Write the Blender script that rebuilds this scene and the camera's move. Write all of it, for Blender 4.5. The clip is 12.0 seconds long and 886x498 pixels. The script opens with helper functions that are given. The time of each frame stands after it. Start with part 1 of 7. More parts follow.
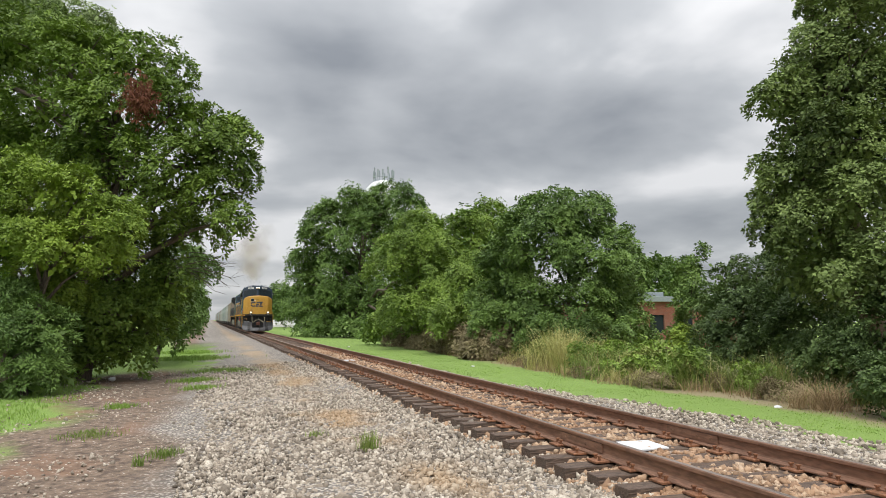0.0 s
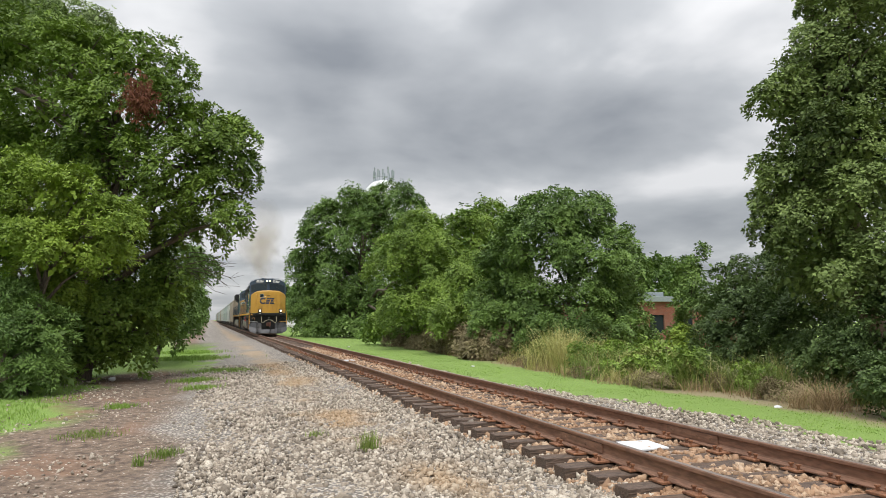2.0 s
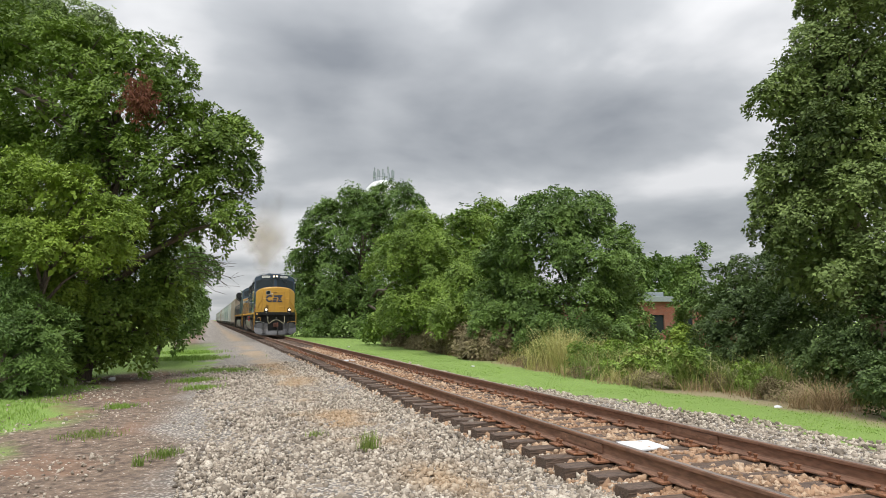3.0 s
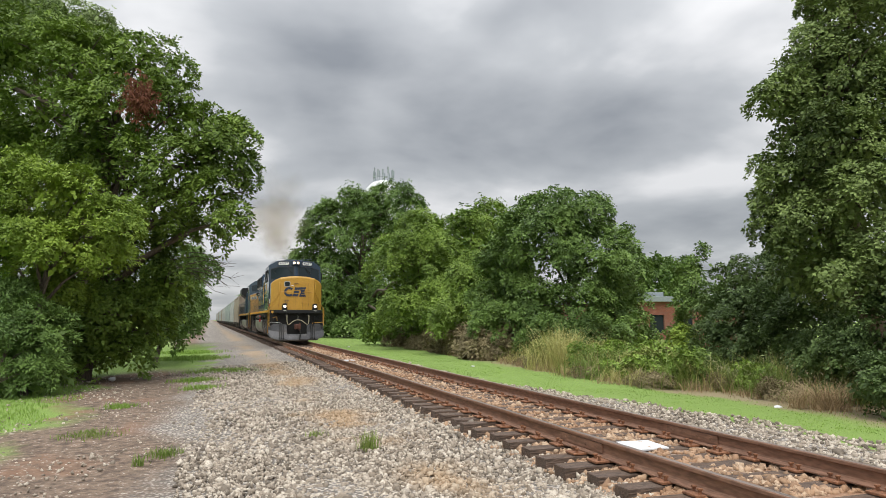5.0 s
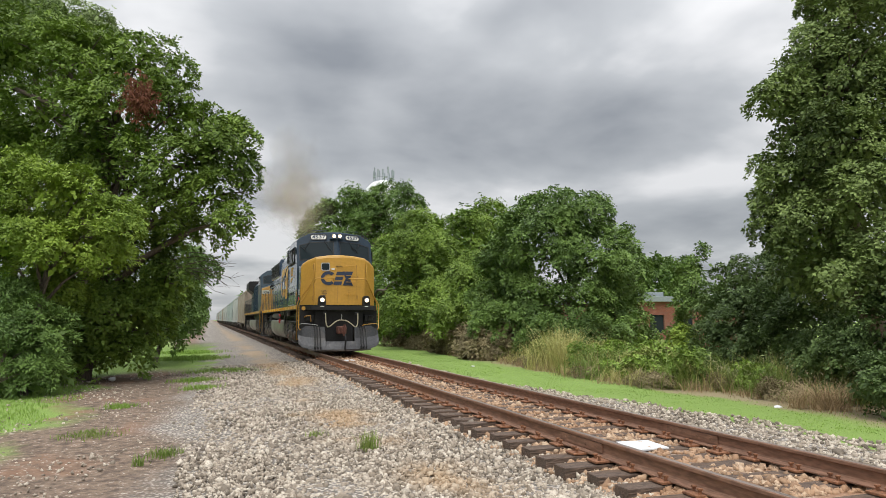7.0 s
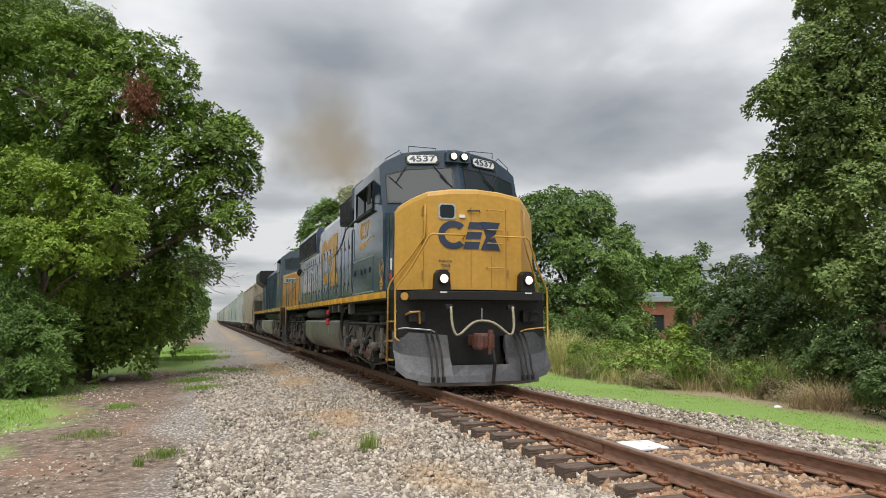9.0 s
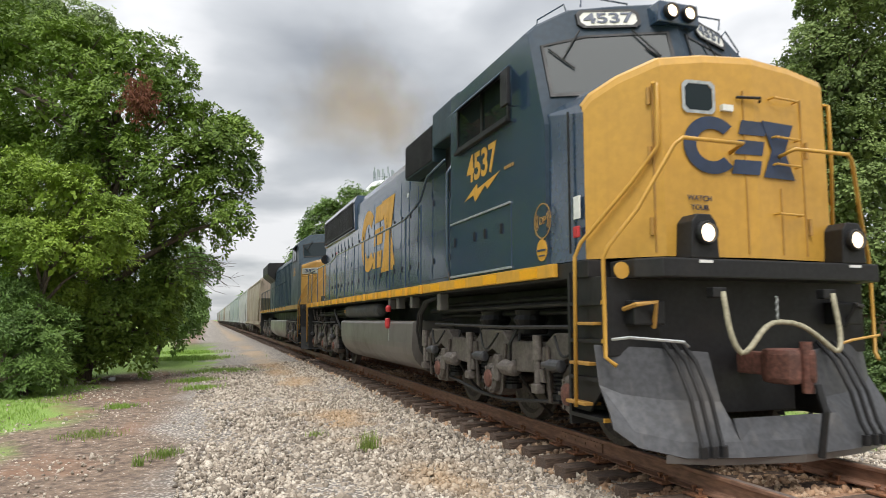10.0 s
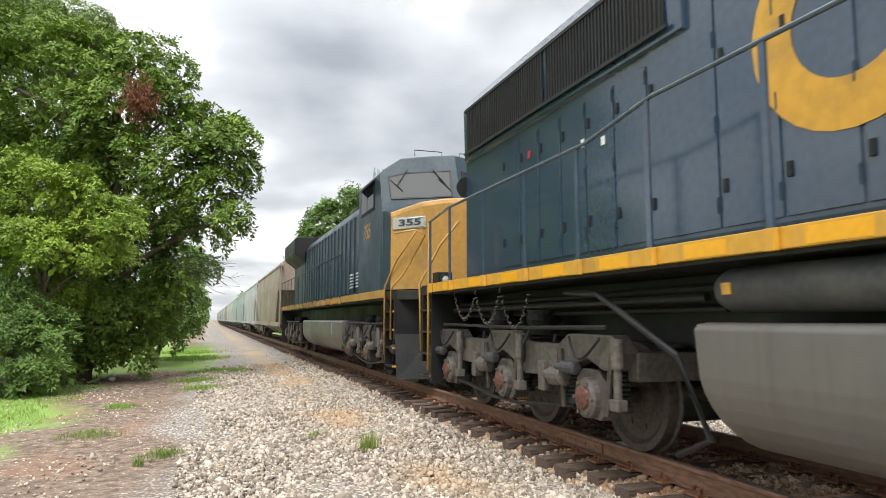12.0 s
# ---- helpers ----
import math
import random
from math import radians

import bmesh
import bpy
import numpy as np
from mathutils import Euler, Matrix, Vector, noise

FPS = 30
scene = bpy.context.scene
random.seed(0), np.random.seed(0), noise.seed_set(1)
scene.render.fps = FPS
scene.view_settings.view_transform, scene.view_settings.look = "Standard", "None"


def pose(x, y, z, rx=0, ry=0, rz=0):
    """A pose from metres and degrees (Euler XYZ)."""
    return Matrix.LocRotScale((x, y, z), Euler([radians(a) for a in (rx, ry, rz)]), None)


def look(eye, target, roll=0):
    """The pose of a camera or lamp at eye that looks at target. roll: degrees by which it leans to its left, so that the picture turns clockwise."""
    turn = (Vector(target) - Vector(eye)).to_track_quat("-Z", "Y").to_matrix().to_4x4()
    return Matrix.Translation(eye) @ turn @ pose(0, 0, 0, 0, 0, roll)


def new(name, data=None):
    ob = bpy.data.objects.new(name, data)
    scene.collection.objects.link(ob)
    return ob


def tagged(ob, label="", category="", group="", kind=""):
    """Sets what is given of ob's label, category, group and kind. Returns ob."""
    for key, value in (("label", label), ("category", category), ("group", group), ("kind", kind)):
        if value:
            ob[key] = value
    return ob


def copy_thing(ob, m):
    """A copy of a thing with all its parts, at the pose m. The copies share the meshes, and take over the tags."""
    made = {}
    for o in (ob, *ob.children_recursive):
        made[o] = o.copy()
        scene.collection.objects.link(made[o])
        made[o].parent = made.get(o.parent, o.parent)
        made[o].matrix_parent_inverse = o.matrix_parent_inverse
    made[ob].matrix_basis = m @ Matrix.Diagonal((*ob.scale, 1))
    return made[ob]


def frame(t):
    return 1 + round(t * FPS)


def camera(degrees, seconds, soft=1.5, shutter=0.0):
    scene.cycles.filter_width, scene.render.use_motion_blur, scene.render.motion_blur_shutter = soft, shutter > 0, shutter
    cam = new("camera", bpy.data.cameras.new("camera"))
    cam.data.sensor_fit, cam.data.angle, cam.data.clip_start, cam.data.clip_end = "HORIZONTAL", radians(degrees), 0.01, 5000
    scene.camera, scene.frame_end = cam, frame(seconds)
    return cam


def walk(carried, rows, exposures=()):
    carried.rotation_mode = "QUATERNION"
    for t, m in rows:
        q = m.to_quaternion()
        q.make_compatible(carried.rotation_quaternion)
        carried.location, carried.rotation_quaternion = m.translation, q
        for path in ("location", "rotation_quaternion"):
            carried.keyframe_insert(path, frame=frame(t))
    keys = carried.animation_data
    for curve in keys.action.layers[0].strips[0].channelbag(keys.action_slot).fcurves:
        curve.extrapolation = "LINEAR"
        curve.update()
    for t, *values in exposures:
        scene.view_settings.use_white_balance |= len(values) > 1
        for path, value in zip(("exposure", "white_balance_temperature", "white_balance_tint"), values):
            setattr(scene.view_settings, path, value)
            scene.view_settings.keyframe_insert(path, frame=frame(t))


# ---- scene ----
# ---- camera: hand-held height, standing still beside the track ----
EYE = (0.0, 0.0, 1.271)
TRACK_X = 4.773          # centre line of the track; z = 0 is the top of the rails
RAIL_OFF = 0.7525
cam = camera(66.244, 12.0, soft=0.9, shutter=0.12)
STAND = look(EYE, (0.32213, 0.94104, 1.271 + 0.10334))
walk(cam, [(0.0, STAND), (12.0, STAND)],
     exposures=[(0.0, 0.45), (8.8, 0.45), (9.6, 0.5), (10.2, 0.80), (10.6, 0.97), (12.0, 1.07)])

# ---- overcast daylight ----
SUN_ELEV, SUN_AZ = 58.0, 205.0


def make_world():
    w = bpy.data.worlds.new("overcast_sky")
    scene.world = w
    w.use_nodes = True
    nt = w.node_tree
    nt.nodes.clear()
    L = nt.links.new

    def add(kind, **kw):
        n = nt.nodes.new(kind)
        for k, v in kw.items():
            n.inputs[k].default_value = v
        return n

    tc = add("ShaderNodeTexCoord")
    sep = add("ShaderNodeSeparateXYZ")
    L(tc.outputs["Generated"], sep.inputs[0])
    zc = nt.nodes.new("ShaderNodeMath")
    zc.operation = "MAXIMUM"
    zc.inputs[1].default_value = 0.0
    L(sep.outputs[2], zc.inputs[0])
    za = nt.nodes.new("ShaderNodeMath")
    za.operation = "ADD"
    za.inputs[1].default_value = 0.22
    L(zc.outputs[0], za.inputs[0])
    flat = nt.nodes.new("ShaderNodeVectorMath")
    flat.operation = "DIVIDE"
    L(tc.outputs["Generated"], flat.inputs[0])
    comb = add("ShaderNodeCombineXYZ", Z=1.0)
    L(za.outputs[0], comb.inputs[0])
    L(za.outputs[0], comb.inputs[1])
    L(comb.outputs[0], flat.inputs[1])
    mp = add("ShaderNodeMapping")
    mp.inputs["Location"].default_value = CLOUD_SHIFT
    mp.inputs["Scale"].default_value = (1.0, 1.0, 0.35)
    L(flat.outputs[0], mp.inputs[0])
    big = add("ShaderNodeTexNoise", Scale=1.55, Detail=5.0, Roughness=0.46, Distortion=0.15)
    L(mp.outputs[0], big.inputs["Vector"])
    ramp = nt.nodes.new("ShaderNodeValToRGB")
    e = ramp.color_ramp.elements
    e[0].position, e[0].color = 0.26, (0.185, 0.197, 0.216, 1)
    e[1].position, e[1].color = 0.66, (0.58, 0.58, 0.587, 1)
    m = ramp.color_ramp.elements.new(0.51)
    m.color = (0.355, 0.367, 0.382, 1)
    # heavy grey banks and thin bright breaks, with ragged edges
    rag = nt.nodes.new("ShaderNodeVectorMath")
    rag.operation = "MULTIPLY_ADD"
    rag.inputs[1].default_value = (0.16, 0.16, 0.16)
    fray = add("ShaderNodeTexNoise", Scale=5.0, Detail=4.0)
    L(tc.outputs["Generated"], fray.inputs["Vector"])
    L(fray.outputs["Color"], rag.inputs[0])
    L(tc.outputs["Generated"], rag.inputs[2])
    total = big.outputs["Fac"]
    for centre, reach, amount in CLOUD_BANKS:
        gap = nt.nodes.new("ShaderNodeVectorMath")
        gap.operation = "SUBTRACT"
        gap.inputs[1].default_value = tuple(c + 0.08 for c in centre)
        L(rag.outputs[0], gap.inputs[0])
        wide = nt.nodes.new("ShaderNodeVectorMath")
        wide.operation = "MULTIPLY"
        wide.inputs[1].default_value = (0.8, 0.8, 1.7)
        L(gap.outputs[0], wide.inputs[0])
        far = nt.nodes.new("ShaderNodeVectorMath")
        far.operation = "LENGTH"
        L(wide.outputs[0], far.inputs[0])
        w8 = nt.nodes.new("ShaderNodeMapRange")
        w8.interpolation_type = "SMOOTHSTEP"
        for k, v in (("From Min", reach), ("From Max", 0.0), ("To Min", 0.0), ("To Max", amount)):
            w8.inputs[k].default_value = v
        L(far.outputs["Value"], w8.inputs["Value"])
        sm = nt.nodes.new("ShaderNodeMath")
        L(total, sm.inputs[0])
        L(w8.outputs[0], sm.inputs[1])
        total = sm.outputs[0]
    L(total, ramp.inputs[0])
    # an overcast sky is brighter overhead than at the horizon
    zz = nt.nodes.new("ShaderNodeMath")
    zz.operation = "MULTIPLY"
    L(zc.outputs[0], zz.inputs[0])
    L(zc.outputs[0], zz.inputs[1])
    lift = nt.nodes.new("ShaderNodeMath")
    lift.operation = "MULTIPLY_ADD"
    lift.inputs[1].default_value, lift.inputs[2].default_value = 2.5, 0.92
    L(zz.outputs[0], lift.inputs[0])
    cloud = add("ShaderNodeBackground")
    L(lift.outputs[0], cloud.inputs[1])
    L(ramp.outputs[0], cloud.inputs[0])
    sky = nt.nodes.new("ShaderNodeTexSky")
    sky.sky_type, sky.sun_disc = "NISHITA", False
    sky.sun_elevation, sky.sun_rotation = radians(SUN_ELEV), radians(SUN_AZ)
    blue = add("ShaderNodeBackground", Strength=0.1)
    L(sky.outputs[0], blue.inputs[0])
    mix = add("ShaderNodeMixShader", Fac=0.94)
    L(blue.outputs[0], mix.inputs[1])
    L(cloud.outputs[0], mix.inputs[2])
    out = nt.nodes.new("ShaderNodeOutputWorld")
    L(mix.outputs[0], out.inputs[0])


CLOUD_BANKS = [
    ((0.176, 0.919, 0.353), 0.24, -0.09),
    ((0.524, 0.804, 0.281), 0.26, -0.07),
    ((0.421, 0.806, 0.416), 0.14, -0.07),
    ((0.089, 0.962, 0.259), 0.17, 0.1),
    ((0.43, 0.826, 0.364), 0.13, 0.08),
    ((0.612, 0.685, 0.395), 0.17, 0.02),
    ((0.326, 0.912, 0.25), 0.12, 0.03),
    ((0.609, 0.772, 0.184), 0.12, 0.06),
    ((-0.027, 0.926, 0.377), 0.32, 0.09),
    ((0.07, 0.985, 0.15), 0.34, 0.15),
    ((0.53, 0.752, 0.40), 0.28, -0.11),
]
CLOUD_SHIFT = (5.15, 2.25, 0.0)
make_world()
sun_data = bpy.data.lights.new("sun", "SUN")
sun_data.energy, sun_data.angle, sun_data.color = 1.9, radians(35), (1.0, 0.97, 0.92)
sun = new("sun", sun_data)
sun.rotation_euler = (radians(90 - SUN_ELEV), 0, radians(180 - SUN_AZ))


# ---- small tools ----
def part(name, bm, material, parent=None, label="", smooth=False):
    """One mesh object from a bmesh, under a thing or a part."""
    me = bpy.data.meshes.new(name)
    bm.normal_update()
    bm.to_mesh(me)
    bm.free()
    if smooth:
        me.shade_smooth()
    for mm in (material if isinstance(material, (list, tuple)) else [material]):
        me.materials.append(mm)
    ob = new(name, me)
    if parent is not None:
        ob.parent = parent
    if label:
        tagged(ob, label)
    return ob


def shared(name, me, parent=None, m=None):
    ob = new(name, me)
    if parent is not None:
        ob.parent = parent
    if m is not None:
        ob.matrix_basis = m
    return ob


def empty(name, label, category, group="", kind="", at=(0, 0, 0)):
    ob = new(name)
    ob.empty_display_size = 0.3
    ob.location = at
    return tagged(ob, label, category, group, kind)


def box(bm, x0, x1, y0, y1, z0, z1, bevel=0.0):
    vs = [bm.verts.new((x, y, z)) for x in (x0, x1) for y in (y0, y1) for z in (z0, z1)]
    fs = [bm.faces.new([vs[i] for i in q]) for q in
          ((0, 1, 3, 2), (4, 6, 7, 5), (0, 4, 5, 1), (2, 3, 7, 6), (0, 2, 6, 4), (1, 5, 7, 3))]
    if bevel:
        es = list({e for f in fs for e in f.edges})
        bmesh.ops.bevel(bm, geom=es, offset=bevel, segments=2, affect="EDGES", profile=0.6)
    return bm


def prism(bm, poly, axis, a, b, bevel=0.0):
    """A polygon swept along an axis: x takes (y, z) pairs, y takes (x, z), z takes (x, y)."""
    def put(p, t):
        return {"x": (t, p[0], p[1]), "y": (p[0], t, p[1]), "z": (p[0], p[1], t)}[axis]
    r0 = [bm.verts.new(put(p, a)) for p in poly]
    r1 = [bm.verts.new(put(p, b)) for p in poly]
    n = len(poly)
    fs = [bm.faces.new((r0[i], r0[(i + 1) % n], r1[(i + 1) % n], r1[i])) for i in range(n)]
    fs += [bm.faces.new(r0[::-1]), bm.faces.new(r1)]
    bmesh.ops.recalc_face_normals(bm, faces=fs)
    if bevel:
        es = list({e for f in fs for e in f.edges})
        bmesh.ops.bevel(bm, geom=es, offset=bevel, segments=2, affect="EDGES", profile=0.6)
    return bm


def tube(bm, pts, r, n=8, closed=False, r_end=None):
    """A round bar along a row of points."""
    pts = [Vector(p) for p in pts]
    rings = []
    up = Vector((0.13, 0.21, 0.97))
    for i, p in enumerate(pts):
        a = pts[max(i - 1, 0)]
        b = pts[min(i + 1, len(pts) - 1)]
        d = (b - a).normalized()
        if abs(d.dot(up)) > 0.95:
            up = Vector((0.9, 0.3, 0.1))
        u = d.cross(up).normalized()
        w = d.cross(u)
        rr = r if r_end is None else r + (r_end - r) * i / max(1, len(pts) - 1)
        rings.append([bm.verts.new(p + rr * (math.cos(t) * u + math.sin(t) * w))
                      for t in (2 * math.pi * k / n for k in range(n))])
    for a, b in zip(rings, rings[1:]):
        for k in range(n):
            bm.faces.new((a[k], a[(k + 1) % n], b[(k + 1) % n], b[k]))
    bm.faces.new(rings[0][::-1])
    bm.faces.new(rings[-1])
    return bm


def lathe(bm, prof, origin, axis="x", n=24):
    """A turned body: prof is (distance along the axis, radius)."""
    o = Vector(origin)
    A = {"x": Vector((1, 0, 0)), "y": Vector((0, 1, 0)), "z": Vector((0, 0, 1))}[axis]
    U = {"x": Vector((0, 1, 0)), "y": Vector((0, 0, 1)), "z": Vector((1, 0, 0))}[axis]
    W = A.cross(U)
    rings = [[bm.verts.new(o + A * t + r * (math.cos(k * 2 * math.pi / n) * U + math.sin(k * 2 * math.pi / n) * W))
              for k in range(n)] for t, r in prof]
    for a, b in zip(rings, rings[1:]):
        for k in range(n):
            bm.faces.new((a[k], a[(k + 1) % n], b[(k + 1) % n], b[k]))
    bm.faces.new(rings[0][::-1])
    bm.faces.new(rings[-1])
    return bm


def mesh_arrays(name, verts, faces, material, parent=None, sizes=4):
    """A mesh of many equal polygons from arrays."""
    me = bpy.data.meshes.new(name)
    nf = len(faces)
    me.vertices.add(len(verts))
    me.vertices.foreach_set("co", np.asarray(verts, np.float32).ravel())
    me.loops.add(nf * sizes)
    me.loops.foreach_set("vertex_index", np.asarray(faces, np.int32).ravel())
    me.polygons.add(nf)
    me.polygons.foreach_set("loop_start", np.arange(0, nf * sizes, sizes, dtype=np.int32))
    me.update(calc_edges=True)
    me.materials.append(material)
    ob = new(name, me)
    if parent is not None:
        ob.parent = parent
    return ob


# ---- materials ----
def start(name):
    m = bpy.data.materials.new(name)
    m.use_nodes = True
    nt = m.node_tree
    return m, nt, nt.nodes["Principled BSDF"]


def nd(nt, kind, links=(), op=None, **vals):
    n = nt.nodes.new("ShaderNode" + kind)
    if op:
        n.operation = op
    for k, v in vals.items():
        key = k.replace("_", " ")
        n.inputs[key].default_value = v
    for key, src in links:
        nt.links.new(src, n.inputs[key])
    return n


def mixcol(nt, fac, a, b):
    """Blend of two colours; each is a value or a socket."""
    n = nt.nodes.new("ShaderNodeMix")
    n.data_type = "RGBA"
    for i, v in ((0, fac), (6, a), (7, b)):
        if isinstance(v, (int, float)):
            n.inputs[i].default_value = v
        elif isinstance(v, (tuple, list)):
            n.inputs[i].default_value = (*v, 1)
        else:
            nt.links.new(v, n.inputs[i])
    return n.outputs[2]


def remap(nt, src, a, b, c=0.0, d=1.0):
    n = nd(nt, "MapRange", [("Value", src)])
    n.interpolation_type = "SMOOTHSTEP"
    for k, v in (("From Min", a), ("From Max", b), ("To Min", c), ("To Max", d)):
        n.inputs[k].default_value = v
    return n.outputs[0]


def calc(nt, op, a, b=0.0):
    n = nt.nodes.new("ShaderNodeMath")
    n.operation = op
    for i, v in enumerate((a, b)):
        if isinstance(v, (int, float)):
            n.inputs[i].default_value = v
        else:
            nt.links.new(v, n.inputs[i])
    return n.outputs[0]


def surf(name, base, rough=0.5, metal=0.0, grain=30.0, vary=0.15, stain=None, stain_scale=1.5, stain_amt=0.5,
         bump=0.05, stretch=(1, 1, 1), streak=0.0):
    """A painted or raw surface with fine grain, larger stains and slight relief."""
    m, nt, b = start(name)
    tc = nd(nt, "TexCoord")
    mp = nd(nt, "Mapping", [("Vector", tc.outputs["Object"])])
    mp.inputs["Scale"].default_value = stretch
    fine = nd(nt, "TexNoise", [("Vector", mp.outputs[0])], Scale=grain, Detail=4.0)
    broad = nd(nt, "TexNoise", [("Vector", mp.outputs[0])], Scale=stain_scale, Detail=7.0, Roughness=0.65)
    dark = tuple(c * (1 - vary) for c in base)
    lite = tuple(min(1, c * (1 + vary)) for c in base)
    col = mixcol(nt, remap(nt, fine.outputs["Fac"], 0.3, 0.7), dark, lite)
    if stain:
        col = mixcol(nt, remap(nt, broad.outputs["Fac"], 0.5, 0.72, 0, stain_amt), col, stain)
    if streak:
        m2 = nd(nt, "Mapping", [("Vector", tc.outputs["Object"])])
        m2.inputs["Scale"].default_value = (9, 9, 0.35)
        st = nd(nt, "TexNoise", [("Vector", m2.outputs[0])], Scale=1.4, Detail=5.0)
        col = mixcol(nt, remap(nt, st.outputs["Fac"], 0.52, 0.75, 0, streak), col, stain or dark)
    nt.links.new(col, b.inputs["Base Color"])
    r = remap(nt, broad.outputs["Fac"], 0.3, 0.7, rough * 0.8, min(1, rough * 1.2))
    nt.links.new(r, b.inputs["Roughness"])
    b.inputs["Metallic"].default_value = metal
    if bump:
        bp = nd(nt, "Bump", [("Height", fine.outputs["Fac"])], Strength=bump, Distance=0.02)
        nt.links.new(bp.outputs[0], b.inputs["Normal"])
    return m


def leaf_mat(name, dark, lite, rough=0.6, back=0.07):
    """Foliage: each leaf takes its own shade, and whole sprays drift between the two colours."""
    m, nt, b = start(name)
    geo = nd(nt, "NewGeometry")
    nz = nd(nt, "TexNoise", [("Vector", geo.outputs["Position"])], Scale=0.55, Detail=3.0)
    f = calc(nt, "ADD", calc(nt, "MULTIPLY", geo.outputs["Random Per Island"], 0.5),
             remap(nt, nz.outputs["Fac"], 0.32, 0.68, 0.0, 0.5))
    col = mixcol(nt, f, dark, lite)
    nt.links.new(col, b.inputs["Base Color"])
    b.inputs["Roughness"].default_value = rough
    b.inputs["Specular IOR Level"].default_value = 0.3
    tr = nd(nt, "BsdfTranslucent", [("Color", mixcol(nt, 0.5, col, tuple(min(1, c * 1.5) for c in lite)))])
    mx = nd(nt, "MixShader", [(1, b.outputs[0]), (2, tr.outputs[0])])
    mx.inputs[0].default_value = back
    nt.links.new(mx.outputs[0], nt.nodes["Material Output"].inputs[0])
    return m


def glow(name, color, strength):
    m, nt, b = start(name)
    b.inputs["Base Color"].default_value = (*color, 1)
    b.inputs["Emission Color"].default_value = (*color, 1)
    b.inputs["Emission Strength"].default_value = strength
    return m


def glass(name, tint, rough=0.04):
    m, nt, b = start(name)
    b.inputs["Base Color"].default_value = (*tint, 1)
    b.inputs["Roughness"].default_value = rough
    b.inputs["Specular IOR Level"].default_value = 0.16
    return m
# ---- ground, ballast and track ----
PROFILE = [(-700, -1.6), (-60, -0.9), (-12, -0.62), (-4, -0.54), (-0.5, -0.50), (1.6, -0.46), (2.6, -0.43), (3.2, -0.375),
           (3.45, -0.345), (3.6, -0.295), (3.85, -0.265), (4.05, -0.235), (4.773, -0.212), (5.5, -0.235), (5.75, -0.30), (6.05, -0.34), (6.5, -0.38), (7.4, -0.46), (8.6, -0.51),
           (10.5, -0.55), (14, -0.6), (60, -0.9), (700, -1.6)]


def ground_z(x):
    for (a, za), (b, zb) in zip(PROFILE, PROFILE[1:]):
        if a <= x <= b:
            return za + (zb - za) * (x - a) / (b - a)
    return -1.6


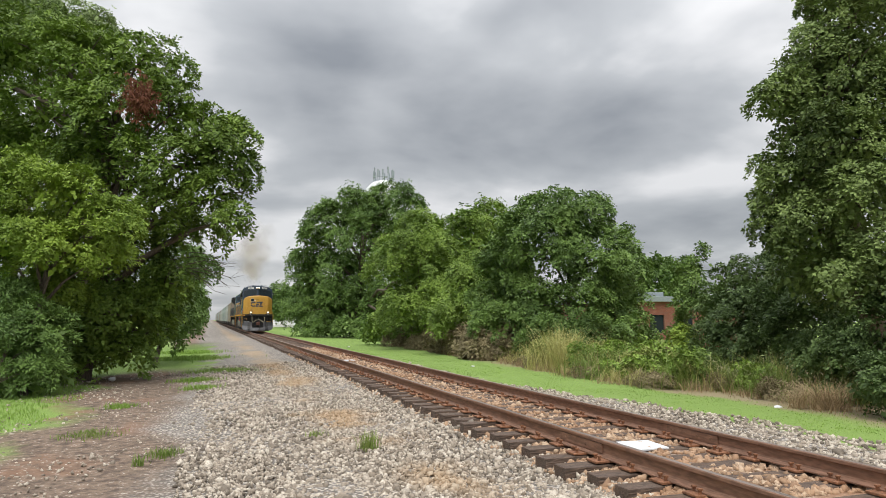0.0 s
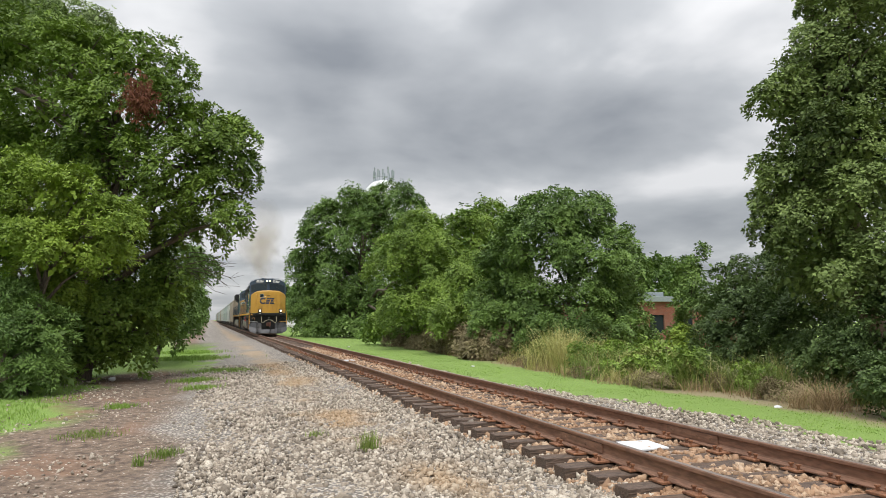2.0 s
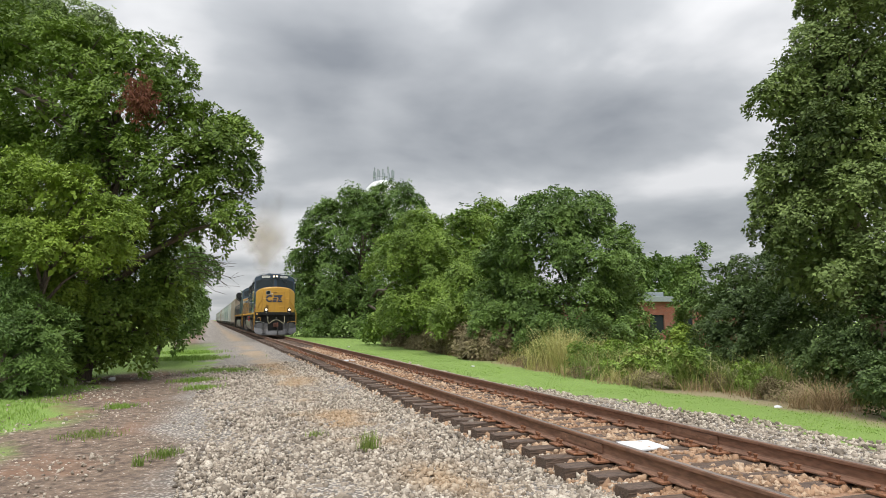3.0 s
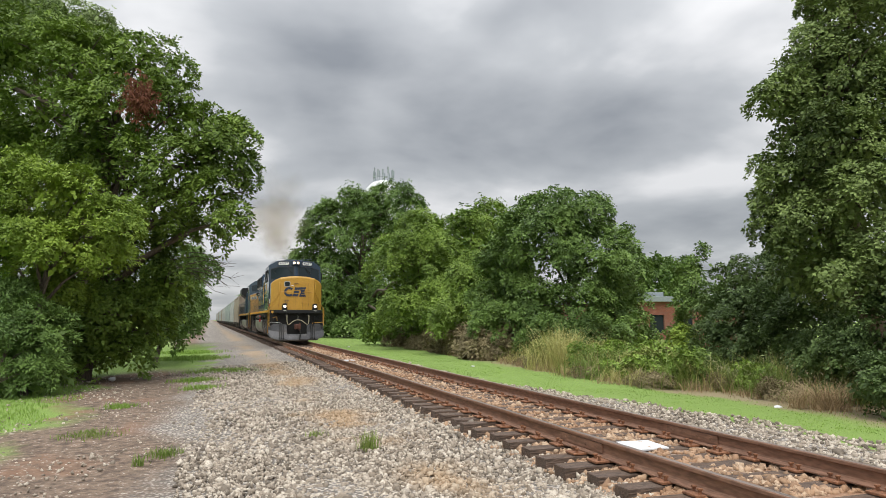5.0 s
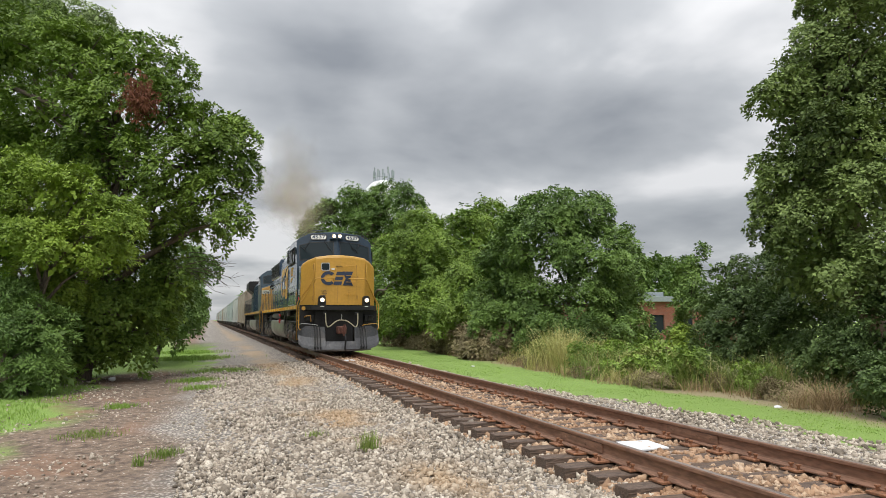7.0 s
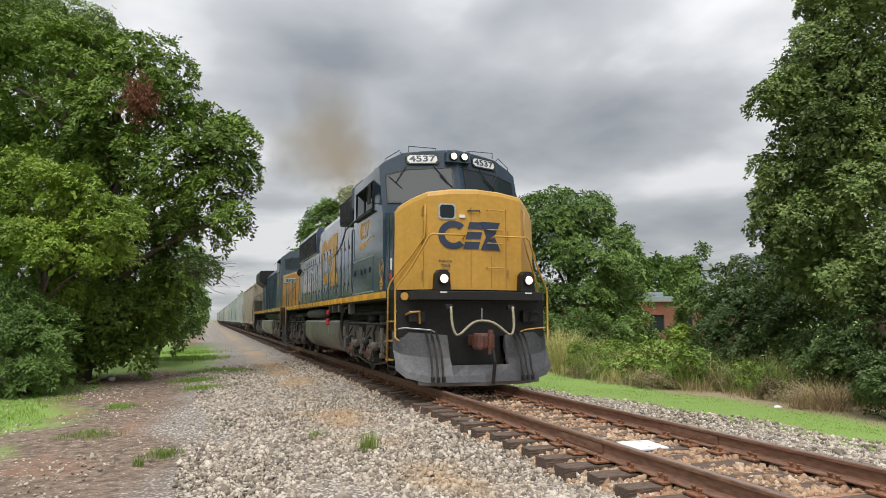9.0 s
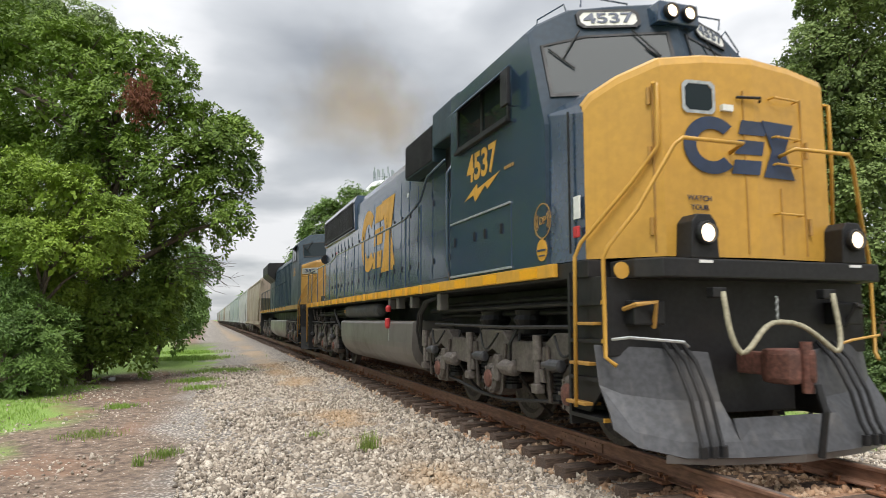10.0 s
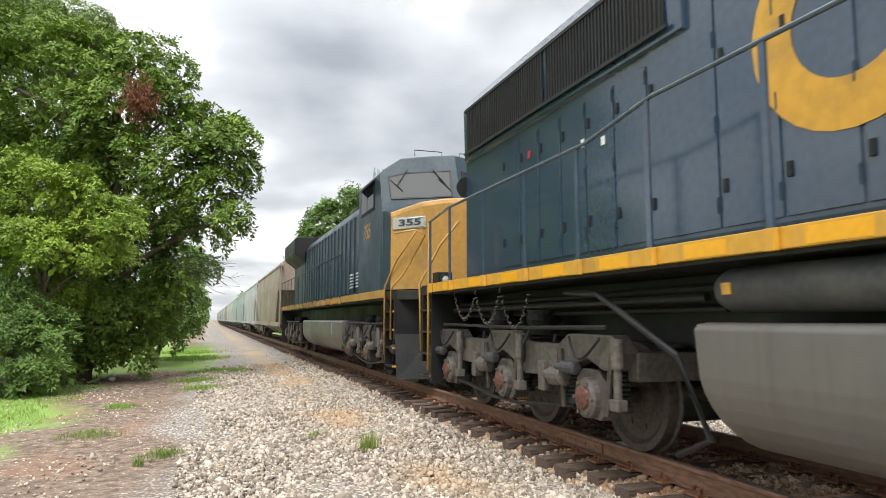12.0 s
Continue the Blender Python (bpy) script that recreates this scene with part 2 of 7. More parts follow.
def ground_material():
    m, nt, b = start("ground_soil_gravel_grass")
    geo = nd(nt, "NewGeometry")
    sep = nd(nt, "SeparateXYZ", [(0, geo.outputs["Position"])])
    X, Y = sep.outputs[0], sep.outputs[1]
    P = geo.outputs["Position"]
    wob = nd(nt, "TexNoise", [("Vector", P)], Scale=0.55, Detail=5.0, Roughness=0.6)
    wob2 = nd(nt, "TexNoise", [("Vector", P)], Scale=0.22, Detail=4.0)
    fine = nd(nt, "TexNoise", [("Vector", P)], Scale=42.0, Detail=3.0)
    mid = nd(nt, "TexNoise", [("Vector", P)], Scale=6.0, Detail=6.0, Roughness=0.7)
    peb = nd(nt, "TexVoronoi", [("Vector", P)], Scale=21.0)
    # crushed stone
    stone = mixcol(nt, peb.outputs["Color"], (0.25, 0.215, 0.18), (0.58, 0.53, 0.47))
    # shade in the gaps between pebbles, painted as a darker stone colour
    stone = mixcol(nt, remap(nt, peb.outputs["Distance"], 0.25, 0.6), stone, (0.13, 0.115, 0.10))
    # bare soil with scattered chips
    soil = mixcol(nt, remap(nt, mid.outputs["Fac"], 0.3, 0.7), (0.060, 0.041, 0.029), (0.25, 0.18, 0.13))
    soil = mixcol(nt, remap(nt, wob.outputs["Fac"], 0.5, 0.64, 0, 0.7), soil, (0.23, 0.125, 0.075))
    chips = calc(nt, "MULTIPLY", remap(nt, peb.outputs["Distance"], 0.34, 0.2), remap(nt, mid.outputs["Fac"], 0.48, 0.62))
    soil = mixcol(nt, chips, soil, (0.52, 0.48, 0.43))
    # turf
    turf = mixcol(nt, remap(nt, fine.outputs["Fac"], 0.3, 0.7), (0.10, 0.17, 0.03), (0.24, 0.36, 0.075))
    turf = mixcol(nt, remap(nt, mid.outputs["Fac"], 0.5, 0.75, 0, 0.35), turf, (0.26, 0.27, 0.10))
    w1 = calc(nt, "MULTIPLY", calc(nt, "SUBTRACT", wob.outputs["Fac"], 0.5), 2.6)
    w2 = calc(nt, "MULTIPLY", calc(nt, "SUBTRACT", wob2.outputs["Fac"], 0.5), 5.0)
    xw = calc(nt, "ADD", X, w1)
    # dirt lane gives way to stone near the track
    g_stone = remap(nt, xw, -1.05, -0.15)
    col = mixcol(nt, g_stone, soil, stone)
    # turf far out on both sides
    xl = calc(nt, "ADD", xw, w2)
    t_left = remap(nt, xl, -2.5, -3.3)
    far_left = calc(nt, "MULTIPLY", calc(nt, "MULTIPLY", remap(nt, Y, 24.0, 28.0), remap(nt, Y, 58.0, 44.0)), remap(nt, xl, 0.5, -0.2))
    # stone reaches further out on the far side close by than further along
    reach = remap(nt, Y, 10.5, 18.0, 8.75, 7.25)
    t_right = remap(nt, calc(nt, "SUBTRACT", calc(nt, "ADD", X, calc(nt, "MULTIPLY", w1, 0.5)), reach), -0.12, 0.12)
    dry = calc(nt, "MULTIPLY", calc(nt, "MULTIPLY", remap(nt, xw, 11.0, 11.6), remap(nt, Y, 34.0, 24.0)), 0.85)
    turf2 = mixcol(nt, dry, turf, (0.27, 0.20, 0.13))
    col = mixcol(nt, t_left, col, turf)
    col = mixcol(nt, far_left, col, turf)
    col = mixcol(nt, t_right, col, turf2)
    # rusty and oily ballast
    rust = calc(nt, "MULTIPLY", remap(nt, calc(nt, "ABSOLUTE", calc(nt, "SUBTRACT", X, 4.773)), 1.35, 0.9), remap(nt, wob.outputs["Fac"], 0.35, 0.6, 0.3, 0.8))
    col = mixcol(nt, rust, col, (0.30, 0.165, 0.09))
    tan = calc(nt, "MULTIPLY", remap(nt, calc(nt, "ABSOLUTE", calc(nt, "SUBTRACT", xw, 2.2)), 0.75, 0.1), remap(nt, wob2.outputs["Fac"], 0.42, 0.6, 0.1, 0.65))
    col = mixcol(nt, tan, col, (0.37, 0.26, 0.15))
    nt.links.new(col, b.inputs["Base Color"])
    b.inputs["Roughness"].default_value = 0.95
    h = calc(nt, "ADD", calc(nt, "MULTIPLY", peb.outputs["Distance"], -0.6), mid.outputs["Fac"])
    bp = nd(nt, "Bump", [("Height", h)], Strength=0.5, Distance=0.03)
    nt.links.new(bp.outputs[0], b.inputs["Normal"])
    return m


def make_ground():
    ys = [-700, -150, -40, -10] + [i * 0.35 for i in range(0, 100)] + [36, 38, 40, 44, 48, 54, 60, 70, 80, 100, 130, 170, 250, 400, 800, 2500]
    xs = [p[0] for p in PROFILE]
    extra = [x * 0.3 for x in range(-15, 37)]
    xs = sorted(set(round(x, 3) for x in xs + extra))
    bm = bmesh.new()
    grid = []
    for y in ys:
        row = []
        for x in xs:
            z = ground_z(x)
            if -15 < x < 14 and -5 < y < 60 and not 3.3 < x < 6.3:
                z += 0.035 * noise.noise((x * 0.7, y * 0.5, 0.3)) + 0.02 * noise.noise((x * 2.3, y * 2.1, 5))
            row.append(bm.verts.new((x, y, z)))
        grid.append(row)
    for a, b in zip(grid, grid[1:]):
        for i in range(len(xs) - 1):
            bm.faces.new((a[i], a[i + 1], b[i + 1], b[i]))
    ob = part("ground", bm, ground_material(), smooth=True)
    return tagged(ob, "gravel shoulder, bare brown soil and mown grass beside the track", "ground", kind="structure")


make_ground()


def stone_material(name, a, b_, c, rusty):
    m, nt, b = start(name)
    geo = nd(nt, "NewGeometry")
    rnd = geo.outputs["Random Per Island"]
    ramp = nd(nt, "ValToRGB", [("Fac", rnd)])
    e = ramp.color_ramp.elements
    e[0].position, e[0].color = 0.0, (*a, 1)
    e[1].position, e[1].color = 1.0, (*c, 1)
    k = ramp.color_ramp.elements.new(0.5)
    k.color = (*b_, 1)
    nz = nd(nt, "TexNoise", [("Vector", geo.outputs["Position"])], Scale=55.0, Detail=4.0)
    broad = nd(nt, "TexNoise", [("Vector", geo.outputs["Position"])], Scale=0.9, Detail=5.0)
    col = mixcol(nt, remap(nt, nz.outputs["Fac"], 0.35, 0.7, 0, 0.5), ramp.outputs[0], tuple(x * 0.5 for x in b_))
    f = calc(nt, "MULTIPLY", remap(nt, broad.outputs["Fac"], 0.40, 0.62), rusty)
    col = mixcol(nt, f, col, (0.33, 0.185, 0.10))
    if rusty < 0.5:
        X = nd(nt, "SeparateXYZ", [(0, geo.outputs["Position"])]).outputs[0]
        xw = calc(nt, "ADD", X, calc(nt, "MULTIPLY", calc(nt, "SUBTRACT", broad.outputs["Fac"], 0.5), 2.0))
        t = calc(nt, "MULTIPLY", remap(nt, calc(nt, "ABSOLUTE", calc(nt, "SUBTRACT", xw, 2.3)), 0.75, 0.1, 0, 0.7), remap(nt, nd(nt, "TexNoise", [("Vector", geo.outputs["Position"])], Scale=0.45, Detail=5.0).outputs["Fac"], 0.44, 0.6))
        col = mixcol(nt, t, col, (0.40, 0.27, 0.15))
    nt.links.new(col, b.inputs["Base Color"])
    b.inputs["Roughness"].default_value = 0.9
    return m


def rocks(name, n, xr, yfun, size, material, sink=0.3, keep=None, seed=1):
    """Many angular stones lying on the ground, in one mesh."""
    rng = np.random.default_rng(seed)
    x = rng.uniform(xr[0], xr[1], n)
    y = yfun(rng, n)
    if keep is not None:
        k = keep(x, y, rng)
        x, y = x[k], y[k]
        n = len(x)
    px = [p[0] for p in PROFILE]
    pz = [p[1] for p in PROFILE]
    z = np.interp(x, px, pz)
    s = size * np.exp(rng.normal(0, 0.28, n)) * (1 + 0.02 * np.maximum(y - 14, 0))
    base = np.array([(-1, -1, -1), (1, -1, -1), (1, 1, -1), (-1, 1, -1), (-1, -1, 1), (1, -1, 1), (1, 1, 1), (-1, 1, 1)], float) * 0.5
    v = base[None] * (1 + rng.uniform(-0.45, 0.35, (n, 8, 3)))
    v *= np.stack([s * rng.uniform(0.8, 1.35, n), s * rng.uniform(0.7, 1.1, n), s * rng.uniform(0.5, 0.85, n)], 1)[:, None]
    q = rng.normal(size=(n, 4))
    q /= np.linalg.norm(q, axis=1)[:, None]
    a, b, c, d = q.T
    Rm = np.stack([1 - 2 * (c * c + d * d), 2 * (b * c - a * d), 2 * (b * d + a * c),
                   2 * (b * c + a * d), 1 - 2 * (b * b + d * d), 2 * (c * d - a * b),
                   2 * (b * d - a * c), 2 * (c * d + a * b), 1 - 2 * (b * b + c * c)], 1).reshape(n, 3, 3)
    v = np.einsum("nij,nkj->nki", Rm, v)
    v += np.stack([x, y, z + s * sink * rng.uniform(-0.3, 1.0, n)], 1)[:, None]
    f = np.array([(0, 3, 2, 1), (4, 5, 6, 7), (0, 1, 5, 4), (1, 2, 6, 5), (2, 3, 7, 6), (3, 0, 4, 7)])
    faces = (f[None] + 8 * np.arange(n)[:, None, None]).reshape(-1, 4)
    return mesh_arrays(name, v.reshape(-1, 3), faces, material)


grey_stone = stone_material("ballast_limestone", (0.11, 0.089, 0.068), (0.375, 0.315, 0.248), (0.63, 0.56, 0.465), 0.0)
rust_stone = stone_material("ballast_rusty", (0.19, 0.12, 0.075), (0.44, 0.29, 0.18), (0.60, 0.46, 0.33), 0.6)


def near_bias(y0, y1, p):
    return lambda rng, n: y0 + (y1 - y0) * rng.random(n) ** p


def make_ballast():
    tagged(rocks("ballast_stones", 34000, (-0.3, 3.75), near_bias(5.2, 27, 1.8), 0.036, grey_stone, seed=3,
                 keep=lambda x, y, r: r.random(len(x)) < np.clip((x + 0.35 + 0.25 * np.sin(y * 0.9)) / 0.7, 0.04, 1)),
           "pale grey crushed limestone ballast with tan patches", "gravel", kind="stuff")
    tagged(rocks("ballast_stones", 13000, (3.6, 6.0), near_bias(4.6, 36, 1.4), 0.042, rust_stone, seed=4, sink=0.2,
                 keep=lambda x, y, r: np.abs((y - 3.9 + 0.2435) % 0.487 - 0.2435) > 0.125 - 0.10 * (r.random(len(x)) < 0.3)),
           "rust-stained brown crushed ballast between the rails", "gravel", kind="stuff")
    tagged(rocks("ballast_stones", 6000, (3.42, 4.05), near_bias(4.6, 32, 1.4), 0.040, rust_stone, seed=9, sink=0.35,
                 keep=lambda x, y, r: np.abs((y - 3.9 + 0.2435) % 0.487 - 0.2435) > 0.12),
           "rusty and grey stones packed between the tie ends", "gravel", kind="stuff")
    tagged(rocks("ballast_stones", 14000, (5.9, 9.6), near_bias(5.0, 30, 1.5), 0.041, grey_stone, seed=5,
                 keep=lambda x, y, r: x < np.interp(y, [10.5, 18], [9.3, 7.45]) + 0.15 * np.sin(y * 2.1)),
           "grey crushed stone shoulder beyond the far rail", "gravel", kind="stuff")
    tagged(rocks("soil_chips", 5000, (-4.0, 0.0), near_bias(5.5, 26, 1.3), 0.028, grey_stone, seed=6, sink=0.1,
                 keep=lambda x, y, r: np.sin(x * 2.1 + y * 0.7) + np.sin(y * 1.3 - x) + r.normal(0, 0.6, len(x)) > 0.4),
           "pale stone chips strewn over brown soil", "gravel", kind="stuff")


make_ballast()

rail_steel = surf("rusty_rail_steel", (0.235, 0.132, 0.088), 0.62, 0.35, 40, 0.25, (0.24, 0.12, 0.065), 2.2, 0.8, 0.15, (1, 0.2, 1))
rail_top = surf("worn_rail_head", (0.30, 0.235, 0.20), 0.42, 0.7, 60, 0.15, (0.22, 0.14, 0.10), 3.0, 0.6, 0.05, (1, 0.1, 1))
old_tie = surf("creosoted_old_timber", (0.10, 0.068, 0.05), 0.85, 0, 26, 0.5, (0.16, 0.10, 0.065), 2.5, 0.7, 0.8, (0.35, 3.0, 3.0))
plate_rust = surf("rusty_tie_plate", (0.25, 0.115, 0.06), 0.75, 0.2, 45, 0.3, (0.14, 0.07, 0.045), 5, 0.7, 0.3)


def make_track():
    track = empty("railway_track", "single straight railway track with rusty rails on wooden ties", "railway track", kind="structure")
    prof = [(-0.075, -0.178), (0.075, -0.178), (0.075, -0.166), (0.022, -0.150), (0.010, -0.135), (0.010, -0.05), (0.016, -0.042), (0.036, -0.036),
            (0.036, -0.010), (0.030, -0.002), (-0.030, -0.002), (-0.036, -0.010), (-0.036, -0.036), (-0.016, -0.042), (-0.010, -0.05), (-0.010, -0.135), (-0.022, -0.150), (-0.075, -0.166)]
    for sgn in (-1, 1):
        x = TRACK_X + sgn * RAIL_OFF
        bm = bmesh.new()
        prism(bm, [(x + a, b) for a, b in prof], "y", -60, 600)
        rail = part("rail", bm, rail_steel, track, "brown rusty steel rail")
        bm = bmesh.new()
        prism(bm, [(x - 0.026, -0.0018), (x + 0.026, -0.0018), (x + 0.022, 0.0006), (x - 0.022, 0.0006)], "y", -60, 600)
        part("rail_head", bm, rail_top, rail, "worn running surface")
    # joint bars on the near rail
    for y in (6.9, 18.8):
        bm = bmesh.new()
        for sgn in (-1, 1):
            for side in (-1, 1):
                xx = TRACK_X + sgn * RAIL_OFF + side * 0.018
                box(bm, xx - 0.012, xx + 0.012, y - 0.45, y + 0.45, -0.145, -0.046, 0.004)
                for k in range(4):
                    lathe(bm, [(-0.02, 0.016), (0.02, 0.016)], (xx, y - 0.33 + 0.22 * k, -0.095), "x", 6)
        part("joint_bar", bm, rail_steel, track)
    # ties
    rng = random.Random(11)
    tie_meshes = []
    for k in range(7):
        bm = bmesh.new()
        box(bm, -1.30, 1.30, -0.115, 0.115, -0.36, -0.192, 0.012)
        for v in bm.verts:
            c = v.co
            v.co += Vector((noise.noise((c.y * 9, c.z * 9, k * 7.1)) * 0.02, noise.noise((c.x * 2, c.z * 8, k)) * 0.014,
                            noise.noise((c.x * 1.6, c.y * 9, k * 3.3)) * 0.010 - (0.012 if abs(c.x) > 1.2 else 0)))
        me = bpy.data.meshes.new("tie")
        bm.to_mesh(me)
        bm.free()
        me.materials.append(old_tie)
        tie_meshes.append(me)
    bm = bmesh.new()
    box(bm, -0.19, 0.19, -0.10, 0.10, -0.195, -0.172, 0.006)
    for sx in (-0.10, 0.10, -0.13, 0.12):
        sy = 0.055 if sx in (-0.10, 0.12) else -0.055
        box(bm, sx - 0.011, sx + 0.011, sy - 0.011, sy + 0.011, -0.18, -0.128)
        box(bm, sx - 0.020, sx + 0.020, sy - 0.018, sy + 0.018, -0.140, -0.122, 0.004)
    pl = bpy.data.meshes.new("tie_plate")
    bm.to_mesh(pl)
    bm.free()
    pl.materials.append(plate_rust)
    n = 130
    for i in range(n):
        y = 3.9 + i * 0.487 + rng.uniform(-0.03, 0.03)
        tie = shared("tie", tie_meshes[i % 7], track,
                     pose(TRACK_X + rng.uniform(-0.05, 0.05), y, rng.uniform(-0.008, 0.004), 0, 0, rng.uniform(-1.2, 1.2) + (180 if i % 2 else 0)))
        if i < 70:
            for sgn in (-1, 1):
                shared("tie_plate", pl, tie, pose(sgn * RAIL_OFF, 0, 0))
    bm = bmesh.new()
    for i in range(n, n + 420):
        y = 3.9 + i * 0.487
        box(bm, TRACK_X - 1.3, TRACK_X + 1.3, y - 0.115, y + 0.115, -0.36, -0.20)
    tagged(part("tie_row", bm, old_tie, track, "far wooden ties"), kind="stuff")
    # pale sheets lying between the rails
    pale = surf("weathered_white_board", (0.68, 0.70, 0.72), 0.5, 0, 25, 0.06, (0.45, 0.42, 0.38), 6, 0.4, 0.05)
    bm = bmesh.new()
    prism(bm, [(4.49, 6.60), (4.97, 6.62), (5.02, 7.09), (4.60, 7.12)], "z", -0.185, -0.165, 0.004)
    tagged(part("white_board", bm, pale), "white flat board lying on the ballast between the rails", "board")
    bm = bmesh.new()
    box(bm, 4.55, 4.97, 24.2, 24.6, -0.20, -0.17, 0.004)
    tagged(part("white_board", bm, pale), "small white board lying between the rails", "board")


make_track()
# ---- the train ----
blue_paint = surf("dark_blue_paint", (0.028, 0.053, 0.092), 0.20, 0.0, 14, 0.12, (0.052, 0.064, 0.080), 1.1, 0.6, 0.02, streak=0.35)
blue_paint.node_tree.nodes["Principled BSDF"].inputs["Specular IOR Level"].default_value = 0.75
blue_paint.node_tree.nodes["Principled BSDF"].inputs["Coat Weight"].default_value = 0.6
blue_paint.node_tree.nodes["Principled BSDF"].inputs["Coat Roughness"].default_value = 0.12
# darker, duller copy of the blue: less sky sheen, put into the cab's colour
blue_dimmed = surf("dimmed_cab_blue_paint", (0.024, 0.040, 0.060), 0.6, 0.0, 14, 0.12, (0.04, 0.045, 0.05), 1.1, 0.5, 0.03, streak=0.3)
blue_dimmed.node_tree.nodes["Principled BSDF"].inputs["Specular IOR Level"].default_value = 0.2
blue_worn = surf("faded_blue_grey_paint", (0.027, 0.047, 0.064), 0.42, 0.0, 14, 0.15, (0.052, 0.060, 0.064), 1.1, 0.6, 0.03, streak=0.4)
blue_worn.node_tree.nodes["Principled BSDF"].inputs["Specular IOR Level"].default_value = 0.22
yellow_paint = surf("golden_yellow_paint", (0.50, 0.275, 0.046), 0.38, 0.0, 12, 0.06, (0.36, 0.19, 0.035), 1.3, 0.35, 0.02, streak=0.22)
yellow_old = surf("dirty_golden_paint", (0.38, 0.205, 0.045), 0.5, 0.0, 12, 0.1, (0.25, 0.15, 0.06), 1.6, 0.6, 0.03, streak=0.3)
yellow_logo = surf("yellow_marking", (0.60, 0.31, 0.035), 0.45, 0.0, 9, 0.08, (0.30, 0.18, 0.05), 2.2, 0.6, 0.01, streak=0.3)
yellow_bright = surf("reflective_yellow", (0.78, 0.375, 0.012), 0.35, 0.0, 20, 0.05)
navy_mark = surf("navy_marking", (0.022, 0.036, 0.075), 0.45, 0.0, 12, 0.1, (0.06, 0.06, 0.06), 2, 0.4, 0.01)
black_steel = surf("black_steel", (0.010, 0.010, 0.011), 0.55, 0.15, 20, 0.3, (0.032, 0.027, 0.024), 1.5, 0.6, 0.1)
plow_grey = surf("dusty_dark_steel", (0.060, 0.061, 0.066), 0.55, 0.25, 18, 0.2, (0.13, 0.12, 0.11), 1.8, 0.6, 0.08, streak=0.3)
truck_grey = surf("grimy_cast_steel", (0.122, 0.106, 0.095), 0.55, 0.2, 22, 0.25, (0.040, 0.033, 0.028), 3.2, 0.6, 0.1, streak=0.5)
tank_grey = surf("dusty_grey_tank_paint", (0.135, 0.126, 0.118), 0.42, 0.1, 6, 0.05, (0.080, 0.067, 0.055), 0.7, 0.6, 0.02, streak=0.3)
wheel_steel = surf("brown_wheel_steel", (0.075, 0.062, 0.054), 0.6, 0.35, 25, 0.3, (0.14, 0.11, 0.09), 4, 0.6, 0.1)
grille_black = surf("black_grille", (0.014, 0.014, 0.016), 0.6, 0.2, 30, 0.3, (0.035, 0.033, 0.03), 2, 0.5, 0.1)
rust_knuckle = surf("rusty_coupler_steel", (0.13, 0.055, 0.04), 0.7, 0.2, 25, 0.3, (0.055, 0.035, 0.03), 5, 0.6, 0.3)
hose_rubber = surf("pale_dusty_hose", (0.30, 0.275, 0.19), 0.7, 0, 30, 0.2, (0.18, 0.16, 0.11), 4, 0.6, 0.1)
white_paint = surf("white_marking", (0.70, 0.70, 0.68), 0.5, 0, 20, 0.06)
dull_board = surf("dull_grey_board", (0.34, 0.33, 0.29), 0.5, 0, 20, 0.06)
board_white = surf("number_board_white", (0.62, 0.61, 0.56), 0.5, 0, 20, 0.05)
red_paint = surf("red_enamel", (0.45, 0.03, 0.035), 0.4, 0, 20, 0.1)
silver = surf("bare_louvre_metal", (0.42, 0.44, 0.44), 0.45, 0.5, 20, 0.15, (0.2, 0.2, 0.19), 4, 0.5)
cab_glass = glass("cab_window_glass", (0.020, 0.028, 0.032), 0.03)
head_lamp = glow("headlamp_glow", (1.0, 0.80, 0.54), 2.0)
ditch_lamp = glow("ditch_lamp_glow", (1.0, 0.80, 0.56), 2.0)
lamp_off = glass("unlit_lamp_glass", (0.45, 0.43, 0.38), 0.1)


def text_mesh(name, words, height, material, parent, at, facing, label="", squeeze=1.0, depth=0.003, bold=0.0):
    """Lettering as a thin mesh, centred at a place; facing is 'left' (towards -x) or 'front' (towards -y)."""
    cu = bpy.data.curves.new(name, "FONT")
    cu.body, cu.size, cu.align_x, cu.align_y = words, height * 1.38, "CENTER", "CENTER"
    cu.extrude, cu.offset = depth, bold
    tmp = bpy.data.objects.new(name, cu)
    me = bpy.data.meshes.new_from_object(tmp)
    bpy.data.objects.remove(tmp)
    me.materials.append(material)
    rot = {"left": Matrix(((0, 0, -1), (-1, 0, 0), (0, 1, 0))), "front": Matrix(((1, 0, 0), (0, 0, -1), (0, 1, 0)))}[facing].to_4x4()
    me.transform(Matrix.Translation(at) @ rot @ Matrix.Diagonal((squeeze, 1, 1, 1)))
    ob = new(name, me)
    ob.parent = parent
    if label:
        tagged(ob, label)
    return ob


def plate(bm, pts, facing, at, thick=0.004):
    """A thin flat shape from (right, up) points; facing as in text_mesh, at is the plane."""
    def put(p, d):
        return (at - d, -p[0], p[1]) if facing == "left" else (p[0], at - d, p[1])
    a = [bm.verts.new(put(p, 0)) for p in pts]
    b = [bm.verts.new(put(p, thick)) for p in pts]
    n = len(pts)
    fs = [bm.faces.new((a[i], a[(i + 1) % n], b[(i + 1) % n], b[i])) for i in range(n)] + [bm.faces.new(a), bm.faces.new(b)]
    bmesh.ops.recalc_face_normals(bm, faces=fs)


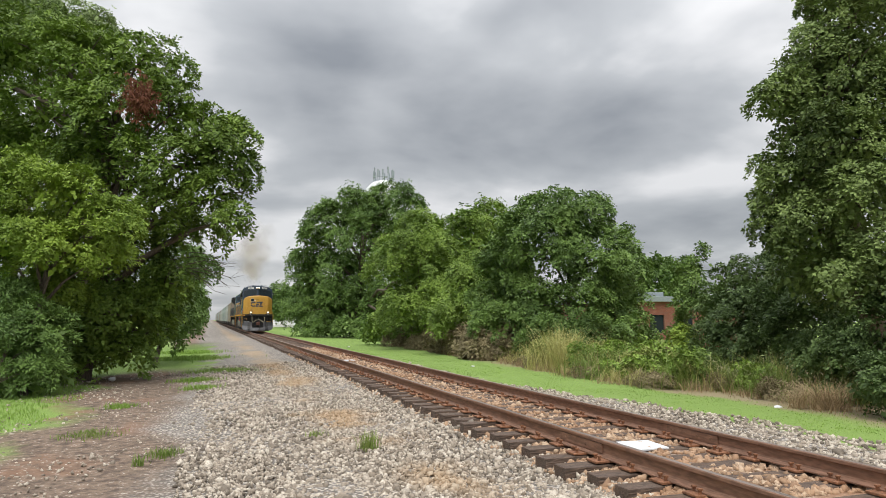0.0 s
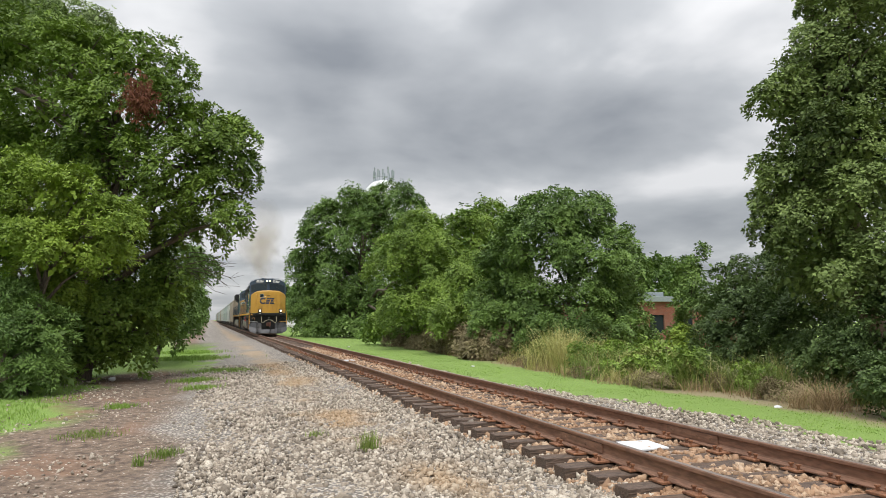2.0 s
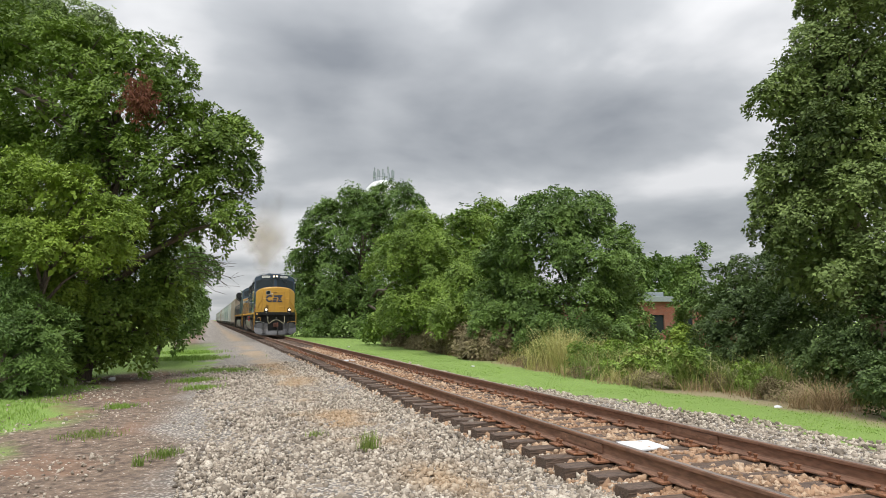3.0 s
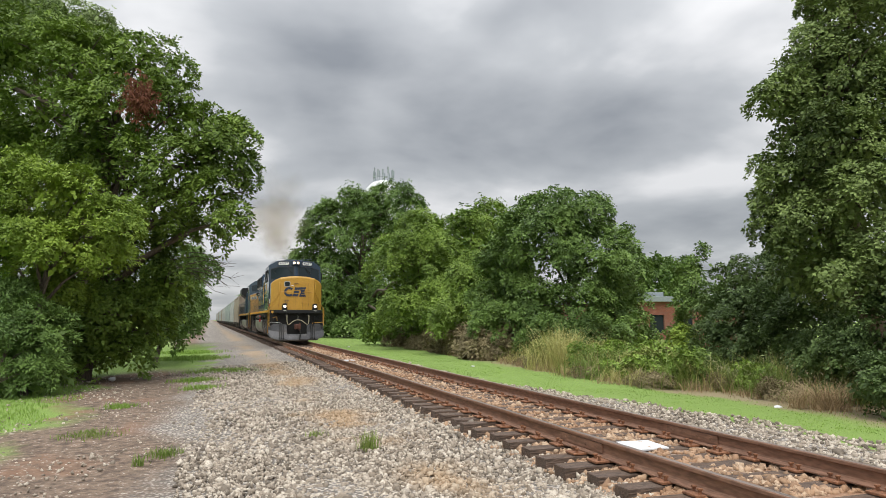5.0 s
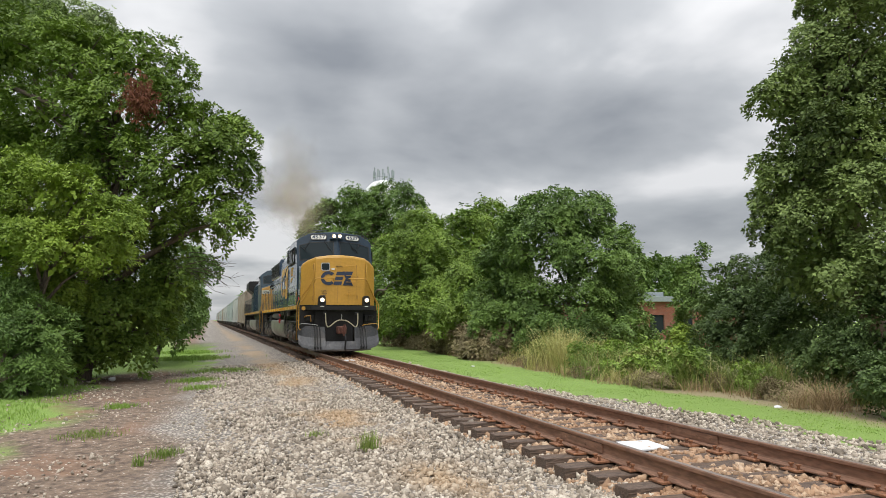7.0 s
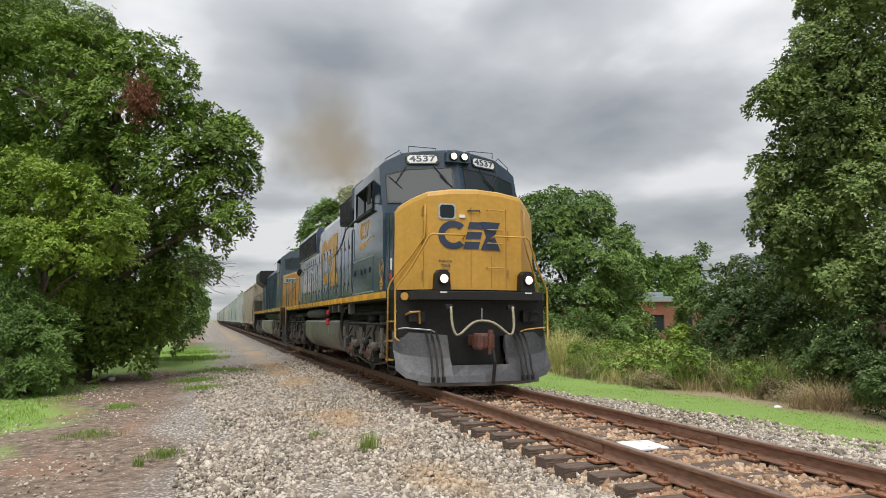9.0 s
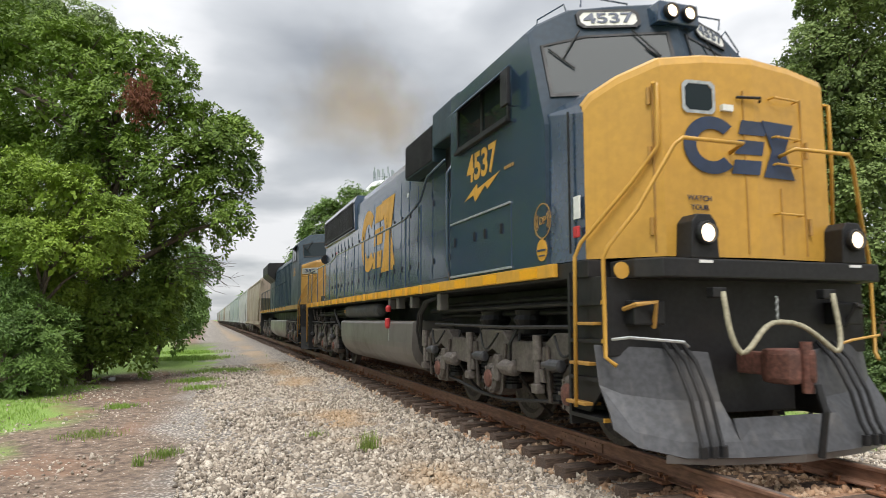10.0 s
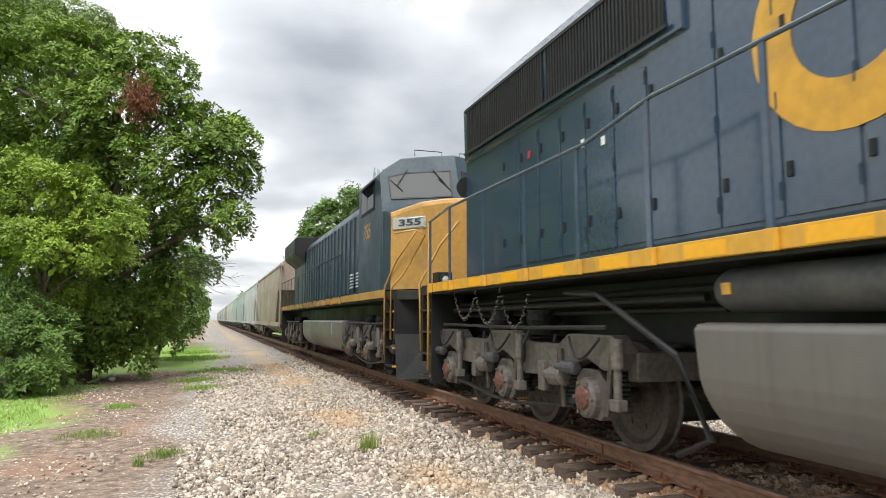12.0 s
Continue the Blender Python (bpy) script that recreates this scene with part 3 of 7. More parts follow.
def arc_band(bm, c, r0, r1, a0, a1, facing, at, sx=1.0, n=18):
    for k in range(n):
        t0, t1 = (radians(a0 + (a1 - a0) * j / n) for j in (k, k + 1))
        plate(bm, [(c[0] + sx * r0 * math.cos(t0), c[1] + r0 * math.sin(t0)), (c[0] + sx * r1 * math.cos(t0), c[1] + r1 * math.sin(t0)),
                   (c[0] + sx * r1 * math.cos(t1), c[1] + r1 * math.sin(t1)), (c[0] + sx * r0 * math.cos(t1), c[1] + r0 * math.sin(t1))], facing, at)


def emblem(parent, c, h, w, material, facing, at):
    """The railway's mark as plain shapes: an open ring, three slanted bars and an hourglass."""
    R = h / 2
    x0 = c[0] - w / 2
    bm = bmesh.new()
    arc = [radians(44 + 272 * k / 24) for k in range(25)]
    cx, sx = x0 + 0.225 * w, 0.235 * w / R
    plate(bm, [(cx + sx * R * math.cos(t), c[1] + R * math.sin(t)) for t in arc]
          + [(cx + sx * 0.56 * R * math.cos(t), c[1] + 0.56 * R * math.sin(t)) for t in arc[::-1]], facing, at)
    obs = [part("emblem_ring", bm, material, parent)]
    cx = x0 + 0.545 * w
    for u in (1, 0, -1):
        k = 0.035 * w * u
        bm = bmesh.new()
        plate(bm, [(cx - 0.13 * w + k, c[1] + u * 0.70 * R - 0.25 * R), (cx + 0.11 * w + k, c[1] + u * 0.70 * R - 0.25 * R),
                   (cx + 0.14 * w + k, c[1] + u * 0.70 * R + 0.25 * R), (cx - 0.10 * w + k, c[1] + u * 0.70 * R + 0.25 * R)], facing, at - 0.001)
        obs.append(part("emblem_bar", bm, material, parent))
    xr, e = x0 + 0.66 * w, x0 + w
    m = (xr + e) / 2
    bm = bmesh.new()
    plate(bm, [(xr, c[1] + R), (e, c[1] + R), (m + 0.07 * w, c[1]), (e, c[1] - R), (xr, c[1] - R), (m - 0.07 * w, c[1])], facing, at - 0.002)
    obs.append(part("emblem_hourglass", bm, material, parent))
    return obs


def make_wheelset(r, gauge_half, parent, y, journal=1.12):
    """Two flanged wheels on an axle; turns about its own middle."""
    bm = bmesh.new()
    for s in (-1, 1):
        x = s * gauge_half
        prof = [(-0.072, 0.16), (-0.066, r - 0.12), (-0.072, r - 0.06), (-0.072, r + 0.026), (-0.052, r + 0.028), (-0.036, r + 0.004), (0.068, r - 0.004),
                (0.070, r - 0.07), (0.035, r - 0.12), (0.012, 0.22), (0.055, 0.16)]
        lathe(bm, [(s * a, b) for a, b in prof], (x, 0, 0), "x", 36)
        for k in range(8):
            t = k * math.pi / 4
            cx, cz = 0.3 * math.cos(t), 0.3 * math.sin(t)
            box(bm, x + s * 0.012 - 0.01, x + s * 0.03, cx - 0.03, cx + 0.03, cz - 0.03, cz + 0.03)
    lathe(bm, [(-journal, 0.085), (journal, 0.085)], (0, 0, 0), "x", 14)
    bmesh.ops.recalc_face_normals(bm, faces=bm.faces[:])
    ob = part("wheelset", bm, wheel_steel, parent, "worn steel wheels on an axle")
    ob.location = (0, y, r)
    return ob


SPIN = []        # wheelsets, their radius and place


def loco_truck(parent, yc, step, r, toward):
    """A six-wheel truck: two cast side frames with journal boxes, springs, dampers and brake cylinders."""
    bm = bmesh.new()
    for s in (-1, 1):
        x0, x1 = s * 1.16, s * 1.34
        poly = [(yc - step - 0.62, 0.98), (yc - step - 0.45, 1.13), (yc - step + 0.35, 1.13), (yc - step + 0.55, 1.02), (yc - 0.5, 1.02), (yc - 0.35, 1.14),
                (yc + 0.35, 1.14), (yc + 0.5, 1.02), (yc + step - 0.55, 1.02), (yc + step - 0.35, 1.13), (yc + step + 0.45, 1.13), (yc + step + 0.62, 0.98),
                (yc + step + 0.5, 0.82), (yc + step + 0.30, 0.80), (yc + step, 0.90), (yc + step - 0.32, 0.80), (yc + step - 0.5, 0.70), (yc + 0.62, 0.66), (yc + 0.32, 0.80), (yc, 0.90),
                (yc - 0.32, 0.80), (yc - 0.62, 0.66), (yc - step + 0.5, 0.70), (yc - step + 0.32, 0.80), (yc - step, 0.90), (yc - step - 0.30, 0.80), (yc - step - 0.5, 0.82)]
        prism(bm, poly, "x", min(x0, x1), max(x0, x1), 0.02)
    box(bm, -1.2, 1.2, yc - 0.4, yc + 0.4, 0.75, 1.05, 0.03)
    for q in (-1, 1):
        box(bm, -1.2, 1.2, yc + q * (step + 0.55) - 0.08, yc + q * (step + 0.55) + 0.08, 0.72, 0.98, 0.02)
    fr = part("truck_frame", bm, truck_grey, parent, "grimy grey cast truck frame")
    for s in (-1, 1):
        for k in (-1, 0, 1):
            y = yc + k * step
            bm = bmesh.new()
            prism(bm, [(y - 0.30, 0.46), (y - 0.17, 0.33), (y + 0.17, 0.33), (y + 0.30, 0.46), (y + 0.26, 0.70), (y + 0.15, 0.80), (y - 0.15, 0.80), (y - 0.26, 0.70)], "x", min(s * 1.10, s * 1.30), max(s * 1.10, s * 1.30), 0.02)
            lathe(bm, [(s * 1.28, 0.20), (s * 1.36, 0.19), (s * 1.385, 0.15)], (0, y, r), "x", 18)
            for b in range(6):
                t = b * math.pi / 3
                lathe(bm, [(s * 1.36, 0.022), (s * 1.40, 0.022)], (0, y + 0.15 * math.cos(t), r + 0.15 * math.sin(t)), "x", 6)
            bmesh.ops.recalc_face_normals(bm, faces=bm.faces[:])
            part("journal_box", bm, truck_grey, fr)
            for q in (-1, 1):
                bm = bmesh.new()
                yy = y + q * 0.40
                prof = []
                for z in range(7):
                    prof += [(0.042 * z, 0.072), (0.042 * z + 0.012, 0.088), (0.042 * z + 0.030, 0.088)]
                lathe(bm, [(-0.06, 0.11), (-0.005, 0.11)] + prof + [(0.30, 0.07)], (s * 1.23, yy, 0.50), "z", 12)
                bmesh.ops.recalc_face_normals(bm, faces=bm.faces[:])
                part("coil_spring", bm, black_steel, fr)
            # damper and brake gear
            bm = bmesh.new()
            yy = y + toward * 0.62
            tube(bm, [(s * 1.40, yy, 1.10), (s * 1.40, yy, 0.84)], 0.055, 12)
            tube(bm, [(s * 1.40, yy, 0.86), (s * 1.40, yy, 0.55)], 0.036, 10)
            box(bm, s * 1.40 - 0.05, s * 1.40 + 0.05, yy - 0.07, yy + 0.07, 0.48, 0.58, 0.01)
            part("damper", bm, truck_grey, fr, smooth=False)
            bm = bmesh.new()
            yb = y - toward * 0.55
            lathe(bm, [(-0.20, 0.05), (-0.18, 0.095), (0.08, 0.095), (0.10, 0.06), (0.26, 0.05)], (s * 1.36, yb, 0.70), "y", 14)
            box(bm, s * 1.34 - 0.06, s * 1.34 + 0.06, yb + 0.22, yb + 0.36, 0.52, 0.84, 0.015)
            bmesh.ops.recalc_face_normals(bm, faces=bm.faces[:])
            part("brake_cylinder", bm, truck_grey, fr)
            bm = bmesh.new()
            prism(bm, [(yb + 0.26, 0.60), (yb + 0.33, 0.60), (y - toward * 0.46, 0.36), (y - toward * 0.52, 0.30)], "x", min(s * 0.74, s * 0.84), max(s * 0.74, s * 0.84), 0.01)
            part("brake_shoe", bm, black_steel, fr)
        for run in ([(s * 1.42, yc - step - 0.5, 1.20), (s * 1.42, yc - 0.6, 1.18), (s * 1.42, yc + step, 1.20)],
                    [(s * 1.30, yc - step + 0.3, 0.42), (s * 1.30, yc - 0.35, 0.30), (s * 1.30, yc + 0.35, 0.30), (s * 1.30, yc + step - 0.3, 0.42)],
                    [(s * 1.38, yc - 0.9, 1.2), (s * 1.44, yc - 0.8, 1.0), (s * 1.40, yc - 0.7, 0.8)]):
            bm = bmesh.new()
            tube(bm, run, 0.022, 6)
            part("brake_pipe", bm, black_steel, fr)
        # hangers, levers and pipes hung on the side frame
        for k in (-1, 0, 1):
            y = yc + k * step
            for q, lean in ((-0.48, 0.10), (0.47, -0.06)):
                bm = bmesh.new()
                prism(bm, [(y + q - 0.035, 0.98), (y + q + 0.035, 0.98), (y + q + lean + 0.03, 0.40), (y + q + lean - 0.03, 0.40)], "x", min(s * 1.35, s * 1.375), max(s * 1.35, s * 1.375), 0.004)
                part("brake_lever", bm, wheel_steel, fr)
            bm = bmesh.new()
            lathe(bm, [(-0.05, 0.03), (-0.04, 0.062), (0.20, 0.062), (0.21, 0.04), (0.36, 0.028)], (s * 1.40, y + 0.14, 0.80), "y", 12)
            bmesh.ops.recalc_face_normals(bm, faces=bm.faces[:])
            part("slack_adjuster", bm, plow_grey, fr)
            bm = bmesh.new()
            box(bm, min(s * 1.33, s * 1.40), max(s * 1.33, s * 1.40), y + 0.50, y + 0.68, 0.60, 0.74, 0.012)
            box(bm, min(s * 1.33, s * 1.37), max(s * 1.33, s * 1.37), y + 0.53, y + 0.65, 0.74, 0.98, 0.008)
            part("frame_bracket", bm, truck_grey, fr)
            bm = bmesh.new()
            lathe(bm, [(s * 1.383, 0.115), (s * 1.41, 0.105), (s * 1.425, 0.05)], (0, y, r), "x", 14)
            bmesh.ops.recalc_face_normals(bm, faces=bm.faces[:])
            part("bearing_cap", bm, rust_knuckle, fr, "rust-brown bearing cap")
            bm = bmesh.new()
            yy = y - toward * 0.72
            tube(bm, [(s * 1.28, yy, 1.12), (s * 1.34, yy, 0.7), (s * 1.05, yy + toward * 0.08, 0.34), (s * 0.78, yy + toward * 0.16, 0.12)], 0.018, 6)
            part("sand_pipe", bm, black_steel, fr)
            bm = bmesh.new()
            tube(bm, [(s * (1.39 + 0.05 * math.sin(math.pi * k / 8)), y - 0.32 + 0.07 * k, 1.10 - 0.20 * math.sin(math.pi * k / 8)) for k in range(9)], 0.015, 6)
            part("air_hose", bm, black_steel, fr, smooth=True)
        # upper spring seat
        for y in (yc - 0.55, yc + 0.55):
            bm = bmesh.new()
            lathe(bm, [(1.10, 0.20), (1.16, 0.22), (1.20, 0.18), (1.27, 0.22), (1.33, 0.18), (1.38, 0.20)], (s * 1.05, y, 0.0), "z", 18)
            bmesh.ops.recalc_face_normals(bm, faces=bm.faces[:])
            part("rubber_mount", bm, black_steel, fr)
    for k in (-1, 0, 1):
        bm = bmesh.new()
        box(bm, -0.62, 0.62, yc + k * step + 0.12, yc + k * step + 0.72, 0.22, 0.95, 0.06)
        part("traction_motor", bm, black_steel, fr)
        w = make_wheelset(r, 0.735, parent, yc + k * step)
        SPIN.append((w, r, yc + k * step))
    return fr


def handrail(parent, side, posts, top_z, material, base=1.72, x=1.58, foot=None):
    """A walkway rail carried by flat posts bolted to the sill."""
    bm = bmesh.new()
    pts = [(side * x, y, z) for (y, z) in top_z]
    tube(bm, pts, 0.019, 8)
    rail = part("handrail", bm, material, parent, "painted steel handrail", smooth=True)
    for y in posts:
        z = np.interp(y, [p[0] for p in top_z], [p[1] for p in top_z])
        bm = bmesh.new()
        box(bm, min(side * (x - 0.012), side * (x + 0.010)), max(side * (x - 0.012), side * (x + 0.010)), y - 0.028, y + 0.028, base - 0.03, float(z), 0.004)
        part("handrail_post", bm, material, rail)
        bm = bmesh.new()
        box(bm, side * x - 0.022, side * x + 0.022, y - 0.042, y + 0.042, base - 0.04, base + 0.10, 0.006)
        part("post_foot", bm, foot or material, rail)


def face_y(x, z):
    """Depth of the raked, slightly pointed cab front."""
    return -0.12 + 0.40 * abs(x) + 0.33 * (z - 3.6)


def skin(bm, cols):
    """A sheet through columns of points, one column beside the other."""
    vs = [[bm.verts.new(p) for p in c] for c in cols]
    for a, b in zip(vs, vs[1:]):
        for i in range(len(a) - 1):
            bm.faces.new((a[i], b[i], b[i + 1], a[i + 1]))
    return vs


def cab(parent, paint, roof_z, half, y_back, shoulder=0.5):
    """Cab walls and roof with the raked front."""
    xs = [-half, -half * 0.93, -1.05, -0.55, 0, 0.55, 1.05, half * 0.93, half]
    tops = [roof_z - shoulder, roof_z - shoulder * 0.72, roof_z - 0.06, roof_z - 0.02, roof_z, roof_z - 0.02, roof_z - 0.06, roof_z - shoulder * 0.72, roof_z - shoulder]
    bm = bmesh.new()
    cols = []
    for x, t in zip(xs, tops):
        zs = [1.83, 3.3, 3.6, 4.0, t - 0.03]
        col = [(x, face_y(x, max(z, 3.3)), z) for z in zs]
        col += [(x, face_y(x, t) + 0.04, t), (x, y_back, t)]
        cols.append(col)
    vs = skin(bm, cols)
    for c in (vs[0], vs[-1]):
        b = bm.verts.new((c[0].co.x, y_back, 1.83))
        bm.faces.new((*c, b))
    b0, b1 = [v for v in bm.verts if abs(v.co.y - y_back) < 1e-6 and abs(v.co.z - 1.83) < 1e-6]
    bm.faces.new([b0] + [c[-1] for c in vs] + [b1])
    bmesh.ops.recalc_face_normals(bm, faces=bm.faces[:])
    bm.normal_update()
    # side walls keep the glossy blue where the rest has the dimmed copy
    for f in bm.faces:
        if abs(f.normal.x) > 0.8:
            f.material_index = 1
    return part("cab", bm, [paint, blue_paint if paint is blue_dimmed else paint], parent)


def pane_on_face(bm, pts, lift):
    vs = [bm.verts.new((x, face_y(x, z) - lift, z)) for x, z in pts]
    bm.faces.new(vs)


def windshield(parent, pts):
    """A glass pane in a black gasket on the cab front."""
    cx, cz = sum(p[0] for p in pts) / len(pts), sum(p[1] for p in pts) / len(pts)
    big = [(cx + (x - cx) * 1.05, cz + (z - cz) * 1.10) for x, z in pts]
    bm = bmesh.new()
    n = len(pts)
    o = [bm.verts.new((x, face_y(x, z) - 0.022, z)) for x, z in big]
    o2 = [bm.verts.new((x, face_y(x, z) + 0.03, z)) for x, z in big]
    i = [bm.verts.new((x, face_y(x, z) - 0.022, z)) for x, z in pts]
    i2 = [bm.verts.new((x, face_y(x, z) + 0.004, z)) for x, z in pts]
    for k in range(n):
        j = (k + 1) % n
        bm.faces.new((o[k], o[j], i[j], i[k]))
        bm.faces.new((o[k], o2[k], o2[j], o[j]))
        bm.faces.new((i[k], i[j], i2[j], i2[k]))
    bmesh.ops.recalc_face_normals(bm, faces=bm.faces[:])
    fr = part("windshield_frame", bm, black_steel, parent)
    bm = bmesh.new()
    pane_on_face(bm, pts, 0.012)
    part("windshield", bm, cab_glass, fr)
    # wipers
    x0, x1 = min(p[0] for p in pts), max(p[0] for p in pts)
    z1 = max(p[1] for p in pts)
    for f in (0.3, 0.72):
        bm = bmesh.new()
        a = (x0 + (x1 - x0) * f, z1 + 0.05)
        b = (a[0] + 0.22 * (1 if f > 0.5 else -1) * (1 if cx < 0 else -1), z1 - 0.30)
        tube(bm, [(p[0], face_y(*p) - 0.05, p[1]) for p in (a, b)], 0.010, 5)
        tube(bm, [(p[0], face_y(*p) - 0.035, p[1]) for p in ((b[0] - 0.12, b[1] + 0.12), (b[0] + 0.10, b[1] - 0.13))], 0.009, 5)
        part("wiper", bm, black_steel, fr)


NOSE_X = [-1.46, -1.40, -1.22, -0.96, -0.5, 0, 0.5, 0.96, 1.22, 1.40, 1.46]


def nose_y(x, tip):
    """Front of the nose: a nearly flat middle with swept-back sides."""
    return tip + 0.10 * min(abs(x), 0.96) + 1.05 * max(0.0, abs(x) - 0.96)


def nose(parent, tip, tops, face_paint, shell_paint, y_back, back_tops, base=1.83):
    """The short hood: a yellow front over a painted shell."""
    bm = bmesh.new()
    cols = []
    for x, t in zip(NOSE_X, tops):
        y = nose_y(x, tip)
        cols.append([(x, y, base), (x, y, base + (t - base) * 0.5), (x, y + 0.01, t - 0.10), (x * 0.996, y + 0.035, t - 0.03), (x * 0.99, y + 0.09, t)])
    skin(bm, cols)
    bmesh.ops.recalc_face_normals(bm, faces=bm.faces[:])
    for f in bm.faces:
        if f.normal.y > 0:
            f.normal_flip()
    front = part("nose_front", bm, face_paint, parent, "golden yellow nose front", smooth=False)
    bm = bmesh.new()
    a = [bm.verts.new((x * 0.99, nose_y(x, tip) + 0.09, t)) for x, t in zip(NOSE_X, tops)]
    b = [bm.verts.new((x * 0.99, y_back, t)) for x, t in zip(NOSE_X, back_tops)]
    for k in range(len(a) - 1):
        bm.faces.new((a[k], a[k + 1], b[k + 1], b[k]))
    for s, i in ((-1, 0), (1, -1)):
        yf = nose_y(NOSE_X[i], tip)
        q = [bm.verts.new(p) for p in ((s * 1.46, yf, base), (s * 1.46, yf, tops[i] - 0.1), (s * 1.445, yf + 0.09, tops[i]), (s * 1.5, y_back, back_tops[i]), (s * 1.52, y_back, base))]
        bm.faces.new(q if s > 0 else q[::-1])
    part("nose_shell", bm, shell_paint, parent, "blue nose side and top")
    return front


def lamp(parent, x, y, z, r, material, name="headlight", house=black_steel):
    bm = bmesh.new()
    lathe(bm, [(0.12, r * 1.25), (-0.03, r * 1.25), (-0.05, r * 1.15), (-0.05, r * 0.98), (0.0, r * 0.9)], (x, y, z), "y", 24)
    bmesh.ops.recalc_face_normals(bm, faces=bm.faces[:])
    h = part(name, bm, house, parent)
    bm = bmesh.new()
    lathe(bm, [(-0.034, r * 0.35), (-0.022, r * 0.75), (-0.004, r * 0.97), (0.0, r * 0.97)], (x, y - 0.012, z), "y", 24)
    bmesh.ops.recalc_face_normals(bm, faces=bm.faces[:])
    part("lens", bm, material, h, "lit warm white lens" if material is not lamp_off else "unlit lens", smooth=True)


def number_board(parent, x0, x1, z0, z1, words, y=None, on_cab=True, trim=None, corner=0.05):
    bm = bmesh.new()
    zc = (z0 + z1) / 2
    f = (lambda x, z: face_y(x, z)) if on_cab else (lambda x, z: y(x))
    def ring(g, lift):
        c = corner
        pts = [(x0 - g + c, z0 - g), (x1 + g - c, z0 - g), (x1 + g, z0 - g + c), (x1 + g, z1 + g - c), (x1 + g - c, z1 + g), (x0 - g + c, z1 + g), (x0 - g, z1 + g - c), (x0 - g, z0 - g + c)]
        return [bm.verts.new((p[0], f(*p) - lift, p[1])) for p in pts]
    a, b, c = ring(0.03, -0.02), ring(0.03, 0.035), ring(0.0, 0.035)
    for u, v in ((a, b), (b, c)):
        for k in range(8):
            bm.faces.new((u[k], u[(k + 1) % 8], v[(k + 1) % 8], v[k]))
    bmesh.ops.recalc_face_normals(bm, faces=bm.faces[:])
    fr = part("number_board", bm, trim or black_steel, parent, "framed number board")
    bm = bmesh.new()
    bm.faces.new(ring(0.0, 0.030))
    for fc in bm.faces:
        fc.normal_update()
        if fc.normal.y > 0:
            fc.normal_flip()
    part("board_face", bm, board_white if trim is None else dull_board, fr, "pale face")
    xc = (x0 + x1) / 2
    t = text_mesh("numerals", words, (z1 - z0) * 0.74, navy_mark, fr, (0, 0, 0), "front", "dark numerals", squeeze=1.38, bold=0.004)
    for v in t.data.vertices:
        px, pz = v.co.x + xc, v.co.z + zc
        v.co = Vector((px, f(px, pz) - 0.036 + v.co.y, pz))


def side_stripe(parent, y0, y1, z0, z1, paint, seed, bright):
    """Yellow sill edge on both sides with brighter reflective lengths."""
    for s in (-1, 1):
        bm = bmesh.new()
        box(bm, min(s * 1.50, s * 1.555), max(s * 1.50, s * 1.555), y0, y1, z0, z1, 0.006)
        st = part("side_sill", bm, paint, parent, "yellow painted side sill")
        if bright:
            rng = random.Random(seed)
            y = y0 + 0.35
            while y < y1 - 0.6:
                bm = bmesh.new()
                box(bm, min(s * 1.553, s * 1.558), max(s * 1.553, s * 1.558), y, y + 0.42, z0 + 0.012, z1 - 0.02)
                part("reflector", bm, yellow_bright, st, "bright reflective strip")
                y += 1.12 + rng.uniform(-0.1, 0.1)


def step_well(parent, y, facing, rail_paint):
    """Corner steps with their grab rails."""
    for s in (-1, 1):
        bm = bmesh.new()
        ya, yb = sorted((y, y + facing * 0.62))
        box(bm, min(s * 0.95, s * 1.0), max(s * 0.95, s * 1.0), ya, yb, 0.35, 1.72)
        box(bm, min(s * 0.95, s * 1.52), max(s * 0.95, s * 1.52), y - 0.02, y + 0.02, 0.30, 1.72)
        w = part("step_well", bm, black_steel, parent, "black corner steps")
        for z in (0.38, 0.72, 1.06, 1.40):
            bm = bmesh.new()
            box(bm, min(s * 0.98, s * 1.52), max(s * 0.98, s * 1.52), ya + 0.03, yb, z, z + 0.035)
            part("step", bm, black_steel, w)
            bm = bmesh.new()
            box(bm, min(s * 1.10, s * 1.525), max(s * 1.10, s * 1.525), ya + 0.028, ya + 0.05, z + 0.004, z + 0.04)
            part("step_edge", bm, yellow_paint, w)


def coupler(parent, y, facing, knuckle=rust_knuckle):
    bm = bmesh.new()
    f = facing
    box(bm, -0.11, 0.11, min(y, y + f * 0.55), max(y, y + f * 0.55), 0.78, 0.98, 0.02)
    prism(bm, [(-0.14, y + f * 0.50), (0.06, y + f * 0.48), (0.17, y + f * 0.58), (0.19, y + f * 0.80), (0.12, y + f * 0.86), (0.07, y + f * 0.72), (-0.03, y + f * 0.70), (-0.07, y + f * 0.90), (-0.16, y + f * 0.84), (-0.18, y + f * 0.62)], "z", 0.72, 1.02, 0.05)
    tube(bm, [(0.12, y + f * 0.76, 0.64), (0.12, y + f * 0.76, 1.08)], 0.05, 12)
    return part("coupler", bm, knuckle, parent, "rusty knuckle coupler")
TRAIN = []       # things of the train and how far behind the leading sill end they stand


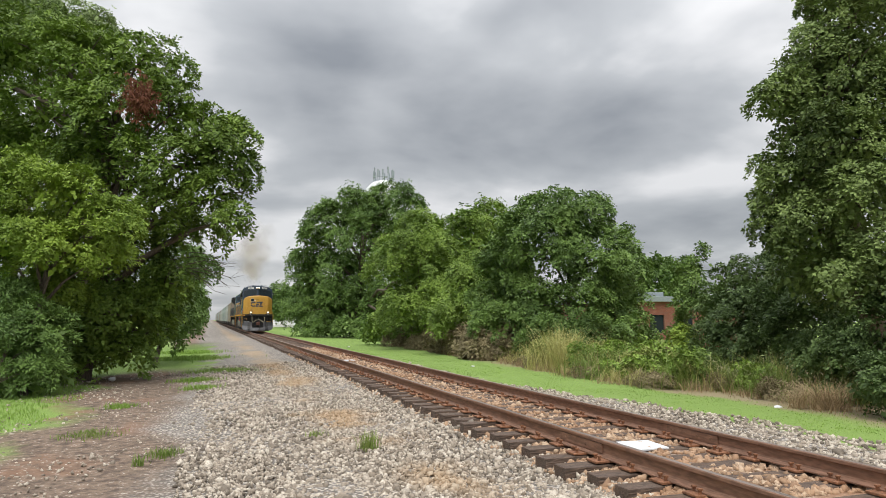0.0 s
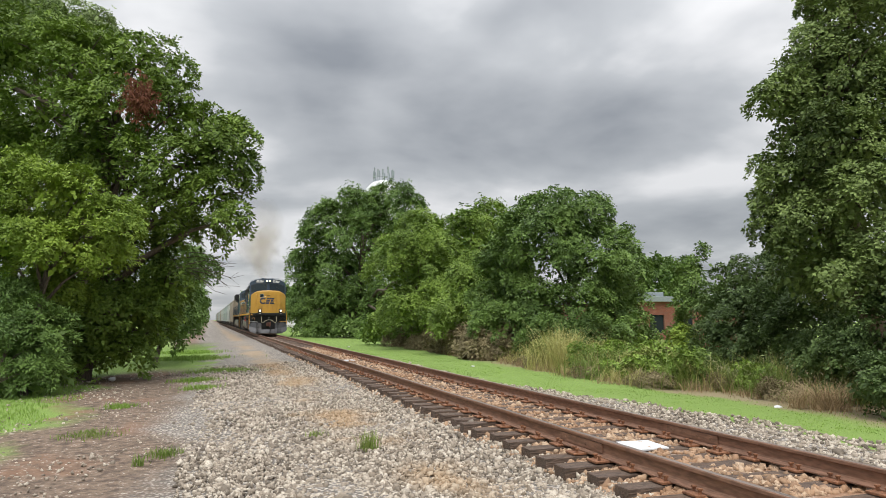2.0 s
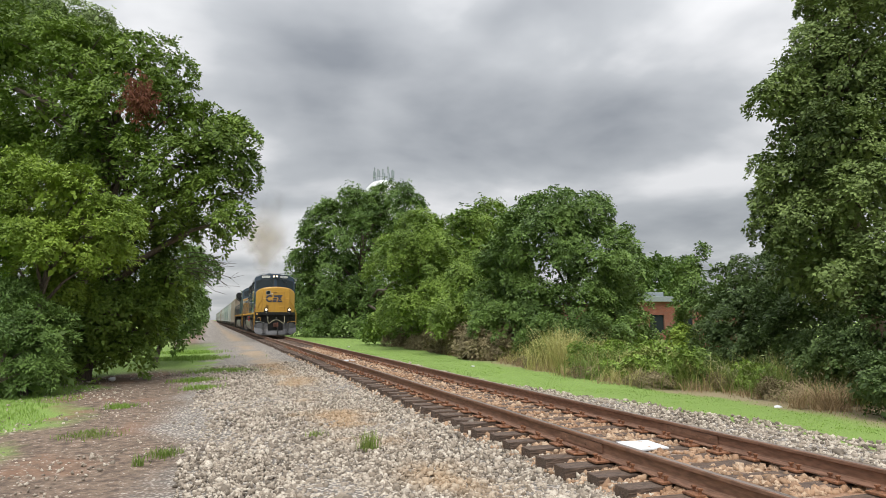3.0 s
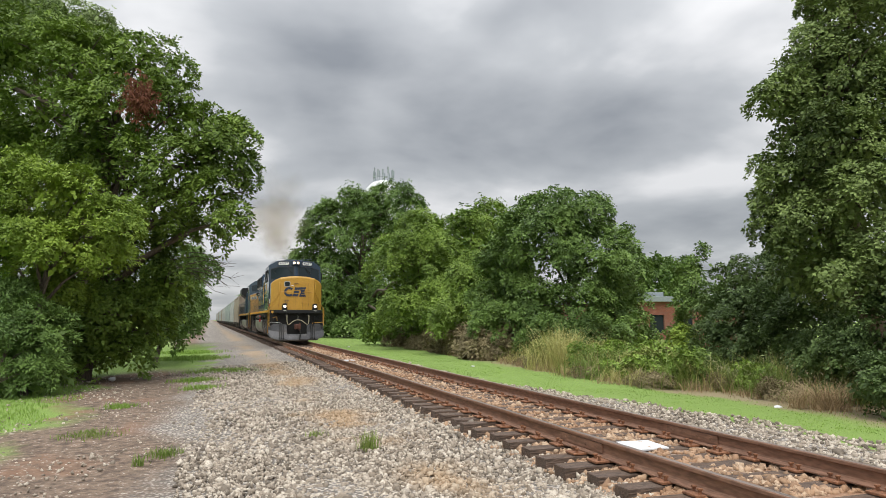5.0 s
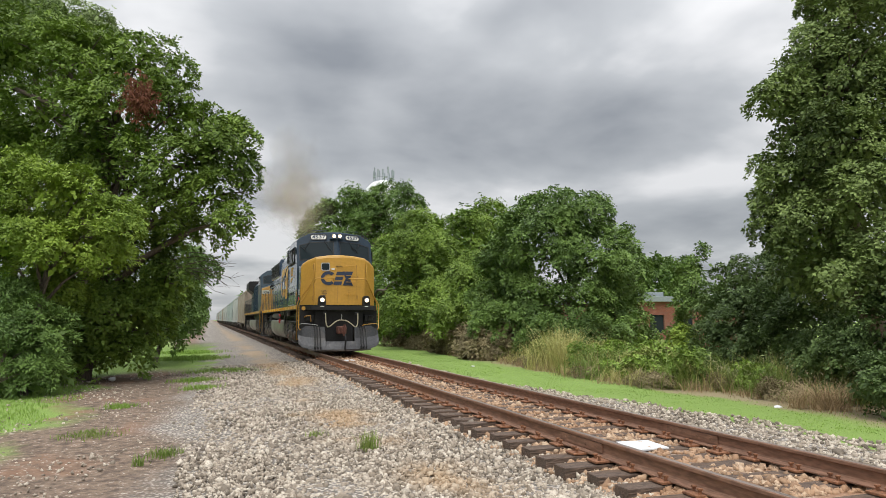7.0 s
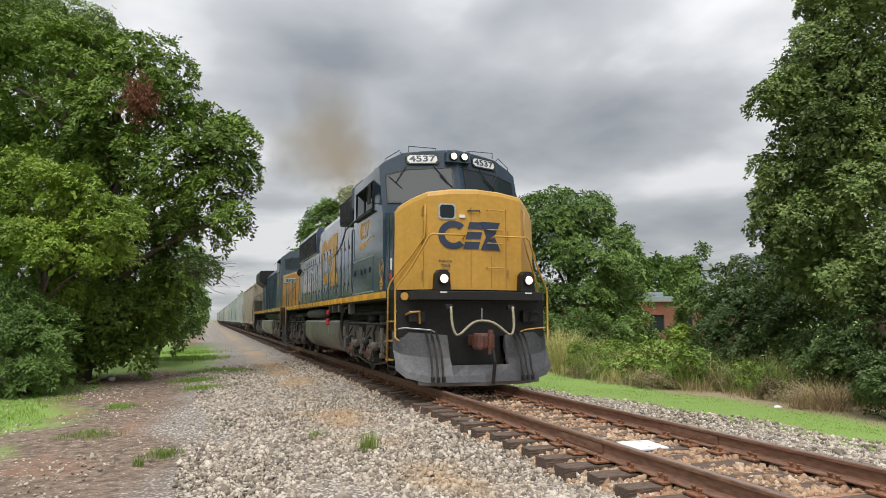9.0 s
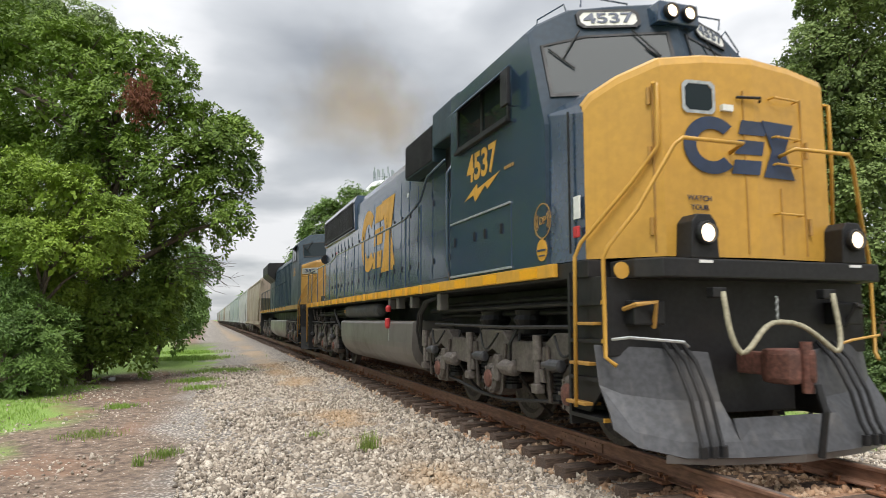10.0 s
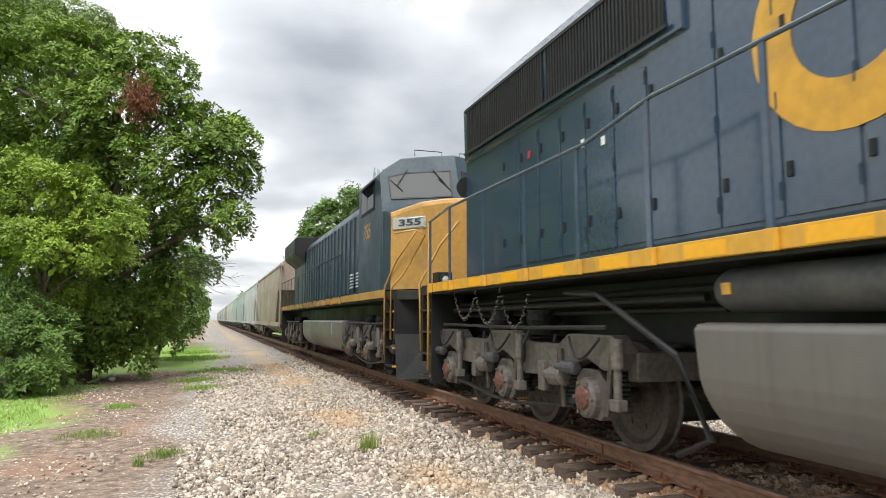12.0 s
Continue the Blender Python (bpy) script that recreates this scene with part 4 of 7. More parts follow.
def under_frame(loco, y0, y1, tank, paint):
    bm = bmesh.new()
    box(bm, -1.50, 1.50, y0, y1, 1.66, 1.82, 0.01)
    box(bm, -0.75, 0.75, y0 + 0.2, y1 - 0.2, 1.05, 1.66, 0.02)
    part("underframe", bm, black_steel, loco, "black underframe and walkway")
    a, b = tank
    bm = bmesh.new()
    half = [(1.50, 1.20), (1.47, 1.24), (1.40, 1.25), (0.0, 1.25)]
    low = [(0.90 + 0.60 * math.cos(k * math.pi / 16), 0.86 - 0.52 * math.sin(k * math.pi / 16)) for k in range(9)] + [(0.0, 0.33)]
    poly = [(x, z) for x, z in low[::-1]] + half
    poly = poly + [(-x, z) for x, z in poly[::-1] if x > 0]
    prism(bm, poly, "y", a, b, 0.015)
    for v in bm.verts:
        if v.co.y > b - 0.2:
            v.co.y -= 0.30 * max(0, 1.0 - v.co.z)
        if v.co.y < a + 0.2:
            v.co.y += 0.35 * max(0, 1.0 - v.co.z)
    tk = part("fuel_tank", bm, tank_grey, loco, "dusty grey fuel tank with rounded bottom")
    tk.data.shade_smooth()
    tk.data.set_sharp_from_angle(angle=radians(38))
    for s in (-1, 1):
        bm = bmesh.new()
        box(bm, s * 1.503 - 0.004, s * 1.503 + 0.004, a + 1.6, a + 1.63, 0.87, 1.17)
        part("sight_glass", bm, silver, tk)
    return tk


def make_lead():
    L = empty("locomotive", "dark blue diesel locomotive with golden yellow nose", "locomotive")
    TRAIN.append((L, 0.0))
    under_frame(L, -0.35, 18.6, (5.35, 12.0), blue_paint)
    side_stripe(L, 0.22, 17.9, 1.69, 1.825, yellow_logo, 4, True)
    # cab
    c = cab(L, blue_dimmed, 4.82, 1.53, 3.32, 0.36)
    tops = [3.34, 3.44, 3.57, 3.68, 3.75, 3.77, 3.75, 3.68, 3.57, 3.44, 3.34]
    back = [3.44, 3.50, 3.60, 3.70, 3.77, 3.79, 3.77, 3.70, 3.60, 3.50, 3.44]
    N = nose(L, -0.88, tops, yellow_paint, blue_paint, 0.62, back)
    # windshield, boards, lamps
    windshield(c, [(-1.40, 3.66), (-0.16, 3.70), (-0.14, 4.39), (-0.95, 4.36), (-1.40, 4.25)])
    windshield(c, [(1.40, 3.66), (1.40, 4.25), (0.95, 4.36), (0.14, 4.39), (0.16, 3.70)])
    number_board(c, -0.98, -0.40, 4.51, 4.69, "4537")
    number_board(c, 0.40, 0.98, 4.51, 4.69, "4537")
    bm = bmesh.new()
    prism(bm, [(-0.27, 4.50), (0.27, 4.50), (0.25, 4.74), (-0.25, 4.74)], "y", face_y(0, 4.5) - 0.05, face_y(0, 4.5) + 0.2, 0.015)
    lb = part("headlight_housing", bm, blue_paint, c)
    for x in (-0.115, 0.115):
        lamp(lb, x, face_y(0, 4.5) - 0.06, 4.62, 0.074, head_lamp)
    for x0, x1 in ((-0.95, -0.35), (0.35, 0.95)):
        bm = bmesh.new()
        tube(bm, [(x0, 0.60, 4.76), (x0, 0.58, 4.88), (x1, 0.58, 4.88), (x1, 0.60, 4.76)], 0.011, 6)
        part("roof_grab_rail", bm, blue_paint, c)
    for s in (-1, 1):
        bm = bmesh.new()
        tube(bm, [(s * 1.08, 0.70, 4.74), (s * 1.12, 0.68, 4.80), (s * 1.40, 0.78, 4.62), (s * 1.40, 0.80, 4.52)], 0.010, 6)
        part("roof_grab_rail", bm, blue_paint, c)
    bm = bmesh.new()
    box(bm, -0.5, 0.5, 1.4, 2.6, 4.70, 4.92, 0.04)
    part("air_conditioner", bm, blue_worn, c)
    bm = bmesh.new()
    for dx, ln in ((-0.12, 0.42), (0.0, 0.5), (0.12, 0.36)):
        lathe(bm, [(0, 0.07), (0.1, 0.035), (ln, 0.02)], (dx, 2.9, 4.88), "y", 12)
    bmesh.ops.recalc_face_normals(bm, faces=bm.faces[:])
    part("air_horn", bm, silver, c)
    # cab side windows with visor, door lines, markings
    for s in (-1, 1):
        bm = bmesh.new()
        for a, b in ((1.30, 2.05), (2.12, 2.95)):
            y0, y1, z0, z1 = a, b, 3.66, 4.18
            o, i = 0.05, 0.0
            P = lambda g: [(y0 - g, z0 - g), (y1 + g, z0 - g), (y1 + g, z1 + g), (y0 - g, z1 + g)]
            A = [bm.verts.new((s * 1.555, *p)) for p in P(o)]
            B = [bm.verts.new((s * 1.555, *p)) for p in P(i)]
            C = [bm.verts.new((s * 1.520, *p)) for p in P(o)]
            D = [bm.verts.new((s * 1.532, *p)) for p in P(i)]
            for k in range(4):
                j = (k + 1) % 4
                bm.faces.new((A[k], A[j], B[j], B[k]))
                bm.faces.new((A[k], C[k], C[j], A[j]))
                bm.faces.new((B[k], B[j], D[j], D[k]))
        bmesh.ops.recalc_face_normals(bm, faces=bm.faces[:])
        fr = part("side_window_frame", bm, black_steel, c)
        for a, b in ((1.30, 2.05), (2.12, 2.95)):
            bm = bmesh.new()
            box(bm, min(s * 1.531, s * 1.537), max(s * 1.531, s * 1.537), a, b, 3.66, 4.18)
            part("side_window", bm, cab_glass, fr)
        bm = bmesh.new()
        prism(bm, [(s * 1.535, 4.26), (s * 1.74, 4.06), (s * 1.74, 4.045), (s * 1.535, 4.24)], "y", 1.25, 3.0)
        part("window_visor", bm, blue_worn, c)
        bm = bmesh.new()
        box(bm, min(s * 1.53, s * 1.60), max(s * 1.53, s * 1.60), 1.22, 3.02, 3.56, 3.60, 0.008)
        part("arm_rest", bm, black_steel, c)
        # mirror
        bm = bmesh.new()
        box(bm, s * 1.66 - 0.02, s * 1.66 + 0.02, 1.02, 1.20, 3.70, 4.12, 0.008)
        tube(bm, [(s * 1.53, 1.2, 3.74), (s * 1.66, 1.15, 3.74)], 0.01, 5)
        part("mirror", bm, black_steel, c)
        # hinged equipment panel under the window
        bm = bmesh.new()
        box(bm, min(s * 1.53, s * 1.538), max(s * 1.53, s * 1.538), 1.24, 3.30, 1.88, 2.60, 0.003)
        pn = part("equipment_door", bm, blue_paint, c)
        for z, m in ((2.615, silver), (1.865, silver)):
            bm = bmesh.new()
            box(bm, min(s * 1.532, s * 1.552), max(s * 1.532, s * 1.552), 1.24, 3.30, z - 0.012, z + 0.012)
            part("drip_rail", bm, m, pn)
        for y in (1.5, 2.0, 2.35, 3.1):
            bm = bmesh.new()
            box(bm, min(s * 1.538, s * 1.560), max(s * 1.538, s * 1.560), y - 0.02, y + 0.02, 2.28, 2.40, 0.006)
            part("latch", bm, black_steel, pn)
        bm = bmesh.new()
        box(bm, min(s * 1.50, s * 1.512), max(s * 1.50, s * 1.512), -0.06, -0.035, 1.9, 3.3)
        part("seam", bm, black_steel, c)
    text_mesh("cab_number", "4537", 0.36, yellow_logo, c, (-1.533, 2.16, 3.25), "left", "yellow cab numerals", squeeze=0.98, bold=0.012)
    bm = bmesh.new()
    plate(bm, [(-2.76, 2.86), (-2.30, 3.03), (-2.27, 2.96), (-1.55, 3.05), (-1.95, 2.90), (-2.02, 2.96), (-2.36, 2.80), (-2.42, 2.90)], "left", -1.532)
    part("lightning_mark", bm, yellow_logo, c, "yellow lightning bolt")
    bm = bmesh.new()
    for k in range(4):
        plate(bm, [(-1.42 + 0.07 * k, 3.03), (-1.37 + 0.07 * k, 3.03), (-1.37 + 0.07 * k, 3.07), (-1.42 + 0.07 * k, 3.07)], "left", -1.532)
    part("small_print", bm, yellow_old, c)
    bm = bmesh.new()
    arc_band(bm, (-0.47, 2.29), 0.175, 0.188, 0, 360, "left", -1.532, n=32)
    for r0 in (0.110, 0.142):
        for a in (0, 180):
            arc_band(bm, (-0.47, 2.29), r0, r0 + 0.012, a - 35, a + 35, "left", -1.532, n=8)
    ring = part("round_decal", bm, yellow_old, c, "thin yellow ring decal")
    text_mesh("decal_text", "DP", 0.085, yellow_old, ring, (-1.533, 0.47, 2.29), "left")
    bm = bmesh.new()
    arc_band(bm, (-0.49, 1.985), 0.0, 0.115, 0, 360, "left", -1.532, n=32)
    dc = part("round_decal", bm, yellow_logo, c, "yellow round decal with dark band")
    bm = bmesh.new()
    plate(bm, [(-0.58, 1.975), (-0.40, 1.975), (-0.40, 1.995), (-0.58, 1.995)], "left", -1.537)
    plate(bm, [(-0.56, 1.92), (-0.42, 1.92), (-0.42, 1.935), (-0.56, 1.935)], "left", -1.537)
    part("decal_band", bm, navy_mark, dc)
    bm = bmesh.new()
    box(bm, -1.512, -1.498, -0.24, -0.13, 2.22, 2.44, 0.003)
    part("notice_plate", bm, white_paint, L, "small white notice plate")
    bm = bmesh.new()
    box(bm, -1.53, -1.498, -0.23, -0.14, 2.04, 2.15, 0.012)
    part("marker_lamp", bm, red_paint, L, "red marker lamp")
    # nose details
    y_at = lambda x: nose_y(x, -0.88)
    bm = bmesh.new()
    def ring(g, lift, c0=0.04):
        x0, x1, z0, z1 = -0.73 - g, -0.45 + g, 3.18 - g, 3.43 + g
        pts = [(x0 + c0, z0), (x1 - c0, z0), (x1, z0 + c0), (x1, z1 - c0), (x1 - c0, z1), (x0 + c0, z1), (x0, z1 - c0), (x0, z0 + c0)]
        return [bm.verts.new((p[0], y_at(p[0]) - lift, p[1])) for p in pts]
    a, b = ring(0.03, 0.014), ring(0, 0.014)
    for k in range(8):
        bm.faces.new((a[k], a[(k + 1) % 8], b[(k + 1) % 8], b[k]))
    wf = part("nose_window_frame", bm, silver, N)
    bm = bmesh.new()
    bm.faces.new(ring(0.002, 0.008))
    bmesh.ops.recalc_face_normals(bm, faces=bm.faces[:])
    part("nose_window", bm, cab_glass, wf)
    # door leaf edges, hinges and grab bars
    for x in (-1.02, -0.12, 0.62, 0.30):
        bm = bmesh.new()
        box(bm, x - 0.007, x + 0.007, y_at(x) - 0.010, y_at(x) + 0.02, 1.87, 3.40 if x != 0.30 else 2.5)
        part("door_edge", bm, yellow_old, N)
    for x, z in ((-1.05, 2.1), (-1.05, 2.75), (-1.05, 3.3), (0.66, 2.15), (0.66, 2.9)):
        bm = bmesh.new()
        tube(bm, [(x, y_at(x) - 0.02, z - 0.08), (x, y_at(x) - 0.02, z + 0.08)], 0.018, 8)
        part("hinge", bm, yellow_old, N)
    for z in (2.25, 2.72, 2.98, 3.36):
        bm = bmesh.new()
        x0, x1 = 0.20, 0.52
        tube(bm, [(x0, y_at(x0), z), (x0, y_at(x0) - 0.06, z), (x1, y_at(x1) - 0.06, z), (x1, y_at(x1), z)], 0.011, 6)
        part("grab_bar", bm, yellow_paint, N)
    bm = bmesh.new()
    box(bm, -0.36, -0.24, y_at(0.3) - 0.03, y_at(0.3) + 0.01, 3.19, 3.25)
    part("white_tag", bm, white_paint, N)
    bm = bmesh.new()
    tube(bm, [(-0.2, y_at(0.2) - 0.02, 3.33), (0.03, y_at(0) - 0.05, 3.33), (0.05, y_at(0) - 0.02, 3.30)], 0.014, 6)
    part("door_handle", bm, black_steel, N)
    for piece in emblem(N, (-0.13, 2.86), 0.54, 1.24, navy_mark, "front", 0.0):
        for v in piece.data.vertices:
            v.co.y += y_at(v.co.x) - 0.012
    for k, wd in enumerate(("WATCH", "YOUR", "STEP")):
        t = text_mesh("warning_text", wd, 0.052, navy_mark, N, (-0.62, y_at(0.62) - 0.016, 2.36 - 0.085 * k), "front", "small dark warning lettering")
    # ditch lights on black brackets
    for x in (-0.72, 1.0):
        bm = bmesh.new()
        prism(bm, [(x - 0.15, 1.80), (x + 0.15, 1.80), (x + 0.13, 2.12), (x + 0.07, 2.19), (x - 0.07, 2.19), (x - 0.13, 2.12)], "y", -1.00, -0.62, 0.012)
        hb = part("ditch_light_housing", bm, black_steel, L)
        lamp(hb, x, -1.01, 2.02, 0.085, ditch_lamp, "ditch_light")
    # front platform beam
    bm = bmesh.new()
    prism(bm, [(-1.30, -0.78), (-1.16, -1.00), (1.30, -1.00), (1.44, -0.78), (1.44, -0.40), (-1.30, -0.40)], "z", 1.63, 1.80, 0.015)
    ac = part("anticlimber", bm, black_steel, L, "black front platform beam")
    for x in (-0.72, 1.0):
        bm = bmesh.new()
        box(bm, x - 0.07, x + 0.07, -1.006, -0.998, 1.76, 1.785)
        part("stencil", bm, white_paint, ac)
    # front rails
    for s in (-1, 1):
        bm = bmesh.new()
        yq = y_at(1.0)
        tube(bm, [(s * 0.28, y_at(0.28), 2.80), (s * 0.30, -1.04, 2.84), (s * 0.95, -1.04, 2.84), (s * 1.02, -1.02, 2.78), (s * 1.30, -0.85, 2.22), (s * 1.52, -0.72, 1.90), (s * 1.555, -0.70, 1.80), (s * 1.555, -0.70, 0.95), (s * 1.50, -0.78, 0.88)], 0.019, 8)
        tube(bm, [(s * 1.02, y_at(1.02) - 0.02, 3.42), (s * 1.02, y_at(1.02) - 0.07, 3.40), (s * 1.02, y_at(1.02) - 0.07, 2.82), (s * 1.20, -0.62, 2.50), (s * 1.54, -0.30, 1.98), (s * 1.575, -0.25, 1.85), (s * 1.575, -0.22, 0.48)], 0.019, 8)
        part("step_rail", bm, yellow_paint, L, "yellow step rail", smooth=True)
    step_well(L, -0.02, -1, yellow_paint)
    for s in (-1, 1):
        bm = bmesh.new()
        prism(bm, [(-0.56, 1.66), (-0.04, 1.66), (-0.04, 0.44), (-0.30, 0.44), (-0.56, 0.70)], "x", min(s * 1.45, s * 1.48), max(s * 1.45, s * 1.48), 0.006)
        part("step_side_sheet", bm, black_steel, L)
        for y, z in ((-0.16, 0.50), (-0.24, 0.86), (-0.32, 1.22)):
            bm = bmesh.new()
            box(bm, min(s * 1.40, s * 1.57), max(s * 1.40, s * 1.57), y - 0.20, y + 0.14, z, z + 0.03, 0.006)
            part("step_tread", bm, yellow_old, L, "worn yellow-edged step")
    for s in (-1, 1):
        bm = bmesh.new()
        lathe(bm, [(0, 0.075), (-0.015, 0.075)], (s * 1.38, -0.70, 1.70), "y", 18)
        bmesh.ops.recalc_face_normals(bm, faces=bm.faces[:])
        part("marker_disc", bm, yellow_paint, L)
    # pilot sheet, plow and steps
    bm = bmesh.new()
    prism(bm, [(-1.50, 0.95), (-0.56, 0.95), (-0.56, 0.42), (0.56, 0.42), (0.56, 0.95), (1.50, 0.95), (1.50, 1.64), (-1.50, 1.64)], "y", -0.64, -0.56, 0.01)
    ps = part("pilot_sheet", bm, black_steel, L)
    for s in (-1, 1):
        bm = bmesh.new()
        box(bm, s * 1.15 - 0.16, s * 1.15 + 0.16, -0.78, -0.62, 1.22, 1.44, 0.02)
        part("uncoupling_box", bm, black_steel, ps)
    bm = bmesh.new()
    for s in (-1, 1):
        cols = []
        for x, yb, yt, zb, zt in ((0.56, -1.20, -0.86, 0.14, 0.80), (0.58, -1.20, -0.86, 0.14, 0.98), (1.05, -1.06, -0.74, 0.14, 1.02), (1.40, -0.92, -0.66, 0.22, 1.04), (1.56, -0.80, -0.58, 0.36, 1.05)):
            cols.append([(s * x, yb, zb), (s * x, yb + 0.05, zb + 0.12), (s * x, (yb + yt) / 2 + 0.10, (zb + zt) / 2), (s * x, yt + 0.06, zt)])
        skin(bm, cols)
    cols = [[(x, -1.20 - 0.06 * (1 - abs(x) / 0.58), 0.14), (x, -1.15 - 0.06 * (1 - abs(x) / 0.58), 0.26), (x, -1.08, 0.44)] for x in (-0.58, -0.3, 0.0, 0.3, 0.58)]
    skin(bm, cols)
    bmesh.ops.recalc_face_normals(bm, faces=bm.faces[:])
    pw = part("snow_plow", bm, plow_grey, L, "dusty dark grey snow plow")
    sol = pw.modifiers.new("thickness", "SOLIDIFY")
    sol.thickness, sol.offset = 0.025, 0
    bm = bmesh.new()
    cols = [(-1.2, -1.00, 0.12), (-0.8, -1.12, 0.10), (0, -1.26, 0.10), (0.8, -1.12, 0.10), (1.2, -1.00, 0.12)]
    skin(bm, [[(x, y, z - 0.02), (x, y - 0.015, z + 0.05)] for x, y, z in cols])
    wear = part("plow_edge", bm, tank_grey, pw, "worn bright plow edge")
    for s in (-1, 1):
        for dx in (0.0, 0.10, 0.20):
            x = s * (0.78 + dx)
            bm = bmesh.new()
            tube(bm, [(x, -0.72, 1.06), (x, -0.90, 0.90), (x, -1.06, 0.62), (x, -1.14, 0.36), (x + s * 0.015, -1.20, 0.24)], 0.020, 7)
            lathe(bm, [(0.16, 0.035), (0.25, 0.035)], (x, -1.19, 0.0), "z", 8)
            part("air_hose", bm, black_steel, pw)
        bm = bmesh.new()
        tube(bm, [(s * 1.50, -0.72, 1.10), (s * 1.42, -0.86, 1.12), (s * 0.95, -0.96, 1.08), (s * 0.86, -0.90, 1.04)], 0.014, 6)
        part("step_bar", bm, silver if s < 0 else yellow_paint, pw)
        bm = bmesh.new()
        tube(bm, [(s * 1.34, -0.66, 1.36), (s * 1.30, -0.80, 1.40), (s * 1.14, -0.86, 1.42), (s * 1.10, -0.76, 1.20)], 0.022, 6)
        part("cut_lever", bm, yellow_old if s < 0 else black_steel, pw)
    cp = coupler(L, -0.45, -1)
    bm = bmesh.new()
    tube(bm, [(0.13, -1.30, 0.72), (0.14, -1.36, 0.5), (0.13, -1.32, 0.24), (0.13, -1.30, 0.12)], 0.032, 8)
    part("brake_hose", bm, black_steel, cp)
    # drooping cable across the front, held up in the middle
    bm = bmesh.new()
    pts = []
    for k in range(33):
        u = -1 + 2 * k / 32
        a = abs(u)
        z = 1.25 - 0.13 * (1 - math.cos(2 * math.pi * min(a, 0.55) / 1.1)) + 0.52 * max(0.0, (a - 0.55) / 0.45) ** 1.7
        pts.append((math.copysign(0.62 * math.sin(min(1.0, a * 1.12) * math.pi / 2) ** 0.8, u) + 0.03 if a > 0.02 else 0.03 + u, -1.04 - 0.10 * math.sin(a * math.pi), z))
    tube(bm, pts, 0.024, 10)
    mu = part("jumper_cable", bm, hose_rubber, L, "pale drooping jumper cable", smooth=True)
    bm = bmesh.new()
    tube(bm, [(0.03 + 0.012 * (k % 2), -1.0, 1.24 + 0.03 * k) for k in range(9)], 0.011, 6)
    part("hanger_chain", bm, silver, mu)
    for s in (-1, 1):
        bm = bmesh.new()
        box(bm, s * 0.62 - 0.07, s * 0.62 + 0.07, -1.04, -0.95, 1.46, 1.55, 0.012)
        part("cable_socket", bm, black_steel, mu)
    # long hood
    bm = bmesh.new()
    prism(bm, [(-1.0, 1.83), (1.0, 1.83), (1.0, 4.40), (0.90, 4.58), (0.6, 4.66), (-0.6, 4.66), (-0.90, 4.58), (-1.0, 4.40)], "y", 3.25, 17.85, 0.012)
    hd = part("long_hood", bm, blue_paint, L, "dark blue engine hood")
    for s in (-1, 1):
        # radiator section
        bm = bmesh.new()
        prism(bm, [(s * 0.9, 3.70), (s * 1.06, 3.74), (s * 1.08, 4.52), (s * 1.0, 4.70), (s * 0.5, 4.72), (s * 0.5, 3.70)], "y", 12.55, 17.75, 0.012)
        rd = part("radiator_hood", bm, blue_paint, hd)
        bm = bmesh.new()
        for a, b in ((12.75, 14.95), (15.05, 17.6)):
            box(bm, min(s * 1.082, s * 1.086), max(s * 1.082, s * 1.086), a, b, 3.82, 4.52)
        sc = part("radiator_screen", bm, grille_black, rd, "black radiator screen")
        bm = bmesh.new()
        y = 12.78
        while y < 17.58:
            if not 14.94 < y < 15.04:
                box(bm, min(s * 1.086, s * 1.100), max(s * 1.086, s * 1.100), y, y + 0.022, 3.82, 4.52)
            y += 0.065
        for z in (3.82, 4.50):
            box(bm, min(s * 1.084, s * 1.108), max(s * 1.084, s * 1.108), 12.7, 17.65, z - 0.02, z + 0.02)
        tagged(part("screen_mesh", bm, black_steel, sc), kind="stuff")
        # brake grid housing and filter bay behind the cab
        bm = bmesh.new()
        box(bm, min(s * 0.95, s * 1.25), max(s * 0.95, s * 1.25), 5.02, 6.72, 3.95, 4.62, 0.02)
        gh = part("grid_housing", bm, blue_worn, hd)
        bm = bmesh.new()
        y = 5.06
        while y < 6.66:
            box(bm, min(s * 1.25, s * 1.272), max(s * 1.25, s * 1.272), y, y + 0.02, 3.99, 4.58)
            y += 0.055
        tagged(part("grid_mesh", bm, grille_black, gh), kind="stuff")
        bm = bmesh.new()
        box(bm, min(s * 1.246, s * 1.254), max(s * 1.246, s * 1.254), 5.05, 6.68, 3.98, 4.59)
        part("grid_backing", bm, grille_black, gh)
        bm = bmesh.new()
        box(bm, min(s * 0.95, s * 1.27), max(s * 0.95, s * 1.27), 3.70, 5.0, 4.18, 4.76, 0.03)
        part("dust_bin_hood", bm, blue_worn, hd)
        bm = bmesh.new()
        box(bm, min(s * 0.98, s * 1.02), max(s * 0.98, s * 1.02), 3.75, 5.0, 3.42, 4.18)
        fg = part("filter_grille", bm, grille_black, hd)
        bm = bmesh.new()
        for k in range(20):
            y = 3.78 + k * 0.06
            box(bm, min(s * 1.02, s * 1.045), max(s * 1.02, s * 1.045), y, y + 0.02, 3.44, 4.16)
        tagged(part("filter_mesh", bm, black_steel, fg), kind="stuff")
        # doors
        y = 3.6
